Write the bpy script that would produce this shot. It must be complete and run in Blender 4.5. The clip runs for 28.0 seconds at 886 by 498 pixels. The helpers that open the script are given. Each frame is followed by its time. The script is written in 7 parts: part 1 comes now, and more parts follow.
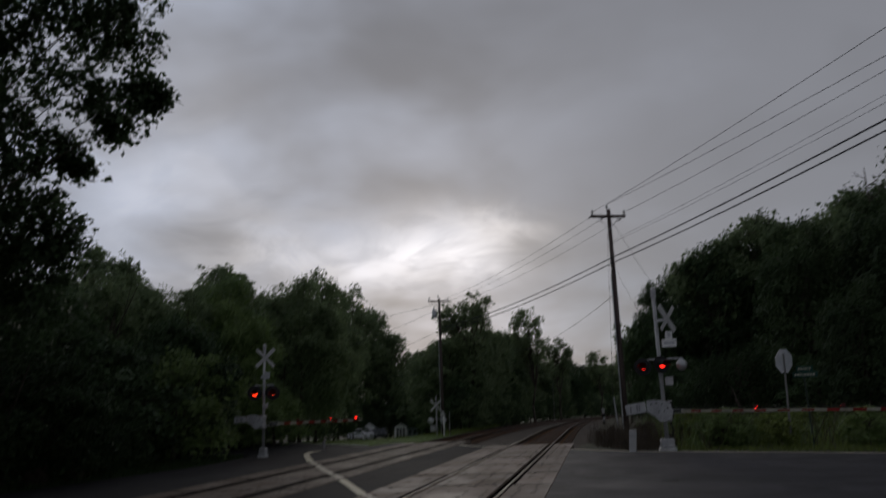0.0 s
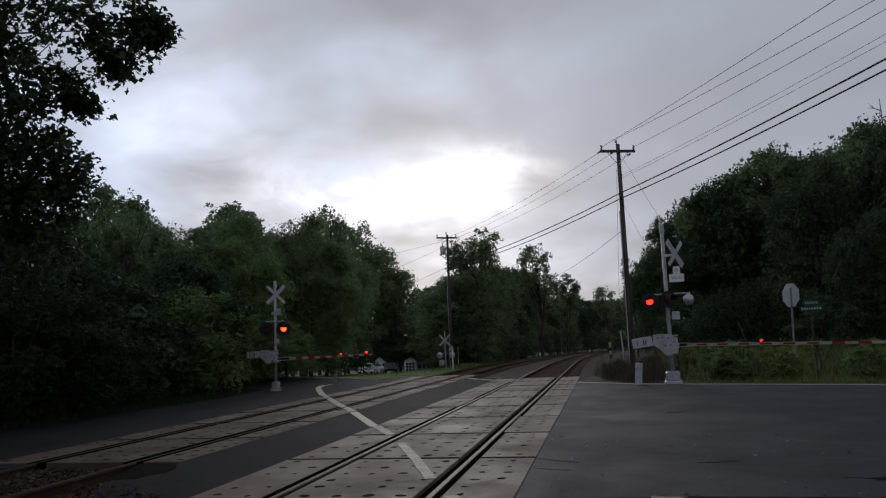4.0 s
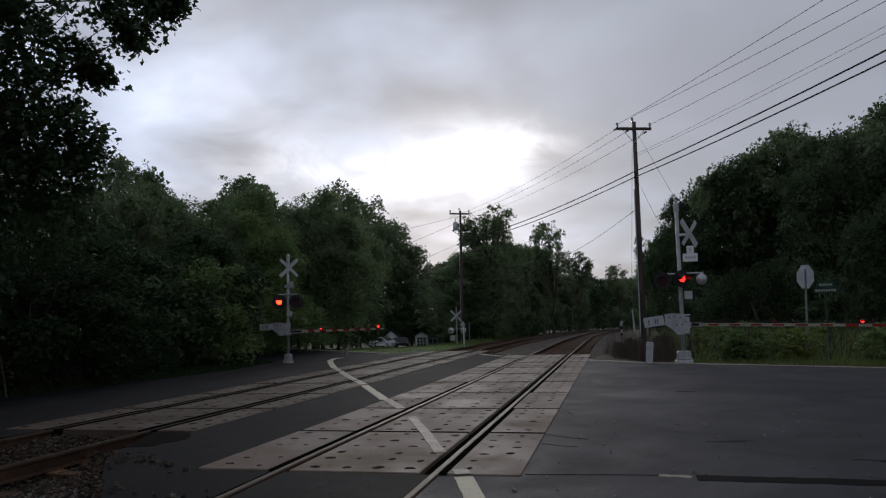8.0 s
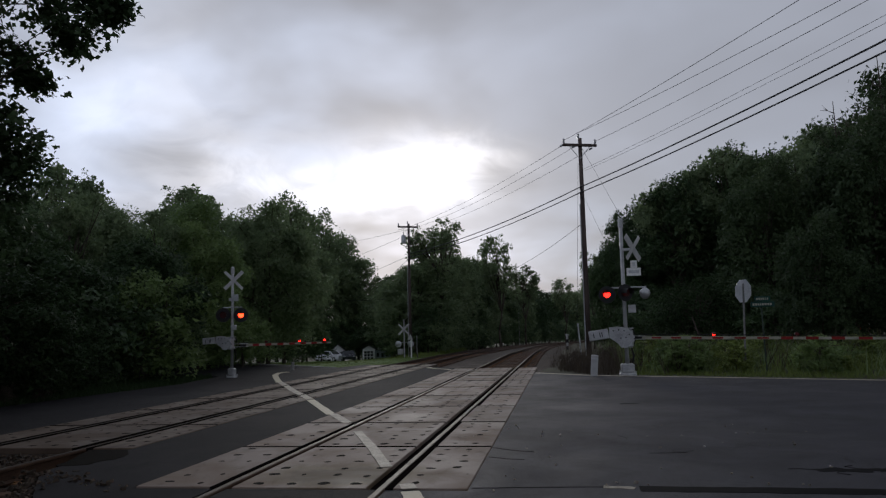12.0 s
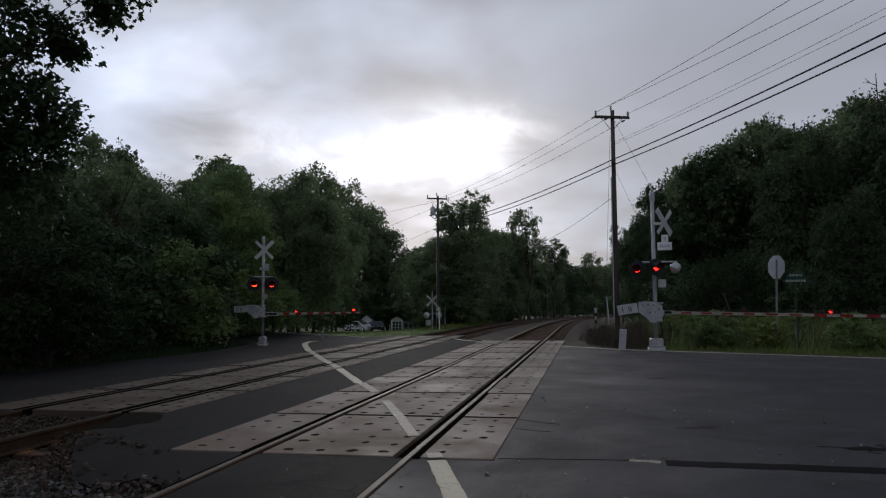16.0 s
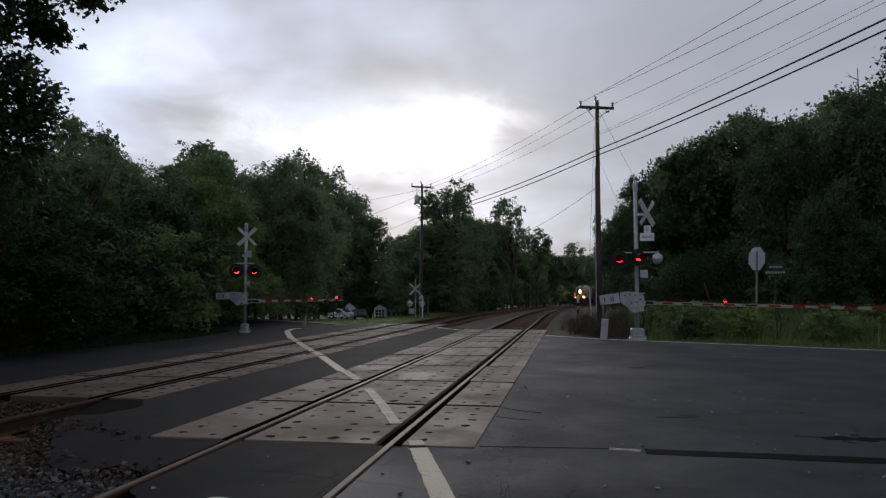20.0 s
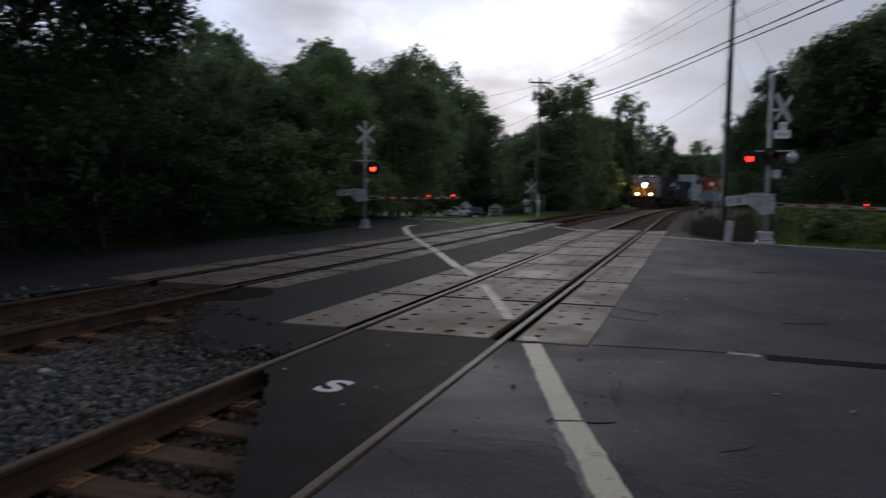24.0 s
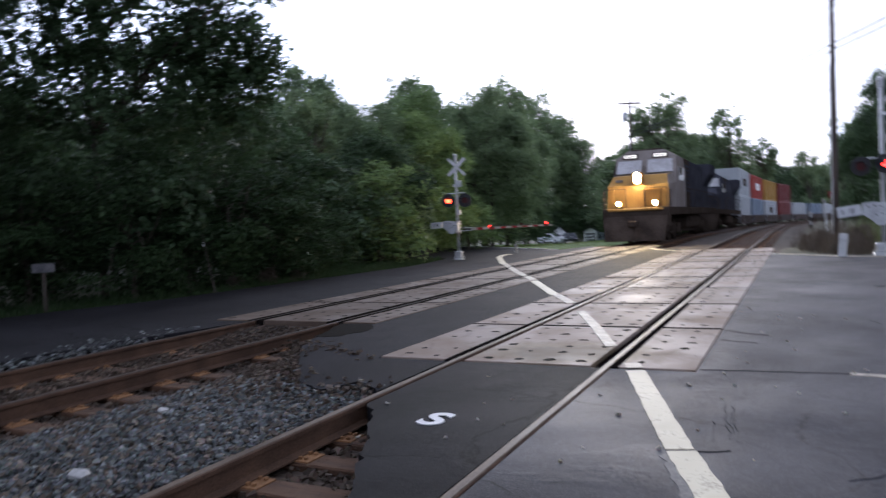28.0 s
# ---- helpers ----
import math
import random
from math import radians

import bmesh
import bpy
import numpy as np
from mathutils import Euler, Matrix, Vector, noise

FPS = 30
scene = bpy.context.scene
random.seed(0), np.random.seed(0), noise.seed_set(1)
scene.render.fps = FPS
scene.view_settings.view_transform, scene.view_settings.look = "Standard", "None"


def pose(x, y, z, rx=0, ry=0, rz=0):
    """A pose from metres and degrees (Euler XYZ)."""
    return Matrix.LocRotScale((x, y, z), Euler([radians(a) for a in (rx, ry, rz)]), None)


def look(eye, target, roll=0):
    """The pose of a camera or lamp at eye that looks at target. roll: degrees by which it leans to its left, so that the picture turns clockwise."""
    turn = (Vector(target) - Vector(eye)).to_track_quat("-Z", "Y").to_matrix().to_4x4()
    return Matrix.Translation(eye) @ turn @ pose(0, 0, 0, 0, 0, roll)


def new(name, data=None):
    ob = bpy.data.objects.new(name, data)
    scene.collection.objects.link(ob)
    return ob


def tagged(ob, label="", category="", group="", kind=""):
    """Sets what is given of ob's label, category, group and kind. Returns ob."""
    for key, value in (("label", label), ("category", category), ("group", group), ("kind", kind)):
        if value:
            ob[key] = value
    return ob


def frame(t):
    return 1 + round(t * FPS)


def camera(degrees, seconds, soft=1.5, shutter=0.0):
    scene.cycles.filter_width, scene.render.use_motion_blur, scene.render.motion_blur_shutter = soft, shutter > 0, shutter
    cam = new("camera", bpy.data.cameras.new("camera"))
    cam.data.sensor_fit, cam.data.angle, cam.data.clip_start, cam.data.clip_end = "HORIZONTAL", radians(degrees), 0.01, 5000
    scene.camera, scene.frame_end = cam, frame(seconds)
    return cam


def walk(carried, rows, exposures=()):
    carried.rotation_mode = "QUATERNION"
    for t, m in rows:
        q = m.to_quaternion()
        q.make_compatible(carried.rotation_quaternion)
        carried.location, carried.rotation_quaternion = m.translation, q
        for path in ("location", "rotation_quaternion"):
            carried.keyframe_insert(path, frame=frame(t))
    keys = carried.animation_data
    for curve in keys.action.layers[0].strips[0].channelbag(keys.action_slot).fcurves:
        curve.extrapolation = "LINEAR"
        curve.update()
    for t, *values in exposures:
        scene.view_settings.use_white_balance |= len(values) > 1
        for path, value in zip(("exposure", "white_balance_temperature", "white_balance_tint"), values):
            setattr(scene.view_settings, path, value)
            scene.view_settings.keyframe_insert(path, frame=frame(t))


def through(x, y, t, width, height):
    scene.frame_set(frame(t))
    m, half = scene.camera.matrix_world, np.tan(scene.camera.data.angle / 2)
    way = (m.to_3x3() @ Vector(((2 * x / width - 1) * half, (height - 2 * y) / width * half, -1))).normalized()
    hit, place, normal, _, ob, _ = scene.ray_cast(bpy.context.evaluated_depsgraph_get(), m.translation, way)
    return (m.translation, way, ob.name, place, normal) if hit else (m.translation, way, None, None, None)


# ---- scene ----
cam = camera(61.8, 28.0, soft=1.25, shutter=0.5)
EYE = (2.364, -6.59, 1.352)
# seconds, turn to the left, tilt up, lean
PATH = [
    (0, 10.83, 12.30, -2.13),
    (0.5, 13.91, 7.84, -0.68),
    (1, 15.73, 7.62, -0.90),
    (1.5, 13.16, 6.48, -0.91),
    (2, 11.60, 6.21, -1.13),
    (2.5, 11.08, 6.22, -1.51),
    (3, 10.53, 7.10, -1.46),
    (3.5, 11.14, 7.51, -2.00),
    (5.5, 12.31, 5.78, -2.48),
    (6, 11.87, 5.21, -2.39),
    (6.5, 11.87, 5.89, -1.82),
    (7, 13.30, 5.74, -1.58),
    (7.5, 12.96, 5.27, -1.29),
    (8, 12.70, 5.58, -1.33),
    (8.5, 12.22, 5.83, -1.30),
    (9, 12.90, 6.24, -1.91),
    (9.5, 12.43, 7.17, -2.12),
    (10, 12.91, 6.99, -2.11),
    (10.5, 11.71, 5.78, -2.30),
    (11, 8.01, 6.25, -1.84),
    (11.5, 8.54, 7.14, -1.47),
    (12, 8.64, 6.51, -1.39),
    (12.5, 8.69, 6.38, -2.31),
    (14.5, 10.49, 4.95, -0.91),
    (15, 9.61, 5.24, 0.24),
    (15.5, 10.98, 4.91, -0.47),
    (16, 10.92, 4.38, -0.52),
    (16.5, 10.52, 4.34, -0.68),
    (17, 10.28, 3.51, -0.49),
    (17.5, 10.03, 4.91, -0.59),
    (18, 10.40, 3.95, -0.26),
    (18.5, 10.26, 3.76, -0.10),
    (19, 10.44, 3.99, -0.23),
    (19.5, 10.17, 3.80, -0.15),
    (20, 9.66, 3.49, -0.04),
    (20.5, 8.74, 3.16, 0.50),
    (22.5, 8.43, 2.56, 0.02),
    (23, 8.71, 1.87, 0.27),
    (23.5, 8.89, 0.86, 1.06),
    (24, 18.54, -4.41, 0.62),
    (24.5, 22.02, -4.39, 0.57),
    (25, 21.70, -3.43, -0.65),
    (25.5, 19.13, -2.49, -2.34),
    (26, 17.58, -2.57, -1.11),
    (26.5, 19.45, -2.74, -4.14),
    (27, 24.64, -3.20, -4.11),
    (27.5, 21.11, -2.65, -7.87),
    (28, 25.82, -1.96, -2.53),
]


def aim(yaw, pitch, roll):
    a, b = radians(yaw), radians(pitch)
    ahead = Vector((-math.sin(a) * math.cos(b), math.cos(a) * math.cos(b), math.sin(b)))
    return look(EYE, Vector(EYE) + ahead * 10, roll)


EXPOSURES = [(0.0, -0.68, 6680, 10), (0.3, -0.4, 6680, 10), (0.8, -0.16, 6640, 10), (1.5, -0.06, 6520, 10), (3.0, 0.0, 6350, 10), (16.0, 0.0, 6350, 10), (17.0, 0.12, 6350, 10),
             (20.5, 0.12, 6350, 10), (22.9, 0.25, 6350, 10), (23.3, 0.22, 6350, 10), (24.0, 0.10, 6180, 12), (24.2, 0.4, 6080, 13), (24.6, 1.72, 5860, 15), (25.2, 1.80, 5860, 15), (26.0, 1.42, 5860, 15), (27.0, 1.35, 5860, 15), (27.4, 1.42, 5860, 15), (28.0, 1.66, 5800, 15)]
walk(cam, [(t, aim(a, b, c)) for t, a, b, c in PATH], EXPOSURES)

# ---- sky and sun: thin overcast, the sun low behind the clouds ahead ----
SUN_AZ, SUN_EL = -12.0, 13.0          # degrees from +y to the right, and up
world = bpy.data.worlds.new("overcast_sky")
scene.world = world
world.use_nodes = True


def sun_way():
    a, e = radians(SUN_AZ), radians(SUN_EL)
    return Vector((math.sin(a) * math.cos(e), math.cos(a) * math.cos(e), math.sin(e)))


def build_world():
    nt = world.node_tree
    nt.nodes.clear()
    n, l = nt.nodes.new, nt.links.new
    out, bg = n("ShaderNodeOutputWorld"), n("ShaderNodeBackground")
    sky = n("ShaderNodeTexSky")
    sky.sky_type, sky.sun_disc = "NISHITA", False
    sky.sun_elevation, sky.sun_rotation = radians(SUN_EL), radians(SUN_AZ)
    sky.air_density, sky.dust_density = 1.0, 2.0
    co = n("ShaderNodeTexCoord")
    sep = n("ShaderNodeSeparateXYZ")
    l(co.outputs["Generated"], sep.inputs[0])

    def math_node(op, a, b=None, clamp=False):
        m = n("ShaderNodeMath")
        m.operation, m.use_clamp = op, clamp
        for i, v in enumerate((a, b)):
            if v is None:
                continue
            if isinstance(v, (int, float)):
                m.inputs[i].default_value = v
            else:
                l(v, m.inputs[i])
        return m.outputs[0]

    def mix(f, a, b, kind="MIX"):
        m = n("ShaderNodeMix")
        m.data_type, m.blend_type = "RGBA", kind
        for i, v in ((0, f), (6, a), (7, b)):
            if isinstance(v, (int, float)):
                m.inputs[i].default_value = v
            elif isinstance(v, tuple):
                m.inputs[i].default_value = (*v, 1)
            else:
                l(v, m.inputs[i])
        return m.outputs[2]

    # the direction laid out on a flat cloud deck, so that clouds shrink towards the horizon
    up = math_node("ADD", math_node("MAXIMUM", sep.outputs[2], 0.0), 0.34)
    deck = n("ShaderNodeCombineXYZ")
    l(math_node("DIVIDE", sep.outputs[0], up), deck.inputs[0])
    l(math_node("DIVIDE", sep.outputs[1], up), deck.inputs[1])

    def cloud(scale, detail, seed, rough=0.5, distort=0.3):
        t = n("ShaderNodeTexNoise")
        t.noise_dimensions = "3D"
        t.inputs["Scale"].default_value, t.inputs["Detail"].default_value = scale, detail
        t.inputs["Roughness"].default_value, t.inputs["Distortion"].default_value = rough, distort
        mp = n("ShaderNodeMapping")
        mp.inputs["Location"].default_value = (seed, seed * 1.7, seed * 0.3)
        l(deck.outputs[0], mp.inputs[0])
        l(mp.outputs[0], t.inputs["Vector"])
        return t.outputs["Fac"]

    def ramp(fac, stops):
        r = n("ShaderNodeValToRGB")
        r.color_ramp.interpolation = "EASE"
        while len(r.color_ramp.elements) < len(stops):
            r.color_ramp.elements.new(0.5)
        for e, (p, c) in zip(r.color_ramp.elements, stops):
            e.position, e.color = p, (*c, 1)
        l(fac, r.inputs[0])
        return r.outputs[0]

    big, small = cloud(1.1, 3.0, 3.1, 0.45, 0.2), cloud(3.0, 3.5, 7.7, 0.45, 0.2)
    both = math_node("ADD", math_node("MULTIPLY", big, 0.6), math_node("MULTIPLY", small, 0.4))

    def step(v, lo, hi):
        m = n("ShaderNodeMapRange")
        m.interpolation_type = "SMOOTHSTEP"
        m.inputs[1].default_value, m.inputs[2].default_value = lo, hi
        l(v, m.inputs[0])
        return m.outputs[0]

    def veil(az, el, wide, high):
        """A soft bright part of the deck where the sun stands behind it."""
        sx, sz = math.sin(radians(az)) * math.cos(radians(el)), math.sin(radians(el))
        wob = math_node("MULTIPLY", math_node("SUBTRACT", small, 0.5), 0.10)
        u = math_node("DIVIDE", math_node("SUBTRACT", math_node("ADD", sep.outputs[0], wob), sx), math.sin(radians(wide)))
        w = math_node("DIVIDE", math_node("SUBTRACT", math_node("ADD", sep.outputs[2], wob), sz), math.sin(radians(high)))
        r2 = math_node("ADD", math_node("MULTIPLY", u, u), math_node("MULTIPLY", w, w))
        ahead = math_node("GREATER_THAN", sep.outputs[1], 0.0)
        return math_node("MULTIPLY", math_node("EXPONENT", math_node("MULTIPLY", r2, -1.0)), ahead)

    body = ramp(both, [(0.36, (0.288, 0.294, 0.320)), (0.5, (0.326, 0.335, 0.368)), (0.64, (0.376, 0.392, 0.440))])
    west = math_node("MULTIPLY", step(sep.outputs[0], 0.12, -0.34), step(small, 0.25, 0.75))
    lit = mix(1.0, body, mix(west, (0, 0, 0), (0.28, 0.32, 0.40)), "ADD")
    low = math_node("MULTIPLY", math_node("SUBTRACT", 1.0, step(sep.outputs[2], 0.10, 0.22)), step(small, 0.3, 0.7))
    lit = mix(1.0, lit, mix(low, (0, 0, 0), mix(step(sep.outputs[0], 0.06, -0.20), (0.11, 0.145, 0.19), (0.20, 0.17, 0.16))), "ADD")
    shine = math_node("ADD", math_node("MULTIPLY", veil(-9.2, 12.8, 4.6, 2.2), 0.75), math_node("ADD", math_node("MULTIPLY", veil(-18.0, 11.4, 8.5, 2.6), 0.48), math_node("MULTIPLY", veil(-30.0, 20.0, 5.0, 9.0), 0.22)))
    # thicker rags of cloud drift before the bright part
    rags = math_node("MULTIPLY", step(cloud(5.2, 5.0, 2.4, 0.55, 0.6), 0.34, 0.62), step(sep.outputs[2], 0.50, 0.10))
    shine = math_node("MULTIPLY", shine, math_node("ADD", 0.42, math_node("MULTIPLY", rags, 0.85)))
    lit = mix(1.0, lit, mix(shine, (0, 0, 0), (1.05, 0.99, 0.95)), "ADD")
    # the deck is dimmed overhead, mostly out of view, to weaken the ground's light
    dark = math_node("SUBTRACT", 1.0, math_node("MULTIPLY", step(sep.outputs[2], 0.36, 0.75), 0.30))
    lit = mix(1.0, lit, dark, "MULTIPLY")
    air = mix(1.0, sky.outputs[0], (0.06, 0.06, 0.06), "MULTIPLY")
    total = mix(0.95, air, lit)
    total = mix(1.0, total, (1.125, 1.145, 1.20), "MULTIPLY")
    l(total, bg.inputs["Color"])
    bg.inputs["Strength"].default_value = 1.0
    l(bg.outputs[0], out.inputs[0])


build_world()
sun_data = bpy.data.lights.new("sun", "SUN")
sun_data.energy, sun_data.angle, sun_data.color = 0.5, radians(14), (1.0, 0.95, 0.88)
sun = new("sun", sun_data)
sun.matrix_world = look((0, 0, 60), Vector((0, 0, 60)) - sun_way())


# ---- materials ----
def mat(name, c1, c2, rough=0.8, scale=2.0, fine=60.0, bump=0.3, metal=0.0, rough_var=0.15, local=False, vary=0.0, stretch=(1, 1, 1), dist=0.02, spread=(0.38, 0.62), spec=0.2):
    """Two colours mixed by large stains and fine grain, with relief."""
    m = bpy.data.materials.new(name)
    m.use_nodes = True
    nt = m.node_tree
    n, l = nt.nodes.new, nt.links.new
    b = nt.nodes["Principled BSDF"]
    if local:
        co = n("ShaderNodeTexCoord").outputs["Object"]
    else:
        co = n("ShaderNodeNewGeometry").outputs["Position"]
    mp = n("ShaderNodeMapping")
    mp.inputs["Scale"].default_value = stretch
    l(co, mp.inputs[0])
    if vary:
        info = n("ShaderNodeObjectInfo")
        add = n("ShaderNodeVectorMath")
        add.operation = "MULTIPLY_ADD"
        l(info.outputs["Random"], add.inputs[0])
        add.inputs[1].default_value = (37.0, 53.0, 11.0)
        l(mp.outputs[0], add.inputs[2])
        co = add.outputs[0]
    else:
        co = mp.outputs[0]

    def tex(s, d):
        t = n("ShaderNodeTexNoise")
        t.inputs["Scale"].default_value, t.inputs["Detail"].default_value = s, d
        l(co, t.inputs["Vector"])
        return t.outputs["Fac"]

    big, small = tex(scale, 5.0), tex(fine, 3.0)
    mixf = n("ShaderNodeMath")
    mixf.operation = "MULTIPLY_ADD"
    l(small, mixf.inputs[0])
    mixf.inputs[1].default_value = 0.4
    half = n("ShaderNodeMath")
    half.operation = "MULTIPLY"
    l(big, half.inputs[0])
    half.inputs[1].default_value = 0.6
    l(half.outputs[0], mixf.inputs[2])
    r = n("ShaderNodeMapRange")
    r.inputs[1].default_value, r.inputs[2].default_value = spread
    l(mixf.outputs[0], r.inputs[0])
    mx = n("ShaderNodeMix")
    mx.data_type = "RGBA"
    l(r.outputs[0], mx.inputs[0])
    mx.inputs[6].default_value, mx.inputs[7].default_value = (*c1, 1), (*c2, 1)
    col = mx.outputs[2]
    if vary:
        hsv = n("ShaderNodeHueSaturation")
        vr = n("ShaderNodeMapRange")
        vr.inputs[3].default_value, vr.inputs[4].default_value = 1 - vary, 1 + vary
        l(info.outputs["Random"], vr.inputs[0])
        l(vr.outputs[0], hsv.inputs["Value"])
        l(col, hsv.inputs["Color"])
        col = hsv.outputs[0]
    l(col, b.inputs["Base Color"])
    rr = n("ShaderNodeMapRange")
    rr.inputs[3].default_value, rr.inputs[4].default_value = max(0.02, rough - rough_var), min(1, rough + rough_var)
    l(big, rr.inputs[0])
    l(rr.outputs[0], b.inputs["Roughness"])
    b.inputs["Metallic"].default_value = metal
    b.inputs["Specular IOR Level"].default_value = spec
    if bump:
        bp = n("ShaderNodeBump")
        bp.inputs["Strength"].default_value, bp.inputs["Distance"].default_value = bump, dist
        l(mixf.outputs[0], bp.inputs["Height"])
        l(bp.outputs[0], b.inputs["Normal"])
    return m


def glow(name, colour, strength):
    m = bpy.data.materials.new(name)
    m.use_nodes = True
    b = m.node_tree.nodes["Principled BSDF"]
    b.inputs["Base Color"].default_value = (*colour, 1)
    b.inputs["Emission Color"].default_value = (*colour, 1)
    b.inputs["Emission Strength"].default_value = strength
    b.inputs["Roughness"].default_value = 0.3
    return m


def leaf_mat(name, c1, c2, through=0.35, gloss=0.26):
    """Leaves: light comes through, and each leaf and each plant has its own green."""
    m = bpy.data.materials.new(name)
    m.use_nodes = True
    nt = m.node_tree
    n, l = nt.nodes.new, nt.links.new
    b, out = nt.nodes["Principled BSDF"], nt.nodes["Material Output"]
    geo, info = n("ShaderNodeNewGeometry"), n("ShaderNodeObjectInfo")
    noise_t = n("ShaderNodeTexNoise")
    noise_t.inputs["Scale"].default_value = 0.45
    l(geo.outputs["Position"], noise_t.inputs["Vector"])
    add = n("ShaderNodeMath")
    add.operation = "MULTIPLY_ADD"
    l(geo.outputs["Random Per Island"], add.inputs[0])
    add.inputs[1].default_value = 0.5
    l(noise_t.outputs["Fac"], add.inputs[2])
    add2 = n("ShaderNodeMath")
    add2.operation = "MULTIPLY_ADD"
    l(info.outputs["Random"], add2.inputs[0])
    add2.inputs[1].default_value = 0.4
    l(add.outputs[0], add2.inputs[2])
    r = n("ShaderNodeMapRange")
    r.inputs[1].default_value, r.inputs[2].default_value = 0.4, 1.3
    l(add2.outputs[0], r.inputs[0])
    mx = n("ShaderNodeMix")
    mx.data_type = "RGBA"
    l(r.outputs[0], mx.inputs[0])
    mx.inputs[6].default_value, mx.inputs[7].default_value = (*c1, 1), (*c2, 1)
    l(mx.outputs[2], b.inputs["Base Color"])
    b.inputs["Roughness"].default_value = 0.56
    b.inputs["Specular IOR Level"].default_value = gloss
    tr = n("ShaderNodeBsdfTranslucent")
    l(mx.outputs[2], tr.inputs[0])
    ms = n("ShaderNodeMixShader")
    ms.inputs[0].default_value = through
    l(b.outputs[0], ms.inputs[1])
    l(tr.outputs[0], ms.inputs[2])
    l(ms.outputs[0], out.inputs[0])
    return m


def asphalt(name, dark, light, wet):
    """Worn asphalt: aggregate grain, broad stains, hairline cracks, damp patches that shine a little."""
    m = bpy.data.materials.new(name)
    m.use_nodes = True
    nt = m.node_tree
    n, l = nt.nodes.new, nt.links.new
    b = nt.nodes["Principled BSDF"]
    co = n("ShaderNodeNewGeometry").outputs["Position"]

    def tex(scale, detail, rough=0.5, dist=0.0):
        t = n("ShaderNodeTexNoise")
        t.inputs["Scale"].default_value, t.inputs["Detail"].default_value = scale, detail
        t.inputs["Roughness"].default_value, t.inputs["Distortion"].default_value = rough, dist
        l(co, t.inputs["Vector"])
        return t

    def ranged(v, lo, hi, a=0.0, c=1.0):
        r = n("ShaderNodeMapRange")
        for i, x in enumerate((lo, hi, a, c)):
            r.inputs[i + 1].default_value = x
        l(v, r.inputs[0])
        return r.outputs[0]

    def mix(f, a, c, kind="MIX"):
        x = n("ShaderNodeMix")
        x.data_type, x.blend_type = "RGBA", kind
        for i, v in ((0, f), (6, a), (7, c)):
            if isinstance(v, float):
                x.inputs[i].default_value = v
            elif isinstance(v, tuple):
                x.inputs[i].default_value = (*v, 1)
            else:
                l(v, x.inputs[i])
        return x.outputs[2]

    stain, broad, grain = tex(1.1, 7, 0.62, 0.5), tex(0.28, 4, 0.55, 0.4), tex(130, 2)
    col = mix(ranged(stain.outputs["Fac"], 0.35, 0.68), dark, light)
    col = mix(ranged(broad.outputs["Fac"], 0.56, 0.72, 0.0, 0.5), col, tuple(v * 1.5 for v in light))
    col = mix(ranged(grain.outputs["Fac"], 0.56, 0.70, 0.0, 0.55), col, tuple(v * 2.4 for v in light))
    col = mix(ranged(grain.outputs["Fac"], 0.44, 0.32, 0.0, 0.6), col, tuple(v * 0.4 for v in dark))
    vor = n("ShaderNodeTexVoronoi")
    vor.feature = "DISTANCE_TO_EDGE"
    vor.inputs["Scale"].default_value = 0.55
    warp = n("ShaderNodeVectorMath")
    warp.operation = "MULTIPLY_ADD"
    l(stain.outputs["Color"], warp.inputs[0])
    warp.inputs[1].default_value = (0.9, 0.9, 0.0)
    l(co, warp.inputs[2])
    l(warp.outputs[0], vor.inputs["Vector"])
    line = n("ShaderNodeMath")
    line.operation = "MULTIPLY"
    l(ranged(vor.outputs["Distance"], 0.008, 0.002), line.inputs[0])
    l(ranged(broad.outputs["Fac"], 0.50, 0.56), line.inputs[1])
    col = mix(line.outputs[0], col, tuple(v * 0.3 for v in dark))
    l(col, b.inputs["Base Color"])
    damp = ranged(tex(0.45, 6, 0.6, 0.8).outputs["Fac"], 0.30, 0.80)
    r = n("ShaderNodeMapRange")
    r.inputs[3].default_value, r.inputs[4].default_value = 0.85, 0.85 - wet
    l(damp, r.inputs[0])
    l(r.outputs[0], b.inputs["Roughness"])
    b.inputs["Specular IOR Level"].default_value = 0.02 + wet * 0.46
    bp = n("ShaderNodeBump")
    bp.inputs["Strength"].default_value, bp.inputs["Distance"].default_value = 0.5, 0.006
    l(grain.outputs["Fac"], bp.inputs["Height"])
    # worn, lumpy stretches where the binder has gone
    lump = n("ShaderNodeMath")
    lump.operation = "MULTIPLY"
    l(tex(24, 4, 0.7).outputs["Fac"], lump.inputs[0])
    l(ranged(tex(0.9, 4, 0.6, 0.6).outputs["Fac"], 0.50, 0.66), lump.inputs[1])
    bp2 = n("ShaderNodeBump")
    bp2.inputs["Strength"].default_value, bp2.inputs["Distance"].default_value = 0.8, 0.012
    l(lump.outputs[0], bp2.inputs["Height"])
    l(bp.outputs[0], bp2.inputs["Normal"])
    l(bp2.outputs[0], b.inputs["Normal"])
    return m


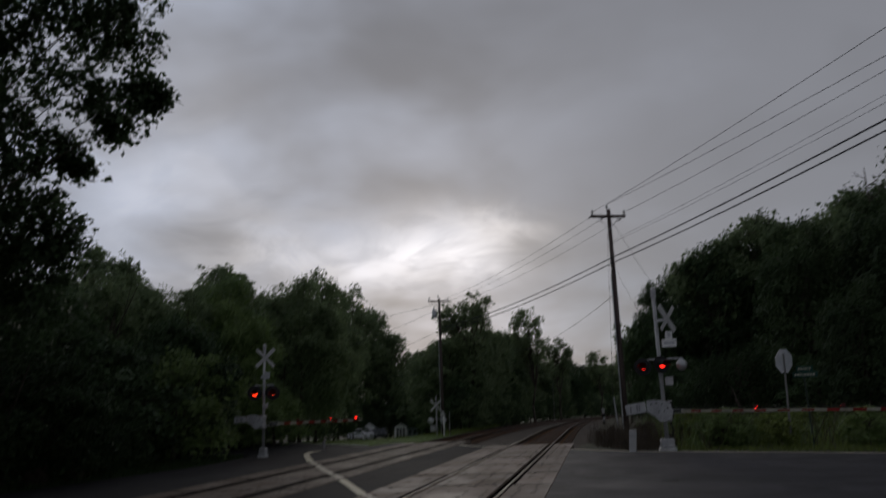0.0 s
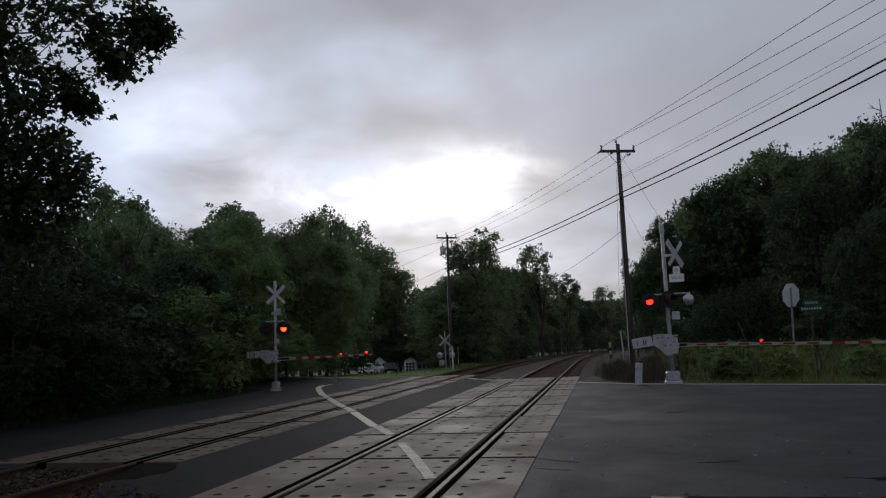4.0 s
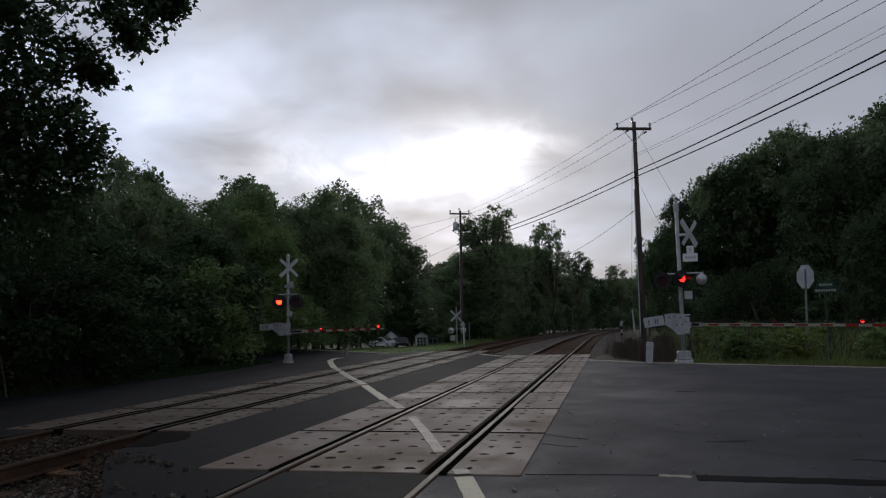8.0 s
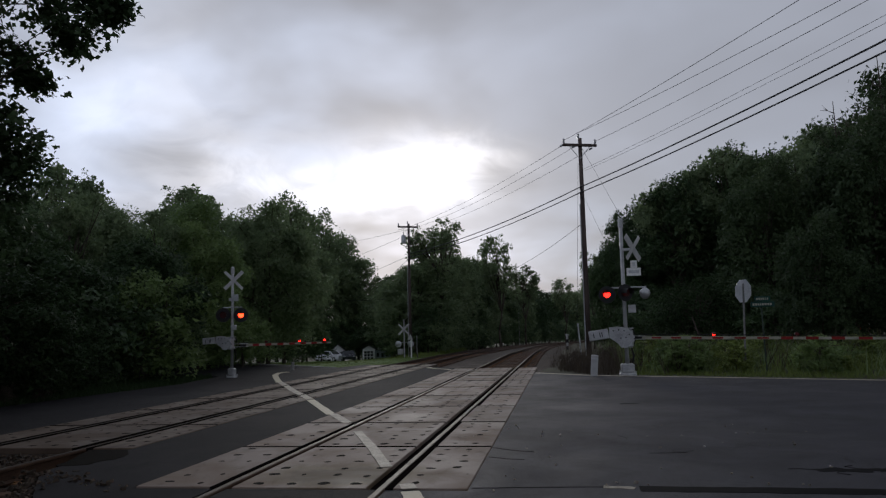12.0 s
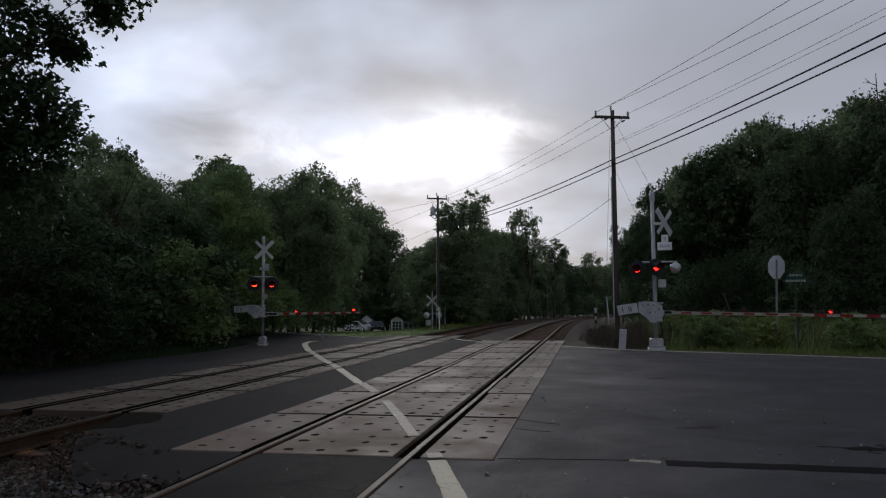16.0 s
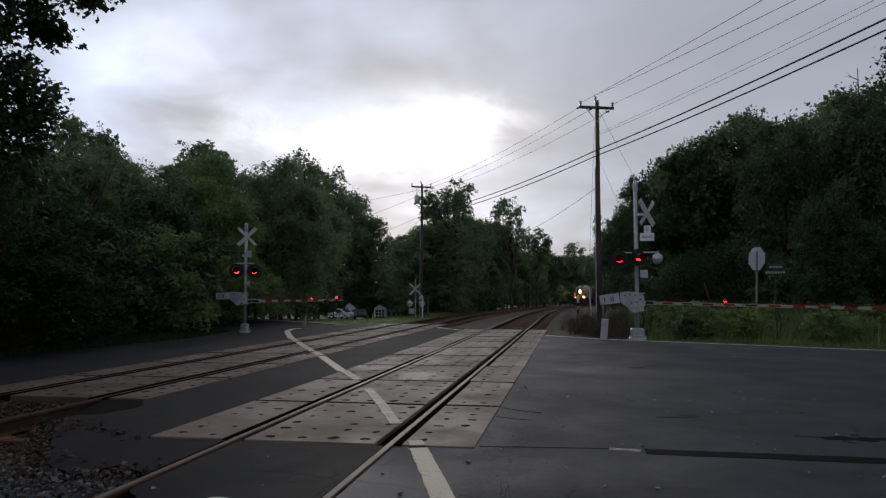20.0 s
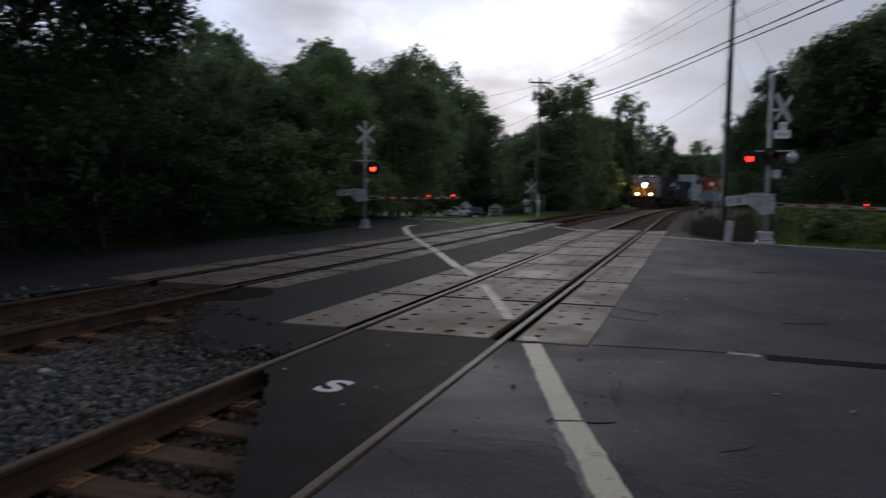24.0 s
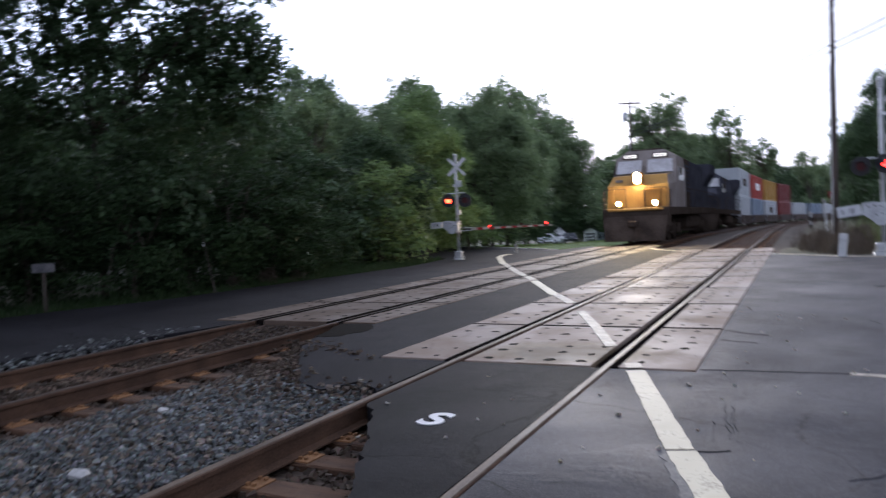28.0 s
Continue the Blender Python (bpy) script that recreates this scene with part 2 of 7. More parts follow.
ASPHALT = asphalt("asphalt", (0.0140, 0.0138, 0.0172), (0.0325, 0.0321, 0.0402), 0.34)
ASPHALT_BLACK = asphalt("black_asphalt_infill", (0.0042, 0.004, 0.0046), (0.0112, 0.0106, 0.0122), 0.12)
ASPHALT_NEW = asphalt("asphalt_patch", (0.0073, 0.0071, 0.0083), (0.0136, 0.0132, 0.0160), 0.08)
# darker copy of the asphalt; shade from the woods is put into its colour
ASPHALT_FAR = asphalt("asphalt_shade_painted", (0.0090, 0.0088, 0.0100), (0.0172, 0.0168, 0.0194), 0.10)
TAR = mat("tar", (0.003, 0.003, 0.0034), (0.007, 0.007, 0.008), 0.85, 4, 50, 0.3, dist=0.004, spec=0.04)
CRACK = mat("asphalt_crack", (0.008, 0.008, 0.009), (0.017, 0.017, 0.020), 0.9, 6, 60, 0.2, spec=0.05)


def panel_mat(name, pale, tan, dark, mud=None):
    """Crossing concrete: pale worn faces, tan rust wash in blotches, dark grime, a dried mud puddle where given (x, y, radius)."""
    m = bpy.data.materials.new(name)
    m.use_nodes = True
    nt = m.node_tree
    n, l = nt.nodes.new, nt.links.new
    b = nt.nodes["Principled BSDF"]
    co = n("ShaderNodeNewGeometry").outputs["Position"]

    def tex(scale, detail, rough=0.55, dist=0.0, stretch=None):
        t = n("ShaderNodeTexNoise")
        t.inputs["Scale"].default_value, t.inputs["Detail"].default_value = scale, detail
        t.inputs["Roughness"].default_value, t.inputs["Distortion"].default_value = rough, dist
        if stretch:
            mp = n("ShaderNodeMapping")
            mp.inputs["Scale"].default_value = stretch
            l(co, mp.inputs[0])
            l(mp.outputs[0], t.inputs["Vector"])
        else:
            l(co, t.inputs["Vector"])
        return t.outputs["Fac"]

    def ranged(v, lo, hi, a=0.0, c=1.0):
        r = n("ShaderNodeMapRange")
        for i, x in enumerate((lo, hi, a, c)):
            r.inputs[i + 1].default_value = x
        l(v, r.inputs[0])
        return r.outputs[0]

    def mix(f, a, c):
        x = n("ShaderNodeMix")
        x.data_type = "RGBA"
        for i, v in ((0, f), (6, a), (7, c)):
            if isinstance(v, tuple):
                x.inputs[i].default_value = (*v, 1)
            else:
                l(v, x.inputs[i])
        return x.outputs[2]

    blotch, wear, grain = tex(1.0, 6, 0.62, 0.7), tex(3.2, 6, 0.65, 0.4, (1, 0.45, 1)), tex(95, 3)
    col = mix(ranged(blotch, 0.42, 0.74), pale, tan)
    col = mix(ranged(wear, 0.56, 0.74, 0.0, 0.75), col, dark)
    col = mix(ranged(wear, 0.42, 0.30, 0.0, 0.5), col, tuple(min(1, v * 1.25) for v in pale))
    col = mix(ranged(grain, 0.58, 0.70, 0.0, 0.35), col, dark)
    info = n("ShaderNodeObjectInfo")
    hsv = n("ShaderNodeHueSaturation")
    l(ranged(info.outputs["Random"], 0, 1, 0.84, 1.12), hsv.inputs["Value"])
    l(col, hsv.inputs["Color"])
    col = hsv.outputs[0]
    if mud:
        d = n("ShaderNodeVectorMath")
        d.operation = "DISTANCE"
        warp = n("ShaderNodeVectorMath")
        warp.operation = "MULTIPLY"
        l(co, warp.inputs[0])
        warp.inputs[1].default_value = (0.8, 1.25, 0.0)
        l(warp.outputs[0], d.inputs[0])
        d.inputs[1].default_value = (mud[0] * 0.8, mud[1] * 1.25, 0)
        s = n("ShaderNodeMath")
        s.operation = "MULTIPLY_ADD"
        l(wear, s.inputs[0])
        s.inputs[1].default_value = 1.1
        l(d.outputs["Value"], s.inputs[2])
        reach = ranged(s.outputs[0], mud[2] + 0.75, mud[2] + 0.40, 0.0, 0.85)
        col = mix(reach, col, (0.115, 0.082, 0.046))
        rim = ranged(s.outputs[0], mud[2] + 0.38, mud[2] + 0.2, 0.0, 0.6)
        col = mix(rim, col, (0.072, 0.054, 0.036))
    l(col, b.inputs["Base Color"])
    l(ranged(blotch, 0.35, 0.65, 0.62, 0.85), b.inputs["Roughness"])
    b.inputs["Specular IOR Level"].default_value = 0.12
    bp = n("ShaderNodeBump")
    bp.inputs["Strength"].default_value, bp.inputs["Distance"].default_value = 0.4, 0.006
    l(wear, bp.inputs["Height"])
    l(bp.outputs[0], b.inputs["Normal"])
    return m


CONCRETE = panel_mat("crossing_concrete", (0.222, 0.178, 0.150), (0.156, 0.108, 0.074), (0.060, 0.042, 0.031), (0.20, 0.60, 0.72))
CONCRETE_BROWN = panel_mat("stained_crossing_concrete", (0.1040, 0.0760, 0.0570), (0.0670, 0.0445, 0.0310), (0.0386, 0.0276, 0.0212))
KERB_STONE = mat("kerb_concrete", (0.20, 0.195, 0.185), (0.36, 0.35, 0.335), 0.8, 1.2, 50, 0.3, dist=0.006)
HOLE = mat("bolt_recess", (0.002, 0.0018, 0.0016), (0.008, 0.006, 0.005), 0.9, 8, 60, 0.2, spec=0.02)
RUBBER = mat("flangeway_rubber", (0.0035, 0.003, 0.003), (0.010, 0.008, 0.007), 0.95, 4, 50, 0.2, spec=0.0)
RAIL_TOP = mat("rail_steel", (0.062, 0.044, 0.031), (0.132, 0.098, 0.072), 0.60, 2, 40, 0.1, stretch=(4, 0.6, 4), dist=0.002, spec=0.13)
RAIL_TOP_DARK = mat("dull_rail_steel", (0.026, 0.019, 0.015), (0.064, 0.047, 0.036), 0.7, 2, 40, 0.1, stretch=(4, 0.6, 4), dist=0.002, spec=0.08)
RUST = mat("rail_rust", (0.034, 0.0185, 0.0115), (0.088, 0.049, 0.029), 0.85, 3, 70, 0.5, rough_var=0.1, dist=0.006)
TIE = mat("tie_wood", (0.033, 0.018, 0.011), (0.090, 0.049, 0.028), 0.9, 2, 30, 0.6, stretch=(0.5, 8, 8), local=True, vary=0.2, dist=0.02)
PLATE = mat("tie_plate_rust", (0.11, 0.054, 0.024), (0.23, 0.118, 0.052), 0.8, 6, 60, 0.4, dist=0.004)


def stone_mat(name, c1, c2, c3):
    """Crushed stone: every piece its own shade."""
    m = bpy.data.materials.new(name)
    m.use_nodes = True
    nt = m.node_tree
    n, l = nt.nodes.new, nt.links.new
    b = nt.nodes["Principled BSDF"]
    geo = n("ShaderNodeNewGeometry")
    r = n("ShaderNodeValToRGB")
    r.color_ramp.elements[0].color, r.color_ramp.elements[1].color = (*c1, 1), (*c2, 1)
    r.color_ramp.elements.new(0.8).color = (*c3, 1)
    l(geo.outputs["Random Per Island"], r.inputs[0])
    t = n("ShaderNodeTexNoise")
    t.inputs["Scale"].default_value = 60
    l(geo.outputs["Position"], t.inputs["Vector"])
    mx = n("ShaderNodeMix")
    mx.data_type, mx.blend_type = "RGBA", "MULTIPLY"
    mx.inputs[0].default_value = 0.6
    l(r.outputs[0], mx.inputs[6])
    l(t.outputs["Color"], mx.inputs[7])
    l(mx.outputs[2], b.inputs["Base Color"])
    b.inputs["Roughness"].default_value = 0.85
    b.inputs["Specular IOR Level"].default_value = 0.2
    return m


STONE = stone_mat("ballast_stone", (0.034, 0.036, 0.036), (0.25, 0.262, 0.256), (0.145, 0.152, 0.148))
STONE_WARM = stone_mat("tan_ballast_stone", (0.06, 0.048, 0.037), (0.28, 0.235, 0.19), (0.155, 0.125, 0.098))
STONE_BROWN = stone_mat("rusty_ballast_stone", (0.030, 0.021, 0.014), (0.155, 0.115, 0.085), (0.084, 0.059, 0.041))
BED = mat("ballast_bed", (0.038, 0.034, 0.030), (0.10, 0.095, 0.09), 0.95, 1.2, 26, 1.0, dist=0.05)
BED_RUST = mat("rusty_ballast_bed", (0.032, 0.024, 0.018), (0.088, 0.067, 0.052), 0.95, 1.2, 26, 1.0, dist=0.05)
MUD = mat("wet_mud", (0.012, 0.009, 0.007), (0.036, 0.026, 0.019), 0.8, 1.5, 26, 0.8, dist=0.03)
PAINT = mat("road_paint", (0.13, 0.114, 0.080), (0.44, 0.392, 0.280), 0.65, 6, 45, 0.3, dist=0.004, spread=(0.32, 0.46))
PAINT_LETTER = mat("letter_paint", (0.22, 0.215, 0.21), (0.56, 0.545, 0.53), 0.65, 9, 60, 0.3, dist=0.004, spread=(0.30, 0.44))
PAINT_WORN = mat("worn_road_paint", (0.175, 0.150, 0.115), (0.42, 0.375, 0.295), 0.65, 5, 40, 0.25, dist=0.004)
PAINT_GHOST = mat("ghost_road_paint", (0.040, 0.039, 0.045), (0.125, 0.12, 0.115), 0.7, 9, 60, 0.3, dist=0.004, spread=(0.42, 0.66))
SOIL = mat("soil", (0.035, 0.038, 0.020), (0.075, 0.070, 0.045), 0.95, 0.35, 9, 0.8, dist=0.06)
LAWN = mat("lawn_turf", (0.085, 0.145, 0.038), (0.145, 0.215, 0.062), 0.9, 0.8, 30, 0.8, dist=0.03)
BARK = mat("bark", (0.035, 0.028, 0.022), (0.085, 0.07, 0.055), 0.9, 2, 14, 0.8, stretch=(3, 3, 0.6), dist=0.03)
# the shade under the trees is put into this darkest green
LEAF_SHADED = leaf_mat("leaf_shade_painted", (0.012, 0.024, 0.010), (0.034, 0.058, 0.022), 0.35, 0.10)
LEAF_MAPLE = leaf_mat("leaf_maple", (0.017, 0.034, 0.015), (0.046, 0.077, 0.031))
# tones picked per wood: inner shade and distant haze are put into the greens
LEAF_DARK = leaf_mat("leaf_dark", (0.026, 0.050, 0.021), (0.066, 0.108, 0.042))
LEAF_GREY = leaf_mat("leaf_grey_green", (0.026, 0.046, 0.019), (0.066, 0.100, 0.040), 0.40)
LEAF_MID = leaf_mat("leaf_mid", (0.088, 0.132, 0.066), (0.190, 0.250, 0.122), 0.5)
LEAF_LIGHT = leaf_mat("leaf_light", (0.080, 0.132, 0.044), (0.178, 0.252, 0.088), 0.5)
GRASS = leaf_mat("grass_blade", (0.062, 0.098, 0.022), (0.165, 0.21, 0.052))
WEED = leaf_mat("dry_weed", (0.034, 0.026, 0.019), (0.085, 0.066, 0.048), 0.15)
GALV = mat("galvanised_steel", (0.36, 0.37, 0.38), (0.52, 0.53, 0.54), 0.45, 4, 50, 0.1, metal=0.6, local=True, dist=0.002)
SILVER = mat("aluminium_paint", (0.28, 0.283, 0.287), (0.44, 0.445, 0.45), 0.5, 3, 40, 0.1, metal=0.25, local=True, dist=0.002)
BLACK = mat("black_paint", (0.012, 0.012, 0.013), (0.03, 0.03, 0.031), 0.55, 5, 60, 0.1, local=True)
WHITE = mat("white_paint", (0.60, 0.60, 0.58), (0.78, 0.78, 0.76), 0.5, 3, 50, 0.1, local=True)
ARM_WHITE = mat("dull_arm_white", (0.22, 0.215, 0.165), (0.34, 0.33, 0.265), 0.55, 3, 50, 0.1, local=True)
BOARD = mat("dull_board_white", (0.34, 0.34, 0.335), (0.50, 0.50, 0.49), 0.55, 3, 50, 0.1, local=True)
RED_REFLECT = mat("red_sheeting", (0.15, 0.014, 0.012), (0.24, 0.022, 0.02), 0.4, 3, 40, 0.05, local=True)
POLE_WOOD = mat("pole_wood", (0.045, 0.034, 0.031), (0.105, 0.082, 0.074), 0.9, 1.5, 30, 0.6, stretch=(6, 6, 0.4), dist=0.02)
WIRE = mat("wire", (0.018, 0.018, 0.02), (0.035, 0.035, 0.037), 0.6, 3, 20, 0.0)


# ---- mesh helpers ----
class Geo:
    def __init__(self):
        self.v, self.f = [], []

    def add(self, verts, faces):
        k = len(self.v)
        self.v += [tuple(p) for p in verts]
        self.f += [tuple(i + k for i in face) for face in faces]
        return self

    def box(self, x0, x1, y0, y1, z0, z1, c=0.0, m=None):
        """A box with chamfered edges of width c."""
        if c <= 0:
            v = [(x, y, z) for x in (x0, x1) for y in (y0, y1) for z in (z0, z1)]
            f = [(0, 1, 3, 2), (4, 6, 7, 5), (0, 4, 5, 1), (2, 3, 7, 6), (0, 2, 6, 4), (1, 5, 7, 3)]
        else:
            v, f, key = [], [], {}
            lim = ((x0, x1), (y0, y1), (z0, z1))
            for i in range(8):
                s = ((i >> 2) & 1, (i >> 1) & 1, i & 1)
                for ax in range(3):
                    p = [lim[a][s[a]] + (0 if a == ax else (c if s[a] == 0 else -c)) for a in range(3)]
                    key[(i, ax)] = len(v)
                    v.append(p)
            for ax in range(3):
                o = [a for a in range(3) if a != ax]
                for side in (0, 1):
                    ring = []
                    for s1, s2 in ((0, 0), (1, 0), (1, 1), (0, 1)):
                        bits = [0, 0, 0]
                        bits[ax], bits[o[0]], bits[o[1]] = side, s1, s2
                        ring.append(key[(bits[0] * 4 + bits[1] * 2 + bits[2], ax)])
                    f.append(tuple(ring if (side == 1) == (ax != 1) else ring[::-1]))
            for ax in range(3):                      # edges along ax
                o = [a for a in range(3) if a != ax]
                for s1 in (0, 1):
                    for s2 in (0, 1):
                        ids = []
                        for e in (0, 1):
                            bits = [0, 0, 0]
                            bits[ax], bits[o[0]], bits[o[1]] = e, s1, s2
                            ids.append(bits[0] * 4 + bits[1] * 2 + bits[2])
                        f.append((key[(ids[0], o[0])], key[(ids[1], o[0])], key[(ids[1], o[1])], key[(ids[0], o[1])]))
            for i in range(8):
                f.append((key[(i, 0)], key[(i, 1)], key[(i, 2)]))
        if m is not None:
            v = [m @ Vector(p) for p in v]
        return self.add(v, f)

    def tube(self, p, q, r0, r1=None, n=10, caps=True):
        p, q = Vector(p), Vector(q)
        r1 = r0 if r1 is None else r1
        d = (q - p).normalized()
        a = d.orthogonal().normalized()
        b = d.cross(a)
        v = []
        for c, r in ((p, r0), (q, r1)):
            v += [c + (a * math.cos(t) + b * math.sin(t)) * r for t in (2 * math.pi * i / n for i in range(n))]
        f = [(i, (i + 1) % n, n + (i + 1) % n, n + i) for i in range(n)]
        if caps:
            f += [tuple(range(n))[::-1], tuple(range(n, 2 * n))]
        return self.add(v, f)

    def pipe(self, pts, r, n=6):
        for a, b in zip(pts, pts[1:]):
            self.tube(a, b, r, r, n)
        return self

    def prism(self, poly, z0, z1):
        """An upright slab over a polygon in the ground plane."""
        n = len(poly)
        v = [(x, y, z0) for x, y in poly] + [(x, y, z1) for x, y in poly]
        area = sum(poly[i][0] * poly[(i + 1) % n][1] - poly[(i + 1) % n][0] * poly[i][1] for i in range(n))
        k = list(range(n)) if area > 0 else list(range(n))[::-1]
        f = [tuple(i + n for i in k), tuple(k[::-1])]
        f += [(k[i], k[(i + 1) % n], k[(i + 1) % n] + n, k[i] + n) for i in range(n)]
        return self.add(v, f)

    def turned(self, profile, n=16, m=None):
        """A body turned round z from (radius, z) pairs."""
        v = [(r * math.cos(2 * math.pi * i / n), r * math.sin(2 * math.pi * i / n), z) for r, z in profile for i in range(n)]
        f = [(j * n + i, j * n + (i + 1) % n, (j + 1) * n + (i + 1) % n, (j + 1) * n + i) for j in range(len(profile) - 1) for i in range(n)]
        f += [tuple(range(n))[::-1], tuple(range((len(profile) - 1) * n, len(profile) * n))]
        if m is not None:
            v = [m @ Vector(p) for p in v]
        return self.add(v, f)

    def mesh(self, name, material, smooth=False):
        me = bpy.data.meshes.new(name)
        me.from_pydata(self.v, [], self.f)
        me.validate()
        if material:
            me.materials.append(material)
        if smooth:
            me.shade_smooth()
        return me


def part(name, geo, material, parent=None, label="", smooth=False):
    ob = new(name, geo if isinstance(geo, bpy.types.Mesh) else geo.mesh(name, material, smooth))
    ob.parent = parent
    if label:
        ob["label"] = label
    return ob


def thing(name, m, label, category, group="", kind=""):
    ob = new(name)
    ob.matrix_basis = m
    ob.empty_display_size = 0.2
    return tagged(ob, label, category, group, kind)


def grade(y):
    """The line falls gently beyond the crossing."""
    return -0.00965 * max(0.0, y - 40.0) if y < 400 else -3.47


def land(x, y):
    """Natural ground: beyond the far track the gardens fall away from the road."""
    w = min(1.0, max(0.0, (-9.5 - x) / 6.0))
    w = w * w * (3 - 2 * w)
    return (1 - w) * grade(y) - w * 0.031 * min(110.0, max(0.0, y - 36.0))


# ---- the line: straight over the crossing, then a long curve to the right ----
STEP = 0.5
LINE_S = np.arange(0, 760, STEP)
LINE_K = np.clip((LINE_S - 40.4) / 68.5, 0, 1) / 399.0
LINE_T = np.cumsum(LINE_K) * STEP
LINE_X = -4.46 + np.cumsum(np.sin(LINE_T)) * STEP
LINE_Y = np.cumsum(np.cos(LINE_T)) * STEP
NEAR, FAR = 4.46, 0.0                # offsets of the two tracks from the far track's middle


def along(s, off=0.0, z=0.0):
    """A place on the line: s along it, off to the right, z over the rail tops."""
    if s < 0:
        return Vector((-4.46 + off, s, z))
    x, y, t = (float(np.interp(s, LINE_S, a)) for a in (LINE_X, LINE_Y, LINE_T))
    return Vector((x + off * math.cos(t), y - off * math.sin(t), z + grade(y)))


def heading(s):
    return float(np.interp(max(s, 0), LINE_S, LINE_T))


def stations(a, b, far=6.0):
    """Steps along the line, closer where it bends."""
    out, s = [], a
    while s < b:
        out.append(s)
        s += 6.0 if s < 36 else far
    return out + [b]


def sweep(profile, ss, off):
    """A profile (across, up) carried along the line."""
    g = Geo()
    n = len(profile)
    for s in ss:
        p, t = along(s, off), heading(s)
        g.v += [(p.x + u * math.cos(t), p.y - u * math.sin(t), p.z + w) for u, w in profile]
    for j in range(len(ss) - 1):
        g.f += [(j * n + i, j * n + (i + 1) % n, (j + 1) * n + (i + 1) % n, (j + 1) * n + i) for i in range(n)]
    g.f += [tuple(range(n))[::-1], tuple(range((len(ss) - 1) * n, len(ss) * n))]
    return g


# ---- ground, one sheet to the horizon ----
def build_ground():
    xs = sorted({*np.linspace(-30, 30, 61).round(2), *np.linspace(-120, 120, 25).round(2), -3000, -1500, -700, -300, 300, 700, 1500, 3000})
    ys = sorted({*np.linspace(-30, 60, 61).round(2), *np.linspace(-200, 400, 31).round(2), -3000, -1500, -700, 700, 1500, 3000})
    g = Geo()
    for y in ys:
        for x in xs:
            bed = -8.6 < x < 2.2 and (y < 0 or y > 24)
            z = -0.42 if bed or y > 40 or -8 < x < 2.0 or (x < -6 and y > 26) else -0.13
            if x > 4.5 and y > 18:
                z = -0.13 + 0.012 * (x - 4.5)
            z += 0.05 * noise.noise((x * 0.3, y * 0.3, 0.0)) + (land(x, y) if y < 400 else grade(y))
            g.v.append((x, y, z))
    w = len(xs)
    g.f = [(j * w + i, j * w + i + 1, (j + 1) * w + i + 1, (j + 1) * w + i) for j in range(len(ys) - 1) for i in range(w - 1)]
    tagged(part("ground", g, SOIL, None, smooth=True), "dark soil and low green growth beside the railway", "ground", kind="structure")


build_ground()

# ---- road surface ----
ROAD_RIGHT = [(0.80, -40), (0.80, -0.006), (1.528, -0.006), (1.528, 18.75), (3.4, 16.85), (6.5, 15.15), (9.7, 13.4), (18, 8.9), (45, -5), (45, -40)]
ROAD_GAUGE = [(-0.690, -0.006), (-0.690, -1.75), (-0.44, -2.07), (-0.15, -2.65), (0.16, -3.28), (0.34, -3.63), (0.704, -4.35), (0.704, -0.006)]
ROAD_MIDDLE = [(-0.835, -0.006), (-0.835, -1.36), (-1.18, -1.02), (-1.34, -1.43), (-1.71, -1.22), (-2.1, -0.75), (-2.44, -0.27), (-2.98, 0.51), (-3.17, 1.04), (-3.20, 2.26),
               (-3.05, 2.30), (-3.05, 24.2), (-2.2, 23.3), (-1.618, 22.4), (-1.618, -0.006)]
ROAD_LEFT = [(-5.98, 2.30), (-5.32, 2.28), (-5.45, 1.4), (-5.75, 0.4), (-5.95, -0.9), (-6.15, -3.0), (-6.2, -9.5), (-12.0, -9.5), (-11.2, -1.0), (-10.6, 3.0), (-9.95, 5.2), (-9.75, 8.8), (-9.3, 15.1),
             (-10.0, 19.3), (-24, 28), (-60, 44), (-57, 52), (-20, 36.5), (-7.4, 24.4), (-6.6, 27.4), (-5.98, 26.8)]


def ragged(poly, seed, amp=0.05, step=0.09):
    """Breaks up the slanting edges of a slab; edges along or across the line stay straight."""
    out = []
    for (x0, y0), (x1, y1) in zip(poly, poly[1:] + poly[:1]):
        out.append((x0, y0))
        if abs(x1 - x0) > 0.05 and abs(y1 - y0) > 0.05:
            n = int(math.dist((x0, y0), (x1, y1)) / step)
            for i in range(1, n):
                x, y = x0 + (x1 - x0) * i / n, y0 + (y1 - y0) * i / n
                out.append((x + amp * noise.noise((x * 6, y * 6, seed)) + amp * 0.5 * noise.noise((x * 19, y * 19, seed)), y + amp * noise.noise((x * 6, y * 6, seed + 3.0))))
    return out


ROAD_GAUGE = ragged(ROAD_GAUGE, 1.0)
ROAD_MIDDLE = ragged(ROAD_MIDDLE, 2.0)


def build_road():
    for name, poly, m, label in (("road", ROAD_RIGHT, ASPHALT, "worn dark grey asphalt road beside the crossing"),
                                 ("road_infill", ROAD_GAUGE, ASPHALT_BLACK, "black asphalt infill between the rails"),
                                 ("road_between_tracks", ROAD_MIDDLE, ASPHALT_NEW, "dark asphalt between the two tracks"),
                                 ("road_far_side", ROAD_LEFT, ASPHALT_FAR, "grey asphalt road beyond the far track")):
        tagged(part(name, Geo().prism(poly, -0.5, -0.012), m), label, "road", kind="structure")


build_road()


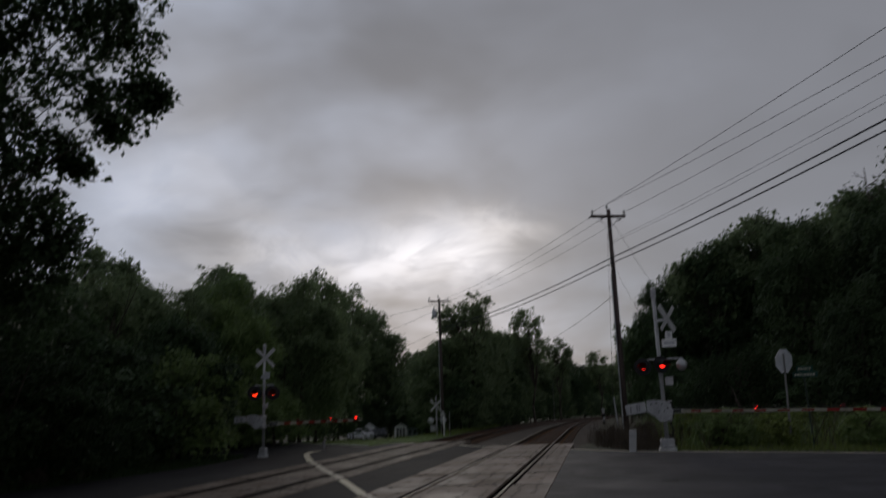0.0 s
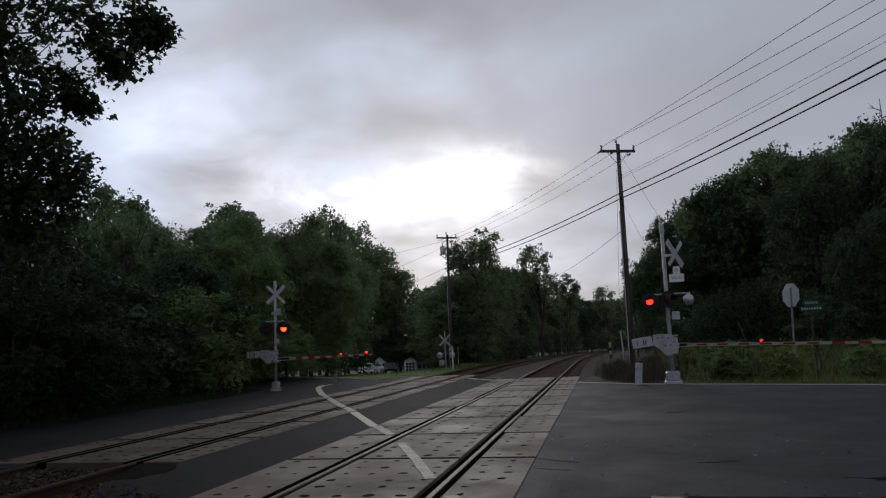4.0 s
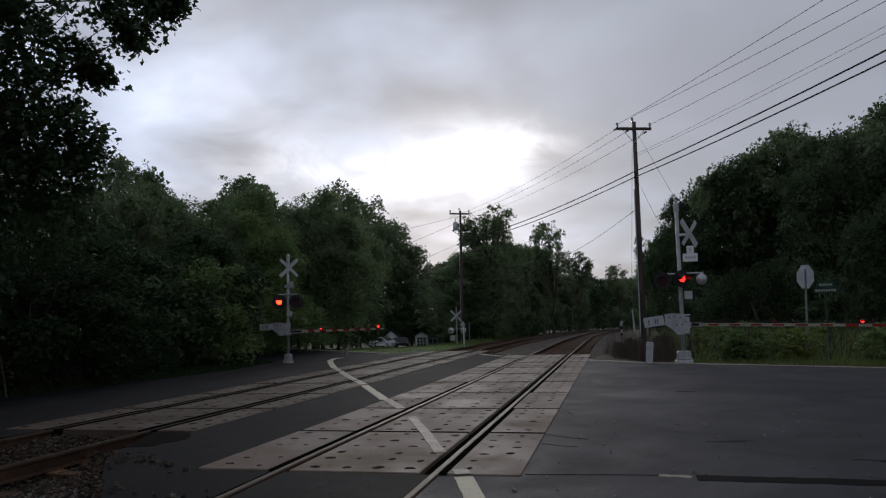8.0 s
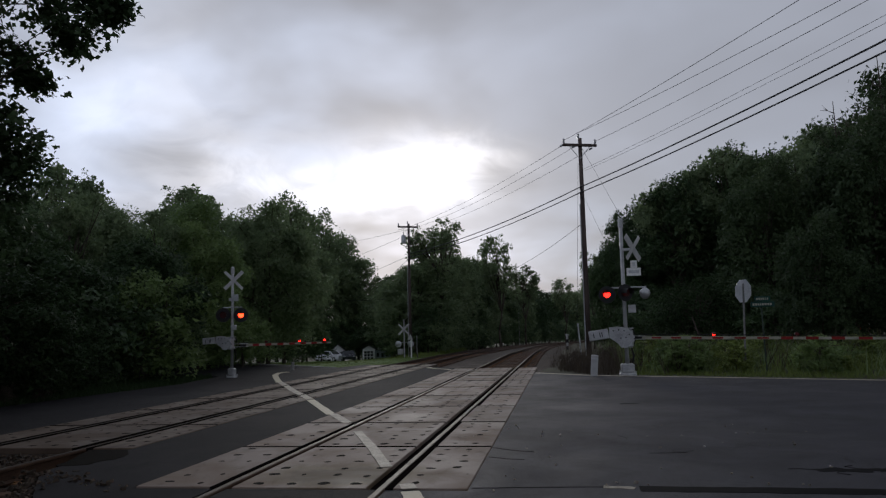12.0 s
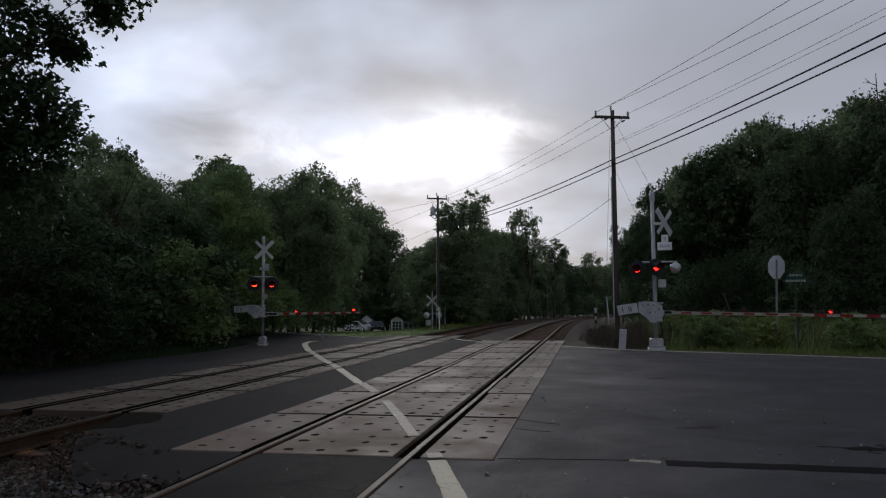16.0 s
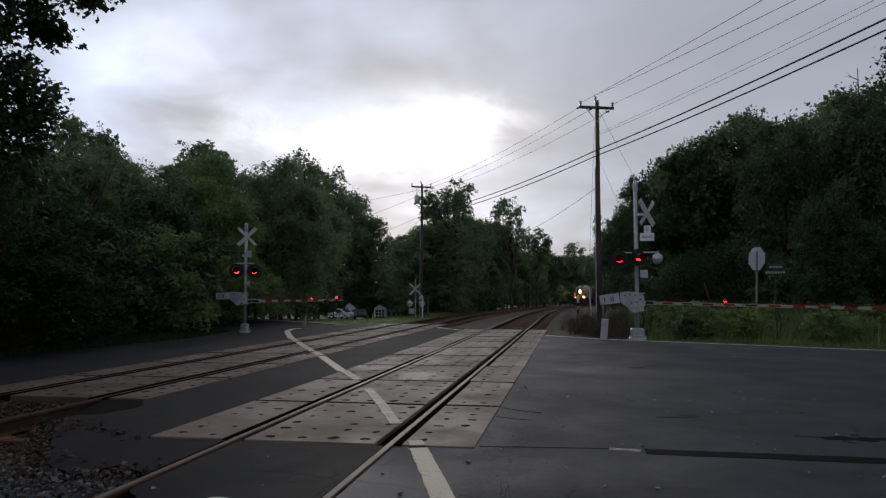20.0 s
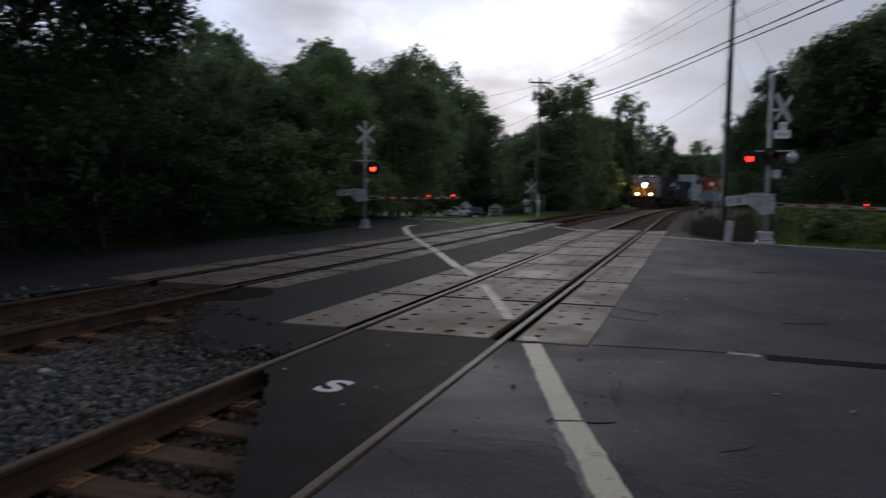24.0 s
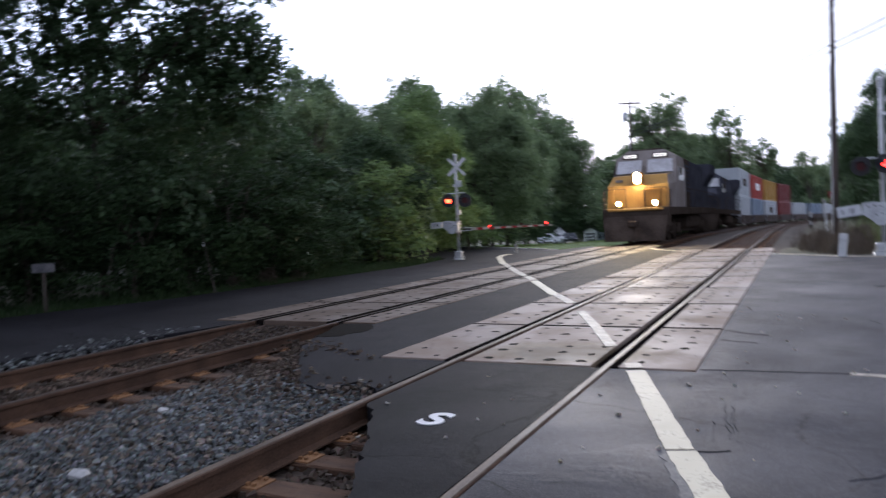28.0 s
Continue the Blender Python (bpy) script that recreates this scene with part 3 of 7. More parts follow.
# ---- rails, ties and ballast ----
RAIL = [(-0.07, -0.172), (0.07, -0.172), (0.07, -0.160), (0.012, -0.142), (0.010, -0.048), (0.036, -0.036), (0.0365, -0.012), (0.030, -0.006), (-0.030, -0.006), (-0.0365, -0.012), (-0.036, -0.036), (-0.010, -0.048), (-0.012, -0.142), (-0.07, -0.160)]
RAIL_HEAD = [(-0.030, -0.006), (0.030, -0.006), (0.026, 0.0), (-0.026, 0.0)]


def build_track(name, off, label):
    track = tagged(new(name), label, "railway track", kind="structure")
    ss = stations(-60, 700, 4.0)
    for side in (-0.7525, 0.7525):
        r = part("rail", sweep(RAIL, ss, off + side), RUST, track, "rusty brown steel rail")
        part("running_surface", sweep(RAIL_HEAD, ss, off + side), RAIL_TOP if off == NEAR else RAIL_TOP_DARK, r, "worn steel running surface")
    tie = Geo().box(-1.29, 1.29, -0.115, 0.115, -0.36, -0.178, 0.012).mesh("tie", TIE)
    plate = Geo()
    for side in (-0.7525, 0.7525):
        plate.box(side - 0.18, side + 0.18, -0.095, 0.095, -0.182, -0.168, 0.003)
        for u in (-0.135, 0.135, -0.09, 0.09):
            for w in (-0.055, 0.055):
                plate.box(side + u - 0.012, side + u + 0.012, w - 0.012, w + 0.012, -0.17, -0.148, 0.003)
    plate = plate.mesh("tie_plate", PLATE)
    first, rest = [], []
    for i in range(-60, 420):
        s = i * 0.52
        if (off > 2 and -0.05 < s < 22.1) or (off < 2 and 2.3 < s < 26.8):
            continue
        (first if -9 < s < 55 else rest).append(s)
    rnd = random.Random(5)
    for s in first:
        p = along(s, off)
        t = new("tie", tie)
        t.parent = track
        t.matrix_basis = pose(p.x, p.y, p.z + rnd.uniform(-0.008, 0.004), 0, 0, -math.degrees(heading(s)) + rnd.uniform(-1.2, 1.2))
        k = new("tie_plate", plate)
        k.parent = t
    g = Geo()
    for s in rest:
        p = along(s, off)
        g.box(-1.29, 1.29, -0.115, 0.115, -0.36, -0.178, 0.0, pose(p.x, p.y, p.z, 0, 0, -math.degrees(heading(s))))
    tagged(part("far_ties", g, TIE, track), "weathered wooden ties further along the line", kind="stuff")
    return track


TRACK_NEAR = build_track("track_near", NEAR, "rusty railway track on wooden ties, near side")
TRACK_FAR = build_track("track_far", FAR, "rusty railway track on wooden ties, far side")


def build_ballast():
    inner = [(-1.5, -0.5), (-1.5, -0.23), (1.5, -0.23), (1.5, -0.5)]
    for a, b in ((-60, -0.05), (22.05, 700)):
        tagged(part("ballast_bed", sweep(inner, stations(a, b, 5), NEAR), BED_RUST), "brown crushed stone between the ties", "ballast", kind="structure")
    for a, b in ((-60, 2.28), (26.82, 700)):
        tagged(part("ballast_bed", sweep(inner, stations(a, b, 5), FAR), BED_RUST), "brown crushed stone between the ties", "ballast", kind="structure")
    middle = [(1.5, -0.5), (1.5, -0.19), (2.2, -0.09), (3.2, -0.075), (3.62, -0.11), (3.62, -0.5)]
    for a, b, m in ((-60, 2.2, BED), (23.4, 700, BED_RUST)):
        tagged(part("ballast_shoulder", sweep(middle, stations(a, b, 5), FAR), m), "grey crushed stone between the tracks", "ballast", kind="structure")
    for off, prof, a, b in ((FAR, [(-3.3, -0.6), (-1.9, -0.24), (-1.5, -0.22), (-1.5, -0.6)], -60, 1.2), (FAR, [(-3.3, -0.6), (-1.9, -0.24), (-1.5, -0.22), (-1.5, -0.6)], 26.9, 700),
                            (NEAR, [(1.5, -0.6), (1.5, -0.22), (1.9, -0.24), (3.3, -0.6)], 22.1, 700)):
        tagged(part("ballast_shoulder", sweep(prof, stations(a, b, 5), off), BED if a < 0 else BED_RUST), "grey crushed stone shoulder of the track", "ballast", kind="structure")


build_ballast()


def build_mud():
    """Mud washed up against the ends of the far track's panels."""
    for x0, x1 in ((-5.08, -3.82), (-3.62, -3.06), (-6.05, -5.30)):
        g, n = Geo(), 7
        for i in range(n):
            y = 2.32 - 1.9 * i / (n - 1)
            for j in range(5):
                x = x0 + (x1 - x0) * j / 4
                g.v.append((x, y + 0.12 * noise.noise((x * 3, y * 3, 1.0)) * (i > 0), -0.075 - 0.16 * (i / (n - 1)) ** 1.1 + 0.03 * noise.noise((x * 4, y * 4, 2.0)) * (i > 0)))
        g.f = [(i * 5 + j, i * 5 + j + 1, (i + 1) * 5 + j + 1, (i + 1) * 5 + j) for i in range(n - 1) for j in range(4)]
        tagged(part("mud", g, MUD, None, smooth=True), "brown mud against the crossing panels", "mud", kind="structure")


build_mud()


def stones(name, spots, size, material, label):
    """Loose crushed stone: many angular pieces, some 5 cm across."""
    rng = np.random.default_rng(4)
    base = np.array([(x, y, z) for x in (-1, 1) for y in (-1, 1) for z in (-1, 1)], float) * 0.72
    tri = np.array([(0, 1, 3, 2), (4, 6, 7, 5), (0, 4, 5, 1), (2, 3, 7, 6), (0, 2, 6, 4), (1, 5, 7, 3)])
    n = len(spots)
    scale = rng.uniform(0.55, 1.3, (n, 1, 1)) * size * rng.uniform(0.55, 1.25, (n, 1, 3))
    pts = (base[None] + rng.uniform(-0.34, 0.34, (n, 8, 3))) * scale
    q, _ = np.linalg.qr(np.eye(3)[None] * 1.2 + rng.normal(size=(n, 3, 3)) * 0.6)
    pts[:, :, 2] *= 0.75
    pts = np.einsum("nij,nkj->nki", q, pts) + np.asarray(spots)[:, None]
    faces = (tri[None] + 8 * np.arange(n)[:, None, None]).reshape(-1, 4)
    me = bpy.data.meshes.new(name)
    me.from_pydata(pts.reshape(-1, 3).tolist(), [], faces.tolist())
    me.materials.append(material)
    return tagged(new(name, me), label, "ballast", kind="stuff")


def inside(poly, x, y):
    hit = False
    for (x0, y0), (x1, y1) in zip(poly, poly[1:] + poly[:1]):
        if (y0 > y) != (y1 > y) and x < (x1 - x0) * (y - y0) / (y1 - y0) + x0:
            hit = not hit
    return hit


def build_stones():
    rng = np.random.default_rng(8)
    spots = []
    while len(spots) < 24000:
        x, y = rng.uniform(-3.05, -0.85), -9.5 + 12 * rng.random() ** 0.8
        if inside(ROAD_MIDDLE, x, y):
            if rng.random() < 0.02 and y < -0.8 and not inside(ROAD_MIDDLE, x - 0.2, y - 0.25):
                spots.append((x, y, 0.0))
            continue
        spots.append((x, y, float(np.interp(x, [-3.0, -2.3, -1.2, -0.85], [-0.165, -0.085, -0.07, -0.10])) + 0.03 * rng.random()))
    edge = [p for p in ROAD_MIDDLE if p[1] < 0.9 and p[0] < -0.84]
    for a, b in zip(edge, edge[1:]):
        for _ in range(int(math.dist(a, b) * 80)):
            u = rng.random()
            spots.append((a[0] + (b[0] - a[0]) * u + rng.normal() * 0.10 - 0.05, a[1] + (b[1] - a[1]) * u + rng.normal() * 0.10 - 0.06, -0.045 + 0.045 * rng.random()))
    rust = [rng.random() < (p[1] + 1.9) / 1.3 for p in spots]
    muddy = [(x, y, z - 0.006) for (x, y, z), k in zip(spots, rust) if k]
    spots = [p for p, k in zip(spots, rust) if not k]
    pick = rng.random(len(spots)) < 0.22
    warm = [p for p, k in zip(spots, pick) if k]
    spots = [p for p, k in zip(spots, pick) if not k]
    stones("ballast_stones", spots, 0.021, STONE, "loose blue-grey crushed stone between the tracks")
    stones("warm_ballast_stones", warm, 0.025, STONE_WARM, "tan crushed stone among the grey ballast")
    spots = [(rng.uniform(-0.66, 0.66), rng.uniform(-9, -1.7), -0.215 + 0.02 * rng.random()) for _ in range(3500)]
    spots = [p for p in spots if not inside(ROAD_GAUGE, p[0], p[1])]
    spots += [(rng.uniform(-6.2, -2.95), rng.uniform(-8, 2.2), -0.225 + 0.03 * rng.random()) for _ in range(5000)]
    spots += [(x, y, float(np.interp(x, [-3.0, -2.3], [-0.185, -0.085])) + 0.035 * rng.random()) for x, y in zip(-3.0 + 0.75 * rng.random(1500) ** 2, rng.uniform(-8, 0.6, 1500)) if not inside(ROAD_MIDDLE, x, y)]
    stones("shoulder_stones", [(-5.6 - 0.75 * rng.random() ** 1.5, rng.uniform(-8.5, 1.6), -0.10 + 0.09 * rng.random()) for _ in range(3200)], 0.024, STONE, "grey crushed stone along the far rail")
    spots += [(rng.uniform(-5.15, -3.76), y, -0.195 + 0.02 * rng.random() + 0.11 * max(0.0, y - 0.6) / 1.6) for y in rng.uniform(-8, 2.2, 4600)]
    stones("brown_ballast_stones", spots + muddy, 0.026, STONE_BROWN, "rust-stained crushed stone between the ties")


build_stones()


# ---- crossing panels ----
def build_panels():
    def panel(x0, x1, length, holes, stone):
        body = Geo().box(x0, x1, 0.03, length - 0.03, -0.20, 0.0, 0.008).mesh("crossing_panel", stone)
        dots = Geo()
        for u, w, r in holes:
            k = len(dots.v)
            sx, sy = rnd.uniform(0.8, 1.35), rnd.uniform(0.8, 1.35)
            dots.tube((u, w, -0.01), (u, w, 0.0015), r, r, 9)
            bumps = [rnd.uniform(0.75, 1.2) for _ in range(9)]
            dots.v[k:] = [(u + (x - u) * sx * bumps[i % 9], w + (y - w) * sy * bumps[i % 9], z) for i, (x, y, z) in enumerate(dots.v[k:])]
        return body, dots.mesh("bolt_recess", HOLE)

    def rows(xs, length, r, rnd):
        out = []
        for k, y in enumerate(np.linspace(0.22, length - 0.22, 6)):
            for x in xs:
                if rnd.random() < 0.72:
                    out.append((x + rnd.uniform(-0.03, 0.03), y + rnd.uniform(-0.05, 0.05), r * rnd.uniform(0.7, 1.25)))
        return out

    rnd = random.Random(11)
    L = 2.44
    for track, cx, y0, count, left, right, gap in ((TRACK_NEAR, 0.0, 0.0, 9, (-1.612, -0.815), (0.815, 1.522), (-0.662, 0.605)), (TRACK_FAR, -4.46, 2.3, 10, (-1.52, -0.86), (0.86, 1.405), (-0.59, 0.59))):
        for lo, hi, xs in ((*left, (-1.40, -1.05)), (*gap, (-0.48, -0.16, 0.16, 0.48)), (*right, (1.02, 1.30))):
            kinds = [panel(lo, hi, L, rows(xs, L, 0.041, rnd), CONCRETE if track is TRACK_NEAR else CONCRETE_BROWN) for _ in range(3)]
            for i in range(count):
                body, dots = kinds[rnd.randrange(3)]
                p = new("crossing_panel", body)
                p.parent = track
                p.matrix_basis = pose(cx, y0 + i * L, rnd.uniform(-0.004, 0.003), 0, 0, 0)
                d = new("bolt_recess", dots)
                d.parent = p
        for i in range(1, count):
            for lo, hi in (left, gap, right):
                j = part("panel_joint", Geo().box(cx + lo + 0.01, cx + hi - 0.01, y0 + i * L - 0.026, y0 + i * L + 0.026, -0.15, 0.0035, 0.002), RUBBER, track)
        rub = Geo()
        for side in (-1, 1):
            rub.box(cx + side * 0.826 - 0.033, cx + side * 0.826 + 0.033, y0, y0 + count * L, -0.2, 0.005 if track is TRACK_FAR else 0.002)
            edge = abs(gap[side > 0]) + 0.002
            rub.box(cx + min(side * edge, side * 0.714), cx + max(side * edge, side * 0.714), y0, y0 + count * L, -0.2, 0.002 if track is TRACK_FAR else -0.045)
        part("flangeway_rubber", rub, RUBBER, track, "black rubber strips beside the rails")


build_panels()


# ---- painted lines, letter, tar ----
def ribbon(pts, width, z0=-0.02, z1=-0.007, wob=0.0, seed=1):
    rnd = random.Random(seed)
    left, right = [], []
    for i, (x, y) in enumerate(pts):
        a, b = pts[max(0, i - 1)], pts[min(len(pts) - 1, i + 1)]
        d = Vector((b[0] - a[0], b[1] - a[1])).normalized()
        w = width[i] if isinstance(width, (list, tuple)) else width
        left.append((x - d.y * (w / 2 + rnd.uniform(-wob, wob)), y + d.x * (w / 2 + rnd.uniform(-wob, wob))))
        right.append((x + d.y * (w / 2 + rnd.uniform(-wob, wob)), y - d.x * (w / 2 + rnd.uniform(-wob, wob))))
    g = Geo()
    for i in range(len(pts) - 1):
        g.prism([left[i], left[i + 1], right[i + 1], right[i]], z0, z1)
    return g


def dense(pts, step=0.25):
    out = []
    for a, b in zip(pts, pts[1:]):
        n = max(1, int(math.dist(a, b) / step))
        out += [(a[0] + (b[0] - a[0]) * i / n, a[1] + (b[1] - a[1]) * i / n) for i in range(n)]
    return out + [pts[-1]]


def build_markings():
    def line(pts, width, m, label, z=-0.007, wob=0.006, seed=1):
        tagged(part("road_marking", ribbon(dense(pts, 0.07 if pts[0][1] < 1.2 else 0.25), width, z - 0.006, z, wob, seed), m), label, "road marking", kind="structure")

    line([(2.55, -4.55), (2.03, -3.16), (1.90, -2.75), (1.715, -2.24)], 0.17, PAINT, "thick white painted stripe on asphalt", seed=2)
    line([(1.705, -2.21), (1.455, -1.42), (1.245, -0.75), (1.03, -0.06)], 0.165, PAINT, "thick white painted stripe on asphalt", seed=3)
    line([(1.01, 0.0), (0.94, 0.2)], 0.14, PAINT_WORN, "worn white stripe on a concrete panel", 0.004)
    line([(0.56, 1.05), (0.11, 2.27), (-0.51, 3.83)], 0.125, PAINT_WORN, "worn white stripe on concrete panels", 0.004)
    line([(-0.95, 4.85), (-1.58, 6.12)], 0.15, PAINT_WORN, "worn white stripe on concrete panels", 0.004)
    line([(-1.64, 6.2), (-3.03, 9.15)], 0.17, PAINT, "white painted stripe between the tracks")
    line([(-3.08, 9.25), (-4.3, 11.6), (-6.05, 15.2)], 0.17, PAINT_WORN, "worn white stripe on concrete panels", 0.004)
    line([(-6.12, 15.3), (-7.2, 17.8), (-7.95, 19.6), (-8.36, 21.1), (-8.27, 21.75)], [0.2] * 40, PAINT, "white painted stripe end beside the lawn")
    line([(1.56, 18.30), (3.33, 16.42), (6.46, 14.72), (9.6, 13.0), (18, 8.5), (40, -2.8)], 0.15, PAINT, "white edge line of the road")
    line([(-3.0, 23.6), (-2.54, 22.6), (-1.70, 21.4)], 0.12, PAINT, "white edge line between the tracks")
    # the letter painted between the rails
    cu = bpy.data.curves.new("letter", "FONT")
    cu.body, cu.size, cu.extrude = "S", 0.42, 0.003
    cu.align_x, cu.align_y = "CENTER", "CENTER"
    cu.offset = 0.012
    tmp = bpy.data.objects.new("letter", cu)
    me = bpy.data.meshes.new_from_object(tmp)
    me.materials.append(PAINT_LETTER)
    s = new("painted_letter", me)
    s.matrix_basis = pose(0.035, -2.03, -0.008, 0, 0, -6)
    tagged(s, "white letter S painted on black asphalt", "road marking", kind="structure")
    # tar seams and cracks
    def seam(pts, w, seed, m=TAR):
        way = [(x + (0.008 + w * 0.25) * noise.noise((x * 13, y * 13, seed)), y + (0.008 + w * 0.25) * noise.noise((x * 7, y * 7, seed + 5.0))) for x, y in dense(pts, 0.05)]
        tagged(part("tar_seam", ribbon(way, [w * (0.6 + 0.8 * abs(noise.noise((p[0] * 5, p[1] * 5, seed)))) for p in way], -0.02, -0.009, w * 0.12, seed), m), "black tar seam in the asphalt", "road seam", kind="structure")

    seam([(1.55, 0.10), (2.2, 0.16), (2.75, 0.2)], 0.02, 1)
    tagged(part("tar_seam", ribbon(dense([(3.0, 0.12), (4.0, 0.10), (5.2, 0.06), (8, -0.1)], 0.12), 0.22, -0.02, -0.009, 0.012, 2), TAR), "broad black tar strip in the asphalt", "road seam", kind="structure")
    seam([(4.72, 1.02), (5.1, 1.06), (5.6, 1.02), (6.4, 1.1)], 0.20, 3)
    for k, path in enumerate(([(4.72, 1.02), (4.58, 1.10), (4.48, 1.08)], [(4.9, 1.0), (4.86, 0.88), (4.93, 0.80)], [(5.1, 1.1), (5.03, 1.22), (5.12, 1.28)], [(5.5, 1.05), (5.62, 0.88), (5.8, 0.82)])):
        seam(path, 0.022, 30 + k)
    rnd = random.Random(21)
    for k, (x, y, n) in enumerate(((1.86, -1.0, 13), (1.90, -1.12, 9), (1.93, -1.35, 7), (1.82, -1.55, 6))):
        path = [(x, y)]
        for _ in range(n):
            x, y = x + 0.007 + rnd.uniform(-0.016, 0.016), y - rnd.uniform(0.05, 0.10)
            path.append((x, y))
        seam(path, 0.0024, 40 + k, CRACK)
    for k in range(4):
        x, y, a = rnd.uniform(1.75, 5.0), rnd.uniform(-4.2, 6.0), rnd.uniform(-0.5, 0.5)
        path = [(x, y)]
        for _ in range(rnd.randrange(3, 8)):
            a += rnd.uniform(-0.5, 0.5)
            x, y = x + 0.06 * math.cos(a), y + 0.06 * math.sin(a)
            path.append((x, y))
        seam(path, rnd.uniform(0.0025, 0.004), 60 + k, CRACK)
    tagged(part("road_marking", ribbon(dense([(1.66, -2.30), (1.80, -2.75), (1.97, -3.2), (2.38, -4.3)], 0.06), 0.10, -0.02, -0.0095, 0.02, 9), PAINT_GHOST), "faint ghost of an older stripe on asphalt", "road marking", kind="structure")
    seam([(1.78, -2.23), (1.88, -2.2), (1.97, -2.14)], 0.02, 5)
    seam([(1.55, 2.4), (1.8, 2.2), (2.05, 2.08)], 0.02, 7)
    seam([(1.55, 1.75), (1.75, 1.62), (1.95, 1.58)], 0.018, 8)
    seam([(3.45, 7.6), (3.75, 7.65)], 0.12, 9)
    seam([(3.3, 2.0), (3.7, 2.05)], 0.03, 10)
    patch = ragged([(-3.20, 1.10), (-3.60, 2.24), (-3.06, 2.26), (-2.80, 1.75), (-2.90, 1.2)], 7.0, 0.07)
    tagged(part("wet_patch", Geo().prism(patch, -0.03, -0.0085), HOLE), "black wet patch beside the far rail", "road patch", kind="structure")
    g = ribbon(dense([(2.70, 0.2), (2.86, 0.17), (2.96, 0.15)], 0.05), 0.09, -0.02, -0.009, 0.02, 3)
    tagged(part("road_marking", g, PAINT_WORN), "scrap of worn white paint on asphalt", "road marking", kind="structure")


build_markings()


def build_litter():
    rng = np.random.default_rng(6)
    spots = [(rng.uniform(0.9, 5.5), -4.5 + 9 * rng.random(), -0.008) for _ in range(110)] + [(rng.uniform(-0.6, 0.6), rng.uniform(-3, -0.2), -0.008) for _ in range(8)]
    o = stones("road_litter", spots, 0.014, stone_mat("pale_litter", (0.20, 0.17, 0.13), (0.55, 0.52, 0.47), (0.4, 0.37, 0.32)), "small pale bits of stone and leaf on the asphalt")
    o["category"] = "litter"


build_litter()


# ---- trees ----
def leaf_cloud(seed, lobes, n, size, spread=0.6, fill=0.2, per=40, flat=0.22, lobed=False):
    """Leaves in flat, drooping sprays over lobes (x, y, z, rx, ry, rz); fill is the share of sprays that lies deeper inside."""
    rng = np.random.default_rng(seed)

    def unit(a):
        return a / np.linalg.norm(a, axis=1, keepdims=True)

    lob = np.array(lobes, float)
    area = lob[:, 3] * lob[:, 4] + lob[:, 4] * lob[:, 5] + lob[:, 3] * lob[:, 5]
    area = np.maximum(area, area.mean() * 0.35)
    m = max(1, n // per)
    which = rng.choice(len(lob), m, p=area / area.sum())
    d = unit(rng.normal(size=(m, 3)))
    d[:, 2] = np.where(rng.random(m) < 0.45, np.abs(d[:, 2]), d[:, 2])
    r = np.where(rng.random(m) < fill, rng.uniform(0.3, 0.8, m), rng.uniform(0.85, 1.1, m))
    centre = lob[which, :3] + d * r[:, None] * lob[which, 3:]
    up = unit(d * 0.55 + rng.normal(size=(m, 3)) * 0.28 + (0, 0, 0.75))
    a = unit(np.cross(up, rng.normal(size=(m, 3))))
    b = np.cross(up, a)
    wide = (spread * rng.uniform(0.45, 1.35, m))[:, None]
    k = m * per
    up, a, b, wide, centre = (np.repeat(x, per, 0) for x in (up, a, b, wide, centre))
    u, w = (np.clip(rng.normal(size=(k, 1)), -1.7, 1.7) * x for x in (0.62, 0.40))
    c = centre + (a * u + b * w + up * (rng.normal(size=(k, 1)) * flat - 0.30 * (u * u + w * w))) * wide
    out = unit(up * 0.9 + rng.normal(size=(k, 3)) * 0.48)
    a = unit(np.cross(out, rng.normal(size=(k, 3))))
    b = np.cross(out, a)
    ln = size * rng.uniform(0.6, 1.35, (k, 1))
    if lobed:
        tip = c + a * ln * 0.62 - out * ln * 0.16
        side = a * ln * 0.04 - out * ln * 0.1
        v = np.stack([c - a * ln * 0.42, c - b * ln * 0.46 + side, c + a * ln * 0.17 - b * ln * 0.22, tip, c + a * ln * 0.17 + b * ln * 0.22, c + b * ln * 0.46 + side], 1)
        f = np.array([(0, 1, 2), (0, 2, 3), (0, 3, 4), (0, 4, 5)])[None] + 6 * np.arange(k)[:, None, None]
        return v.reshape(-1, 3), f.reshape(-1, 3)
    wd = ln * rng.uniform(0.30, 0.46, (k, 1))
    v = np.stack([c - a * ln * 0.45 - b * wd * 0.9, c - a * ln * 0.25 + b * wd * 1.1, c + a * ln * 0.62 - out * ln * 0.12], 1)
    return v.reshape(-1, 3), np.arange(k * 3).reshape(-1, 3)


def quads(name, v, f, material):
    me = bpy.data.meshes.new(name)
    me.vertices.add(len(v))
    me.vertices.foreach_set("co", v.astype(np.float32).ravel())
    me.loops.add(f.size)
    me.loops.foreach_set("vertex_index", f.astype(np.int32).ravel())
    me.polygons.add(len(f))
    me.polygons.foreach_set("loop_start", np.arange(0, f.size, f.shape[1], dtype=np.int32))
    me.update(calc_edges=True)
    me.materials.append(material)
    return me


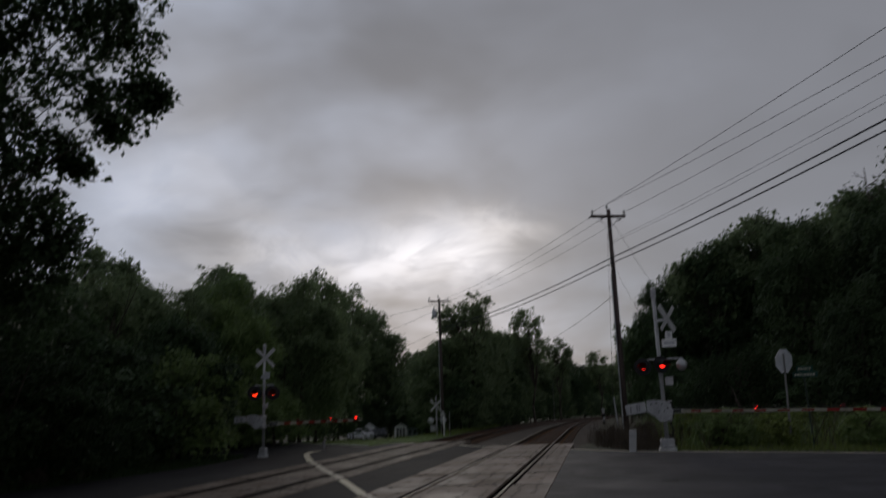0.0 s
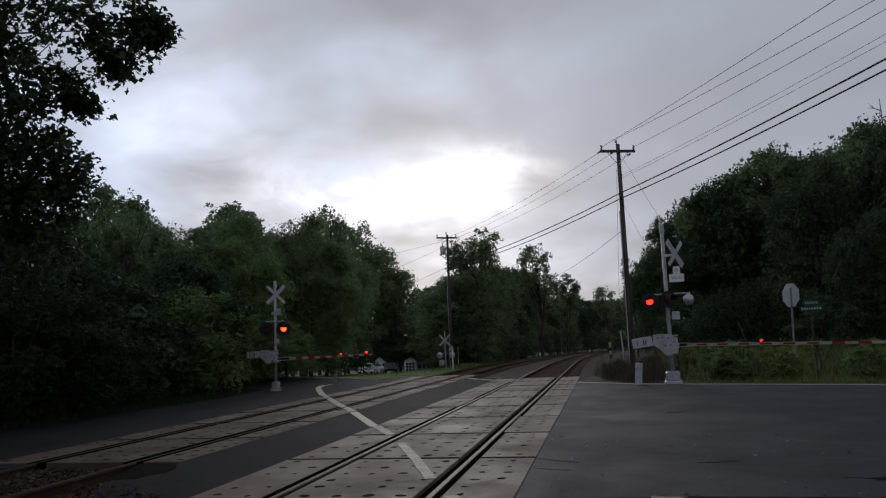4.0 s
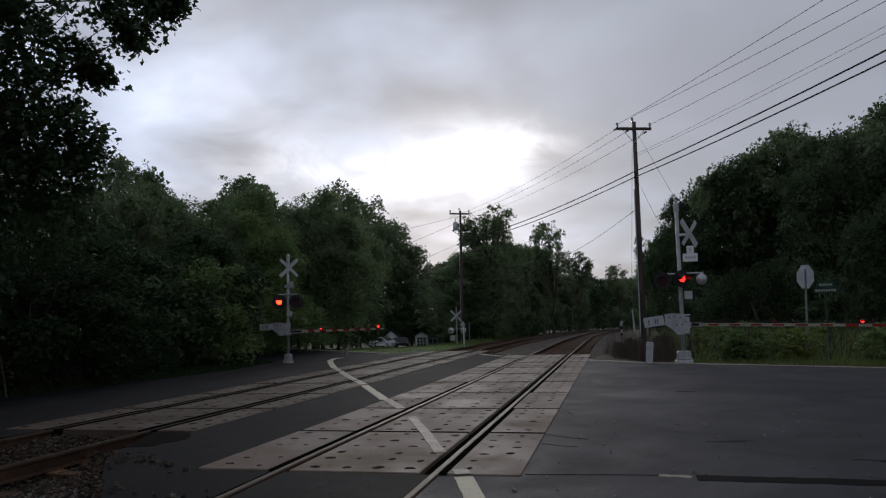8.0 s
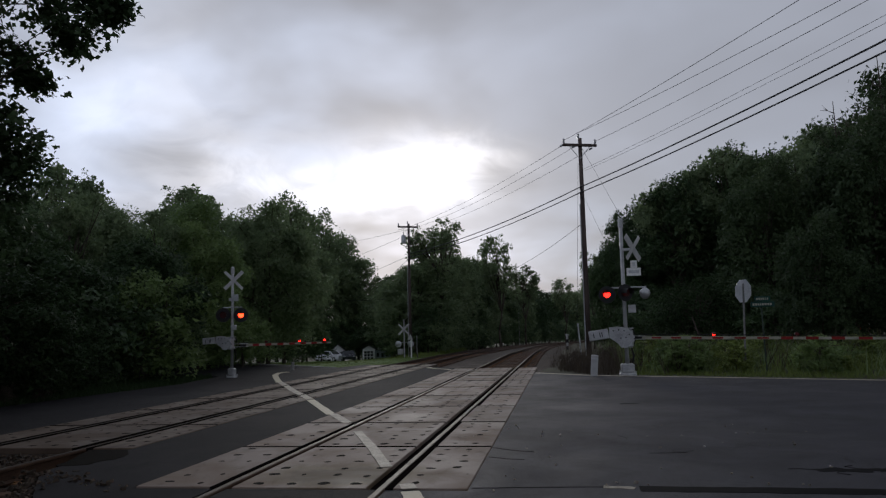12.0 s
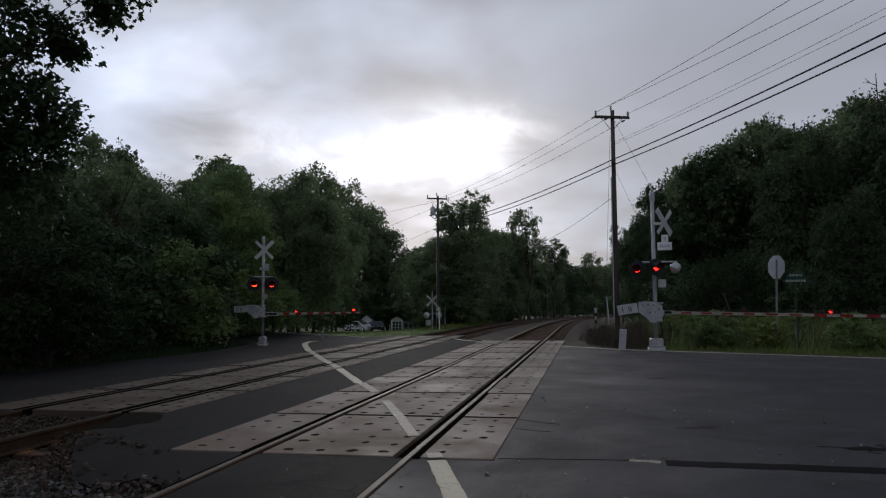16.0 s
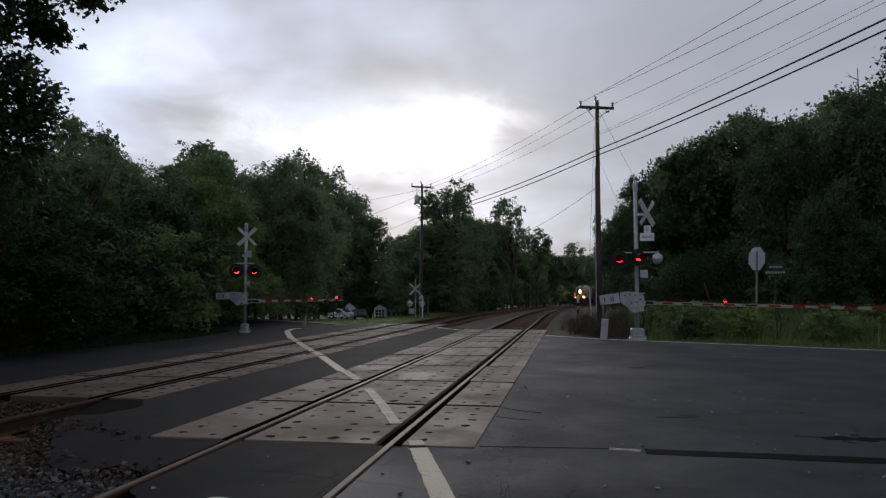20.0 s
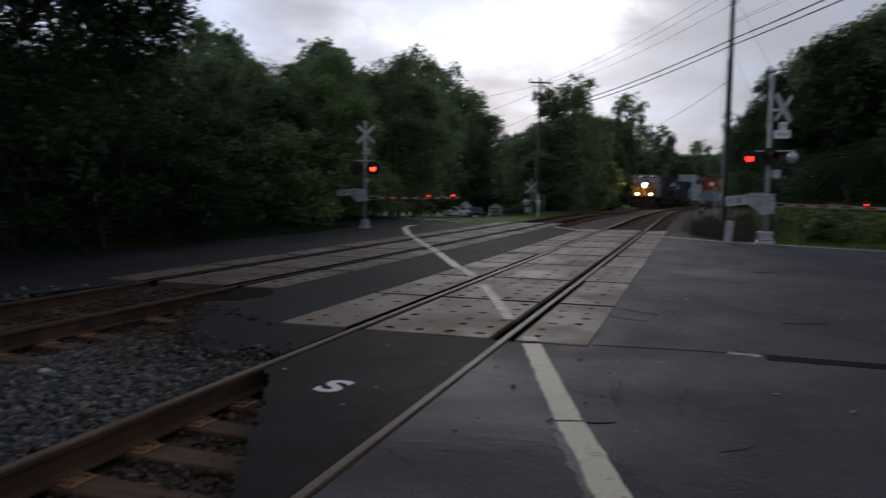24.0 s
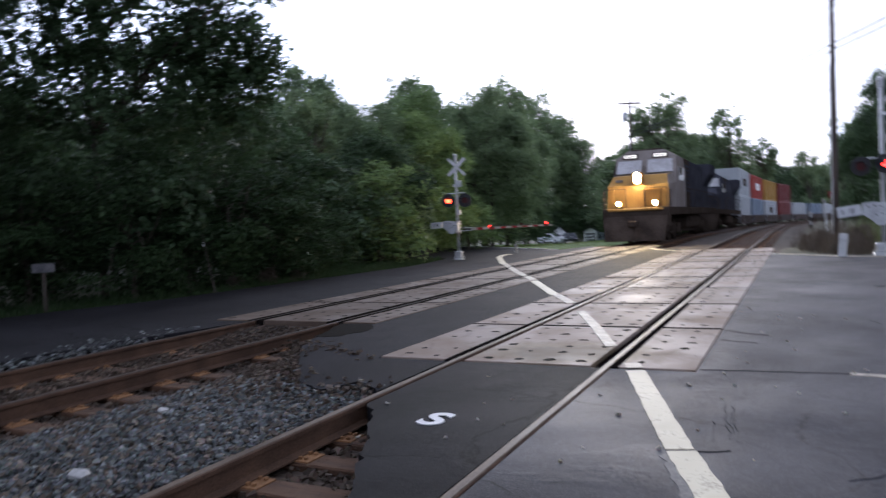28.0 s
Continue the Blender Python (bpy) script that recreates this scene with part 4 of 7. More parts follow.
def limbs(seed, h, r, lobes, lean=0.05):
    """A tapered trunk with limbs that reach into the lobes of the crown."""
    rnd = random.Random(seed)
    g = Geo()
    pts = [Vector((0, 0, -0.6))]
    for i in range(1, 6):
        pts.append(Vector((rnd.uniform(-lean, lean) * h * i / 5, rnd.uniform(-lean, lean) * h * i / 5, h * 0.72 * i / 5)))
    for i in range(5):
        g.tube(pts[i], pts[i + 1], r * (1 - 0.16 * i) * (1.25 if i == 0 else 1), r * (1 - 0.16 * (i + 1)), 7)
    for x, y, z, rx, ry, rz in lobes:
        k = rnd.randrange(2, 5)
        a, c = pts[k], Vector((x, y, z))
        mid = (a + c) / 2 + Vector((rnd.uniform(-0.3, 0.3), rnd.uniform(-0.3, 0.3), 0.25))
        g.tube(a, mid, r * 0.42, r * 0.28, 5, False)
        g.tube(mid, c, r * 0.28, r * 0.10, 5, False)
        for _ in range(3):
            e = c + Vector((rnd.uniform(-1, 1) * rx, rnd.uniform(-1, 1) * ry, rnd.uniform(-0.4, 1) * rz)) * 0.85
            g.tube(c, e, r * 0.10, r * 0.03, 4, False)
    return g


def crown_lobes(seed, h, w, low, count, airy=False):
    """Lobes of a crown of height h and half width w that begins at low; the top breaks up into knobs of uneven height."""
    rnd = random.Random(seed)
    out, tall = [], h - low
    if airy:
        while len(out) < count * 3:
            x, y, z = (rnd.uniform(-1, 1) for _ in range(3))
            if 0.25 < x * x + y * y + z * z < 1:
                k = rnd.uniform(0.15, 0.26)
                out.append((x * w * 0.78, y * w * 0.78, low + tall * (0.54 + 0.44 * z), w * k, w * k, tall * k * 0.42))
        return out
    for i in range(count):
        u = (i + 0.5) / count
        z = low + tall * (0.08 + 0.62 * u)
        reach = w * (0.70 + 0.30 * math.sin(math.pi * u))
        a = i * 2.4 + rnd.uniform(-0.5, 0.5)
        s = rnd.uniform(0.7, 1.2)
        out.append((reach * 0.72 * math.cos(a), reach * 0.72 * math.sin(a), z, w * 0.34 * s, w * 0.34 * s, tall * 0.085 * s))
    for i in range(8):
        a = i * 2.4 + rnd.uniform(-0.4, 0.4)
        d = rnd.uniform(0.12, 0.72) * w
        top = low + tall * (1.0 - 0.42 * (d / w) ** 1.3 - rnd.choice((0.0, 0.03, 0.07, 0.14)))
        s = rnd.uniform(0.75, 1.25)
        rz = tall * 0.062 * s
        out.append((d * math.cos(a), d * math.sin(a), top - rz, w * 0.20 * s, w * 0.20 * s, rz))
    out.append((0, 0, low + tall * 0.38, w * 0.6, w * 0.6, tall * 0.36))
    out.append((rnd.uniform(-0.15, 0.15) * w, rnd.uniform(-0.15, 0.15) * w, low + tall * 0.72, w * 0.36, w * 0.36, tall * 0.12))
    return out


def tree_kind(seed, h, w, low, count, n, size, leaf, per=40, spread=0.7, airy=False):
    lobes = crown_lobes(seed, h, w, low, count, airy)
    v, f = leaf_cloud(seed, lobes, n, size, spread, 0.2, per)
    inner = [(x, y, z, a * 0.6, b * 0.6, c * 0.6) for x, y, z, a, b, c in lobes if z < low + 0.72 * (h - low)]
    v2, f2 = leaf_cloud(seed + 50, inner, n // 7, size * 1.45, spread * 0.8, 0.5, 8, 0.5)
    # loose sprays that stand out of the upper crown
    high = [(x, y, z, a * 1.15, b * 1.15, c * 1.3) for x, y, z, a, b, c in lobes if z > low + 0.4 * (h - low)]
    v3, f3 = leaf_cloud(seed + 90, high, n // 8, size * 0.9, spread * 0.5, 0.0, 14, 0.5)
    return (limbs(seed, h, 0.010 * h + 0.04, lobes).mesh("trunk", BARK, True),
            quads("crown", np.vstack([v, v2, v3]), np.vstack([f, f2 + len(v), f3 + len(v) + len(v2)]), leaf), h)


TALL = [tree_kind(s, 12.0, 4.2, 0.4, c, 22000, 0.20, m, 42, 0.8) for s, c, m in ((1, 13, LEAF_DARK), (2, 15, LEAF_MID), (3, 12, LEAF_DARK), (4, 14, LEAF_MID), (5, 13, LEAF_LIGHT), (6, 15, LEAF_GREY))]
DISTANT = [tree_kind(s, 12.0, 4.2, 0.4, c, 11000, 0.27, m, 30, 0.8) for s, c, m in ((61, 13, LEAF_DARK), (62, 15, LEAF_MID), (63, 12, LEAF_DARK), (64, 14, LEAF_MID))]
AIRY = [tree_kind(s, 12.0, 3.4, 5.0, 10, 5600, 0.22, m, 24, 0.44, True) for s, m in ((21, LEAF_MID), (22, LEAF_MID))]
BUSH = [tree_kind(s, 4.0, 2.1, 0.1, 11, n, size, m, 28, 0.44) for s, n, size, m in ((31, 5200, 0.13, LEAF_MID), (32, 5200, 0.13, LEAF_LIGHT), (33, 9000, 0.09, LEAF_SHADED), (34, 5200, 0.13, LEAF_DARK))]
WEEDS = [tree_kind(s, 4.0, 2.1, 0.1, 8, 1500, 0.26, m, 18, 0.5) for s, m in ((35, GRASS), (36, GRASS), (37, LEAF_LIGHT))]


def plant(kind, name, x, y, h, turn, label, group, wide=1.0, z=None):
    trunk, crown, h0 = kind
    k = h / h0
    z = land(x, y) - 0.13 if z is None else z
    t = thing(name, pose(x, y, z, 0, 0, turn) @ Matrix.Diagonal((k * wide, k * wide, k, 1)), label, name.replace("_", " "), group)
    part("trunk", trunk, None, t)
    part("crown", crown, None, t)
    return t


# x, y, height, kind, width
# the last four stand unseen behind the viewer, added to shade the left edge
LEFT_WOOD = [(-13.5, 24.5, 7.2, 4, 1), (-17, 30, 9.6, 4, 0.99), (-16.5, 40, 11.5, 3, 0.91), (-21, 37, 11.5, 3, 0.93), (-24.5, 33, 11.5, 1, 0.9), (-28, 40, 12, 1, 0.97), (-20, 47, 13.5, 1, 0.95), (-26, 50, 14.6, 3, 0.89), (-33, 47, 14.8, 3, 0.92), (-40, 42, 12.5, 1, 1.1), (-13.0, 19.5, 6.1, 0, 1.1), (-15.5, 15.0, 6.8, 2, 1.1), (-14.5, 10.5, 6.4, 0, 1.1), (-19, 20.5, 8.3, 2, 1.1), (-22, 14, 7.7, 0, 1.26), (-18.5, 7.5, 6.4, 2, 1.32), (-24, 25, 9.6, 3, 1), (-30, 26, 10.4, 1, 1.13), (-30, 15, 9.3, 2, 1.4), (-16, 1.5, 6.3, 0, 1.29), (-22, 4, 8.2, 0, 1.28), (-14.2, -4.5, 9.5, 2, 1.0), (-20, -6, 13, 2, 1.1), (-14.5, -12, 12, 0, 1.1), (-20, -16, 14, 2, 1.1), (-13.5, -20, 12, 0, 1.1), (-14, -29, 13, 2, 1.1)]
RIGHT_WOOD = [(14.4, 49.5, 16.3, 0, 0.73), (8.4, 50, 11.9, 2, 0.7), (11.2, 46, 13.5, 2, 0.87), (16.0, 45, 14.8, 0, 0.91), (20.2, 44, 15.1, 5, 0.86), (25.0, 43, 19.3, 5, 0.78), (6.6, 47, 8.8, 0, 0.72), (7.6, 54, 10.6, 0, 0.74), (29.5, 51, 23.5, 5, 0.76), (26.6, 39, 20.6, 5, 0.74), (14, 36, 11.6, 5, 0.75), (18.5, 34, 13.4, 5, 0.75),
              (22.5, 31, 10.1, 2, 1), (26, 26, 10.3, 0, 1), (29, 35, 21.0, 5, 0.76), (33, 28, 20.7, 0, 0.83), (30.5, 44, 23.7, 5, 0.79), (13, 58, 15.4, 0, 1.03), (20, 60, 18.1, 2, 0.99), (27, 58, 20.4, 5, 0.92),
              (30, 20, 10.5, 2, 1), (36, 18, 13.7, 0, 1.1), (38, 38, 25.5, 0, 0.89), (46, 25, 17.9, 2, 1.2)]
MIDDLE_WOOD = [(-31.2, 105, 21.1, 3, 0.79), (-9.0, 101, 13.1, 1, 0.72), (-11.5, 66, 9.5, 4, 1.36), (-12.4, 74, 11.0, 1, 1.45), (-9.6, 76, 11.3, 1, 0.71), (-10.5, 90, 13.1, 3, 0.92), (-10.6, 103, 14.3, 3, 1.01), (-10.2, 118, 14.5, 1, 1.18), (-10.9, 84, 12.5, 3, 1.00), (-6, 140, 12.4, 1, 1.10), (-3.5, 160, 13.4, 2, 1.29),
               (-16, 90, 13.3, 1, 1.50), (-15, 110, 13.4, 1, 1.42), (-13, 130, 18.2, 3, 1.34), (-10, 155, 15.6, 0, 1.50), (0, 185, 14.2, 0, 1.50), (6, 205, 14.9, 3, 1.50), (13, 225, 19.7, 1, 1.27), (-4, 195, 15.9, 2, 1.50),
               (22, 245, 33.7, 0, 0.96), (5, 235, 16.7, 1, 1.50), (-24.5, 66, 18.0, 1, 0.74), (-30, 72, 12.0, 3, 1.10), (-36, 66, 19.6, 1, 0.98), (-27.5, 103, 16.4, 3, 0.91), (-32, 97, 23.0, 1, 0.73), (-24, 112, 13.3, 1, 1.45), (-21, 105, 13.9, 3, 1.25), (-17.2, 103, 12.1, 1, 1.06), (-37, 94, 15.0, 3, 1.10),
               (-12.5, 98, 14.1, 0, 1.25), (-9.3, 108, 12.8, 1, 0.92), (-7.6, 122, 11.5, 2, 0.95), (-14, 84, 12.2, 3, 1.25), (-12.0, 92, 13.2, 0, 1.25), (-5.5, 133, 11.0, 1, 0.83), (-2.5, 150, 11.6, 2, 0.75), (-17, 96, 13.6, 3, 1.25)]


def build_woods():
    rnd = random.Random(3)
    for wood, group in ((LEFT_WOOD, "trees beside the far track"), (RIGHT_WOOD, "trees behind the grass verge"), (MIDDLE_WOOD, "trees along the line")):
        for x, y, h, k, w in wood:
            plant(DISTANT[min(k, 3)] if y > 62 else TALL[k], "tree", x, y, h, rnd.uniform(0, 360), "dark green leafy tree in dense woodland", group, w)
    for x, y, h, k, w in ((-9.2, 67.6, 13.9, 0, 0.95), (-5.3, 93.1, 15.6, 1, 0.72), (-2.75, 113.3, 13.6, 0, 0.82), (-26.6, 47.5, 14.1, 1, 0.82), (-21.5, 47.5, 11.6, 0, 0.91), (-19.0, 49.5, 12.9, 1, 0.74), (-35.5, 44, 16.7, 0, 0.81), (-14.9, 24.0, 7.4, 1, 0.8), (-15.8, 19, 7.6, 0, 0.8),
                          (10.6, 45.5, 12.7, 0, 0.79), (14.3, 45.0, 14.3, 1, 0.80), (17.6, 42, 13.7, 0, 0.79), (20.2, 43.5, 14.8, 1, 0.8), (27.0, 44, 19.2, 0, 0.7), (3.85, 143, 13.2, 1, 0.8), (5.4, 58.3, 8.9, 0, 0.66), (-10.2, 80, 14.2, 1, 0.8)):
        plant(AIRY[k], "tree", x, y, h, rnd.uniform(0, 360), "tall tree with a thin crown above the wood", "trees along the line", w)
    plant(TALL[5], "tree", 13.6, 27.5, 6.8, 40, "young light green tree before the wood", "trees behind the grass verge", 0.8)
    # undergrowth at the edge of the left wood
    y = -6.0
    while y < 30:
        x = (-11.6 if y < 5 else -11.1 if y < 13 else -12.3 if y < 21 else -11.2 - (y - 16) * 0.55) + rnd.uniform(-0.5, 0.3) - (0.9 if 1.6 < y < 4.6 else 0)
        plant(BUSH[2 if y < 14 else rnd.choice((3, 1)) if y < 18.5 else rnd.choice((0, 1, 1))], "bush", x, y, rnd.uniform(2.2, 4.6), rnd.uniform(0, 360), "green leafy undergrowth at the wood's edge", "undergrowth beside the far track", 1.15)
        y += rnd.uniform(1.3, 2.0)
    spots = [(9.5, 33, 4.2, 2), (12.5, 30.5, 3.4, 3), (15.5, 29, 4.4, 2), (19, 27, 3.5, 2), (22, 24, 3.4, 2), (11, 38, 4.8, 2), (7.6, 40, 4.2, 3), (6.5, 55, 4, 3), (7.0, 62, 4.5, 0), (8.2, 36, 3.2, 3),
             (-8.9, 62, 3.2, 0), (-9.2, 68, 3.6, 0), (-9.0, 84, 4, 3), (-8.6, 96, 4, 0), (-8.2, 112, 4, 3),
             (-14.8, 31, 3.4, 1), (-16.8, 33, 3.8, 1), (-18.6, 35, 4.2, 3), (-20.5, 36.5, 4.4, 3), (-22.5, 39, 4.4, 0), (-13.0, 28.2, 3.0, 1), (-19.5, 40, 4.2, 3), (-23, 60, 4, 3), (-22.3, 63, 4, 3), (-13.4, 64, 3.0, 3), (-12.2, 62, 3.0, 0), (-26.5, 82, 3.2, 3), (-24, 92, 4.4, 3), (-19.5, 92, 3.4, 0), (-28, 90, 4.6, 3), (-16.8, 90, 3.6, 3), (-20.5, 97, 5.5, 0), (-23.5, 99, 6.0, 0), (-27, 98, 6.0, 3), (-18, 95, 5.0, 3), (-32.6, 94, 7.0, 3), (-30.6, 95.5, 7.5, 3), (-34.5, 92, 7.0, 3)]
    spots += [(-13.6, 1.9, 3.4, 2), (-13.9, 3.4, 3.8, 2), (-13.4, 5.0, 3.4, 2)]
    for s in range(62, 250, 5):
        p = along(s, -5.4)
        spots.append((p.x, p.y, 4.0 + 0.01 * s, (3, 0, 3)[s // 5 % 3]))
        if s < 150 and s > 84:
            p = along(s, NEAR + 7.0 + 0.03 * s)
            spots.append((p.x, p.y, 3.8, 3))
    for x, y, h, k in spots:
        plant(BUSH[k], "bush", x, y, h, rnd.uniform(0, 360), "green shrub at the edge of the wood", "shrubs along the line", 1.1)


build_woods()


def polar(az, el, far):
    """A place seen from where the viewer stands: degrees to the right of the line, degrees up, metres away."""
    a = radians(az)
    return (EYE[0] + far * math.sin(a), EYE[1] + far * math.cos(a), EYE[2] + far * math.tan(radians(el)))


def build_near_tree():
    """The tall maple at the wood's edge, whose lower boughs hang out over the road."""
    base = Vector((-12.4, 5.6, -0.15))
    lobes = []
    for az, el, far, r, rz in ((-36.6, 21.8, 16, 0.68, 0.45), (-34.2, 23.2, 16, 0.46, 0.28), (-33.0, 23.0, 16, 0.26, 0.2), (-39.0, 22.8, 16, 0.7, 0.45), (-35.9, 20.7, 16, 0.42, 0.28), (-35.2, 26.2, 16, 0.75, 0.55), (-36.2, 29.6, 16, 0.95, 0.7), (-39.0, 27.0, 16.5, 1.1, 0.8),
                              (-39.7, 18.3, 17, 0.62, 0.36), (-38.3, 17.5, 17, 0.34, 0.2), (-39.6, 13.6, 17.5, 0.68, 0.6), (-38.8, 12.0, 17.5, 0.55, 0.6), (-42.6, 14.6, 18, 1.2, 1.0), (-42.9, 19.0, 17, 0.95, 0.85), (-41.8, 11.0, 18, 0.9, 0.9),
                              (-40.6, 8.0, 18.5, 1.2, 1.2), (-44.5, 24.0, 17, 1.36, 1.12), (-46.0, 19.5, 18, 1.2, 0.8), (-48.6, 16.4, 18, 0.95, 0.6), (-52.4, 13.2, 17.5, 1.0, 0.75), (-45.0, 12.6, 18, 1.15, 0.9), (-49.2, 12.0, 18.5, 1.1, 0.9), (-50.8, 17.0, 17, 0.7, 0.5), (-55.5, 17.5, 17, 1.0, 0.8), (-47.5, 22.8, 17.5, 1.1, 0.7), (-53.5, 25.0, 17, 1.1, 0.8), (-45.2, 27.5, 17, 1.2, 0.8), (-58.0, 11.0, 17.5, 1.2, 1.0), (-50.0, 29.0, 17, 1.76, 1.28), (-52.5, 21.5, 17, 1.2, 0.8), (-57.0, 25.0, 17, 1.76, 1.44), (-58.5, 15.5, 17, 1.8, 1.4),
                              (-47.0, 9.0, 18.5, 1.7, 1.2), (-54.0, 8.0, 18, 1.8, 1.3), (-42.0, 33.0, 17, 1.6, 1.12), (-50.0, 37.0, 17, 1.92, 1.2), (-47.5, 2.5, 18.5, 1.6, 1.3)):
        p = Vector(polar(az, el, far)) - base
        lobes.append((p.x, p.y, p.z, r, r, rz))
    v, f = leaf_cloud(77, lobes, 67000, 0.135, 0.33, 0.36, 24, 0.35, True)
    t = thing("maple_tree", Matrix.Translation(base), "tall dark maple with boughs hanging over the road", "tree", "trees beside the far track")
    part("trunk", limbs(7, 13.5, 0.075, lobes, 0.02), BARK, t, "dark bark trunk and limbs", True)
    part("crown", quads("crown", v, f, LEAF_MAPLE), None, t, "dense dark green leaves")


build_near_tree()


def dead_tree(x, y, h, seed):
    """A bare grey tree that stands out of the wood's top."""
    rnd = random.Random(seed)
    t = thing("dead_tree", pose(x, y, land(x, y) - 0.1), "bare dead tree with thin branches above the wood", "tree", "trees behind the grass verge")
    part("trunk", Geo().tube((0, 0, -0.5), (0.15, 0, h * 0.6), 0.16, 0.09, 8).tube((0.15, 0, h * 0.6), (0.05, 0, h), 0.09, 0.02, 7), BARK, t, "bare grey trunk")
    for i in range(16):
        z = h * (0.5 + 0.48 * i / 16)
        a, r = rnd.uniform(0, 6.28), (h - z) * 0.32 + 0.5
        d = Vector((math.cos(a), math.sin(a), 0))
        p = Vector((0.1, 0, z))
        q = p + d * r * 0.55 + Vector((0, 0, r * 0.25))
        g = Geo().tube(p, q, 0.035, 0.022, 5)
        for _ in range(3):
            e = q + d * r * rnd.uniform(0.2, 0.5) + Vector((rnd.uniform(-0.35, 0.35) * r, rnd.uniform(-0.35, 0.35) * r, rnd.uniform(0.1, 0.6) * r))
            g.tube(q, e, 0.020, 0.008, 4)
        part("branch", g, BARK, t)


for x, y, h, seed in ((22.6, 41.5, 18.0, 1), (24.4, 41.0, 20.5, 2), (20.0, 42.0, 15.4, 3)):
    dead_tree(x, y, h, seed)


# ---- crossing signals and gates ----
RED_ON = glow("red_lens_lit", (1.0, 0.016, 0.010), 5.0)
RED_BRIGHT = glow("red_lens_bright", (1.0, 0.034, 0.009), 7.0)
# look of an unlit lens, worn by added flaps that hide the lit ones
RED_DARK = mat("unlit_lens_flap", (0.045, 0.004, 0.004), (0.075, 0.007, 0.006), 0.4, 8, 60, 0.05, local=True)
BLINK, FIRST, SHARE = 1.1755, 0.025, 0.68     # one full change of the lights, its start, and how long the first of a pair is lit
BLINK_FLAPS = []


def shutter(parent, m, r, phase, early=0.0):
    """An added dark red flap, hinged over an always lit lens, that swings up to imitate flashing; phase 0 or 1 names
    the lamp of the pair.
    """
    s = part("blink_flap", Geo().turned([(r, -0.03), (r * 1.04, -0.03), (r * 1.04, 0.004), (0.0, 0.005)], 16, Matrix.Translation((0, 0, -r)) @ pose(0, 0, 0, 90, 0, 0)), RED_DARK, parent, "added dark red flap that imitates an unlit lens")
    BLINK_FLAPS.append((s, m, phase, early))


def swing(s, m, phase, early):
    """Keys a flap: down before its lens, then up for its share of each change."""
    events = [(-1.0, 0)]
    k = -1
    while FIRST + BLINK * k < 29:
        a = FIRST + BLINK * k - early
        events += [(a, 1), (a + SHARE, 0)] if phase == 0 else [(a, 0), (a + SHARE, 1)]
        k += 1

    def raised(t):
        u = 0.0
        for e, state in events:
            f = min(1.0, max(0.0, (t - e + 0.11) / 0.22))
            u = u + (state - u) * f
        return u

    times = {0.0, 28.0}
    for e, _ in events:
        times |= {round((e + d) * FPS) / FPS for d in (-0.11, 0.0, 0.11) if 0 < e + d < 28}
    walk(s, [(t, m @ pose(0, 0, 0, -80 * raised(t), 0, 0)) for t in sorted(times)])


def blade(length, width, thick):
    return Geo().box(-length / 2, length / 2, -thick / 2, thick / 2, -width / 2, width / 2, 0.004)


def shifted(geo, m):
    geo.v = [tuple(m @ Vector(p)) for p in geo.v]
    return geo


def crossbuck(parent, m, size=1.2, bars=True, widths=(0.185, 0.185)):
    """Two crossed white boards; the worn words on them are plain grey bars."""
    for k, a in enumerate((45, -45)):
        turn = m @ pose(0, -0.015 * k, 0, 0, a, 0)
        w = widths[k]
        b = part("crossbuck_blade", shifted(blade(size, w, 0.012), turn), BOARD, parent, "white crossbuck board")
        if bars and k == 0:
            for u in (-0.30, 0.30):
                part("lettering", shifted(Geo().box(u - 0.14, u + 0.14, -0.0085, -0.0065, -w * 0.12, w * 0.12), turn), GALV, b, "dark bar of worn lettering")


def flasher(parent, m, lens, phase, hood=True):
    """A round red light in a black hooded housing on a round black background; it faces -y of m."""
    f = part("flashing_light", shifted(Geo().turned([(0.0, -0.16), (0.12, -0.16), (0.14, 0.02), (0.14, 0.05)], 18), m @ pose(0, 0, 0, 90, 0, 0)), BLACK, parent, "black housing of a red flashing light")
    part("background_disc", shifted(Geo().turned([(0.13, 0.0), (0.255, 0.0), (0.255, 0.012), (0.13, 0.012)], 24), m @ pose(0, 0, 0, 90, 0, 0)), BLACK, f, "round black background")
    part("lens", shifted(Geo().turned([(0.0, 0.03), (0.105, 0.045), (0.08, 0.065), (0.03, 0.078), (0.0, 0.08)], 18), m @ pose(0, 0, 0, 90, 0, 0)), lens, f, "red lens, flashing")
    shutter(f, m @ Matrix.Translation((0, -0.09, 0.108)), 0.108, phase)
    if hood:
        g = Geo()
        for i in range(10):
            a0, a1 = math.radians(-10 + 20 * i), math.radians(10 + 20 * i)
            g.add([(0.135 * math.cos(a0), -0.05, 0.135 * math.sin(a0)), (0.135 * math.cos(a1), -0.05, 0.135 * math.sin(a1)), (0.135 * math.cos(a1), -0.27, 0.135 * math.sin(a1)), (0.135 * math.cos(a0), -0.27, 0.135 * math.sin(a0)),
                   (0.128 * math.cos(a0), -0.05, 0.128 * math.sin(a0)), (0.128 * math.cos(a1), -0.05, 0.128 * math.sin(a1)), (0.128 * math.cos(a1), -0.27, 0.128 * math.sin(a1)), (0.128 * math.cos(a0), -0.27, 0.128 * math.sin(a0))],
                  [(0, 1, 2, 3), (7, 6, 5, 4), (3, 2, 6, 7)])
        part("hood", shifted(g, m), BLACK, f)


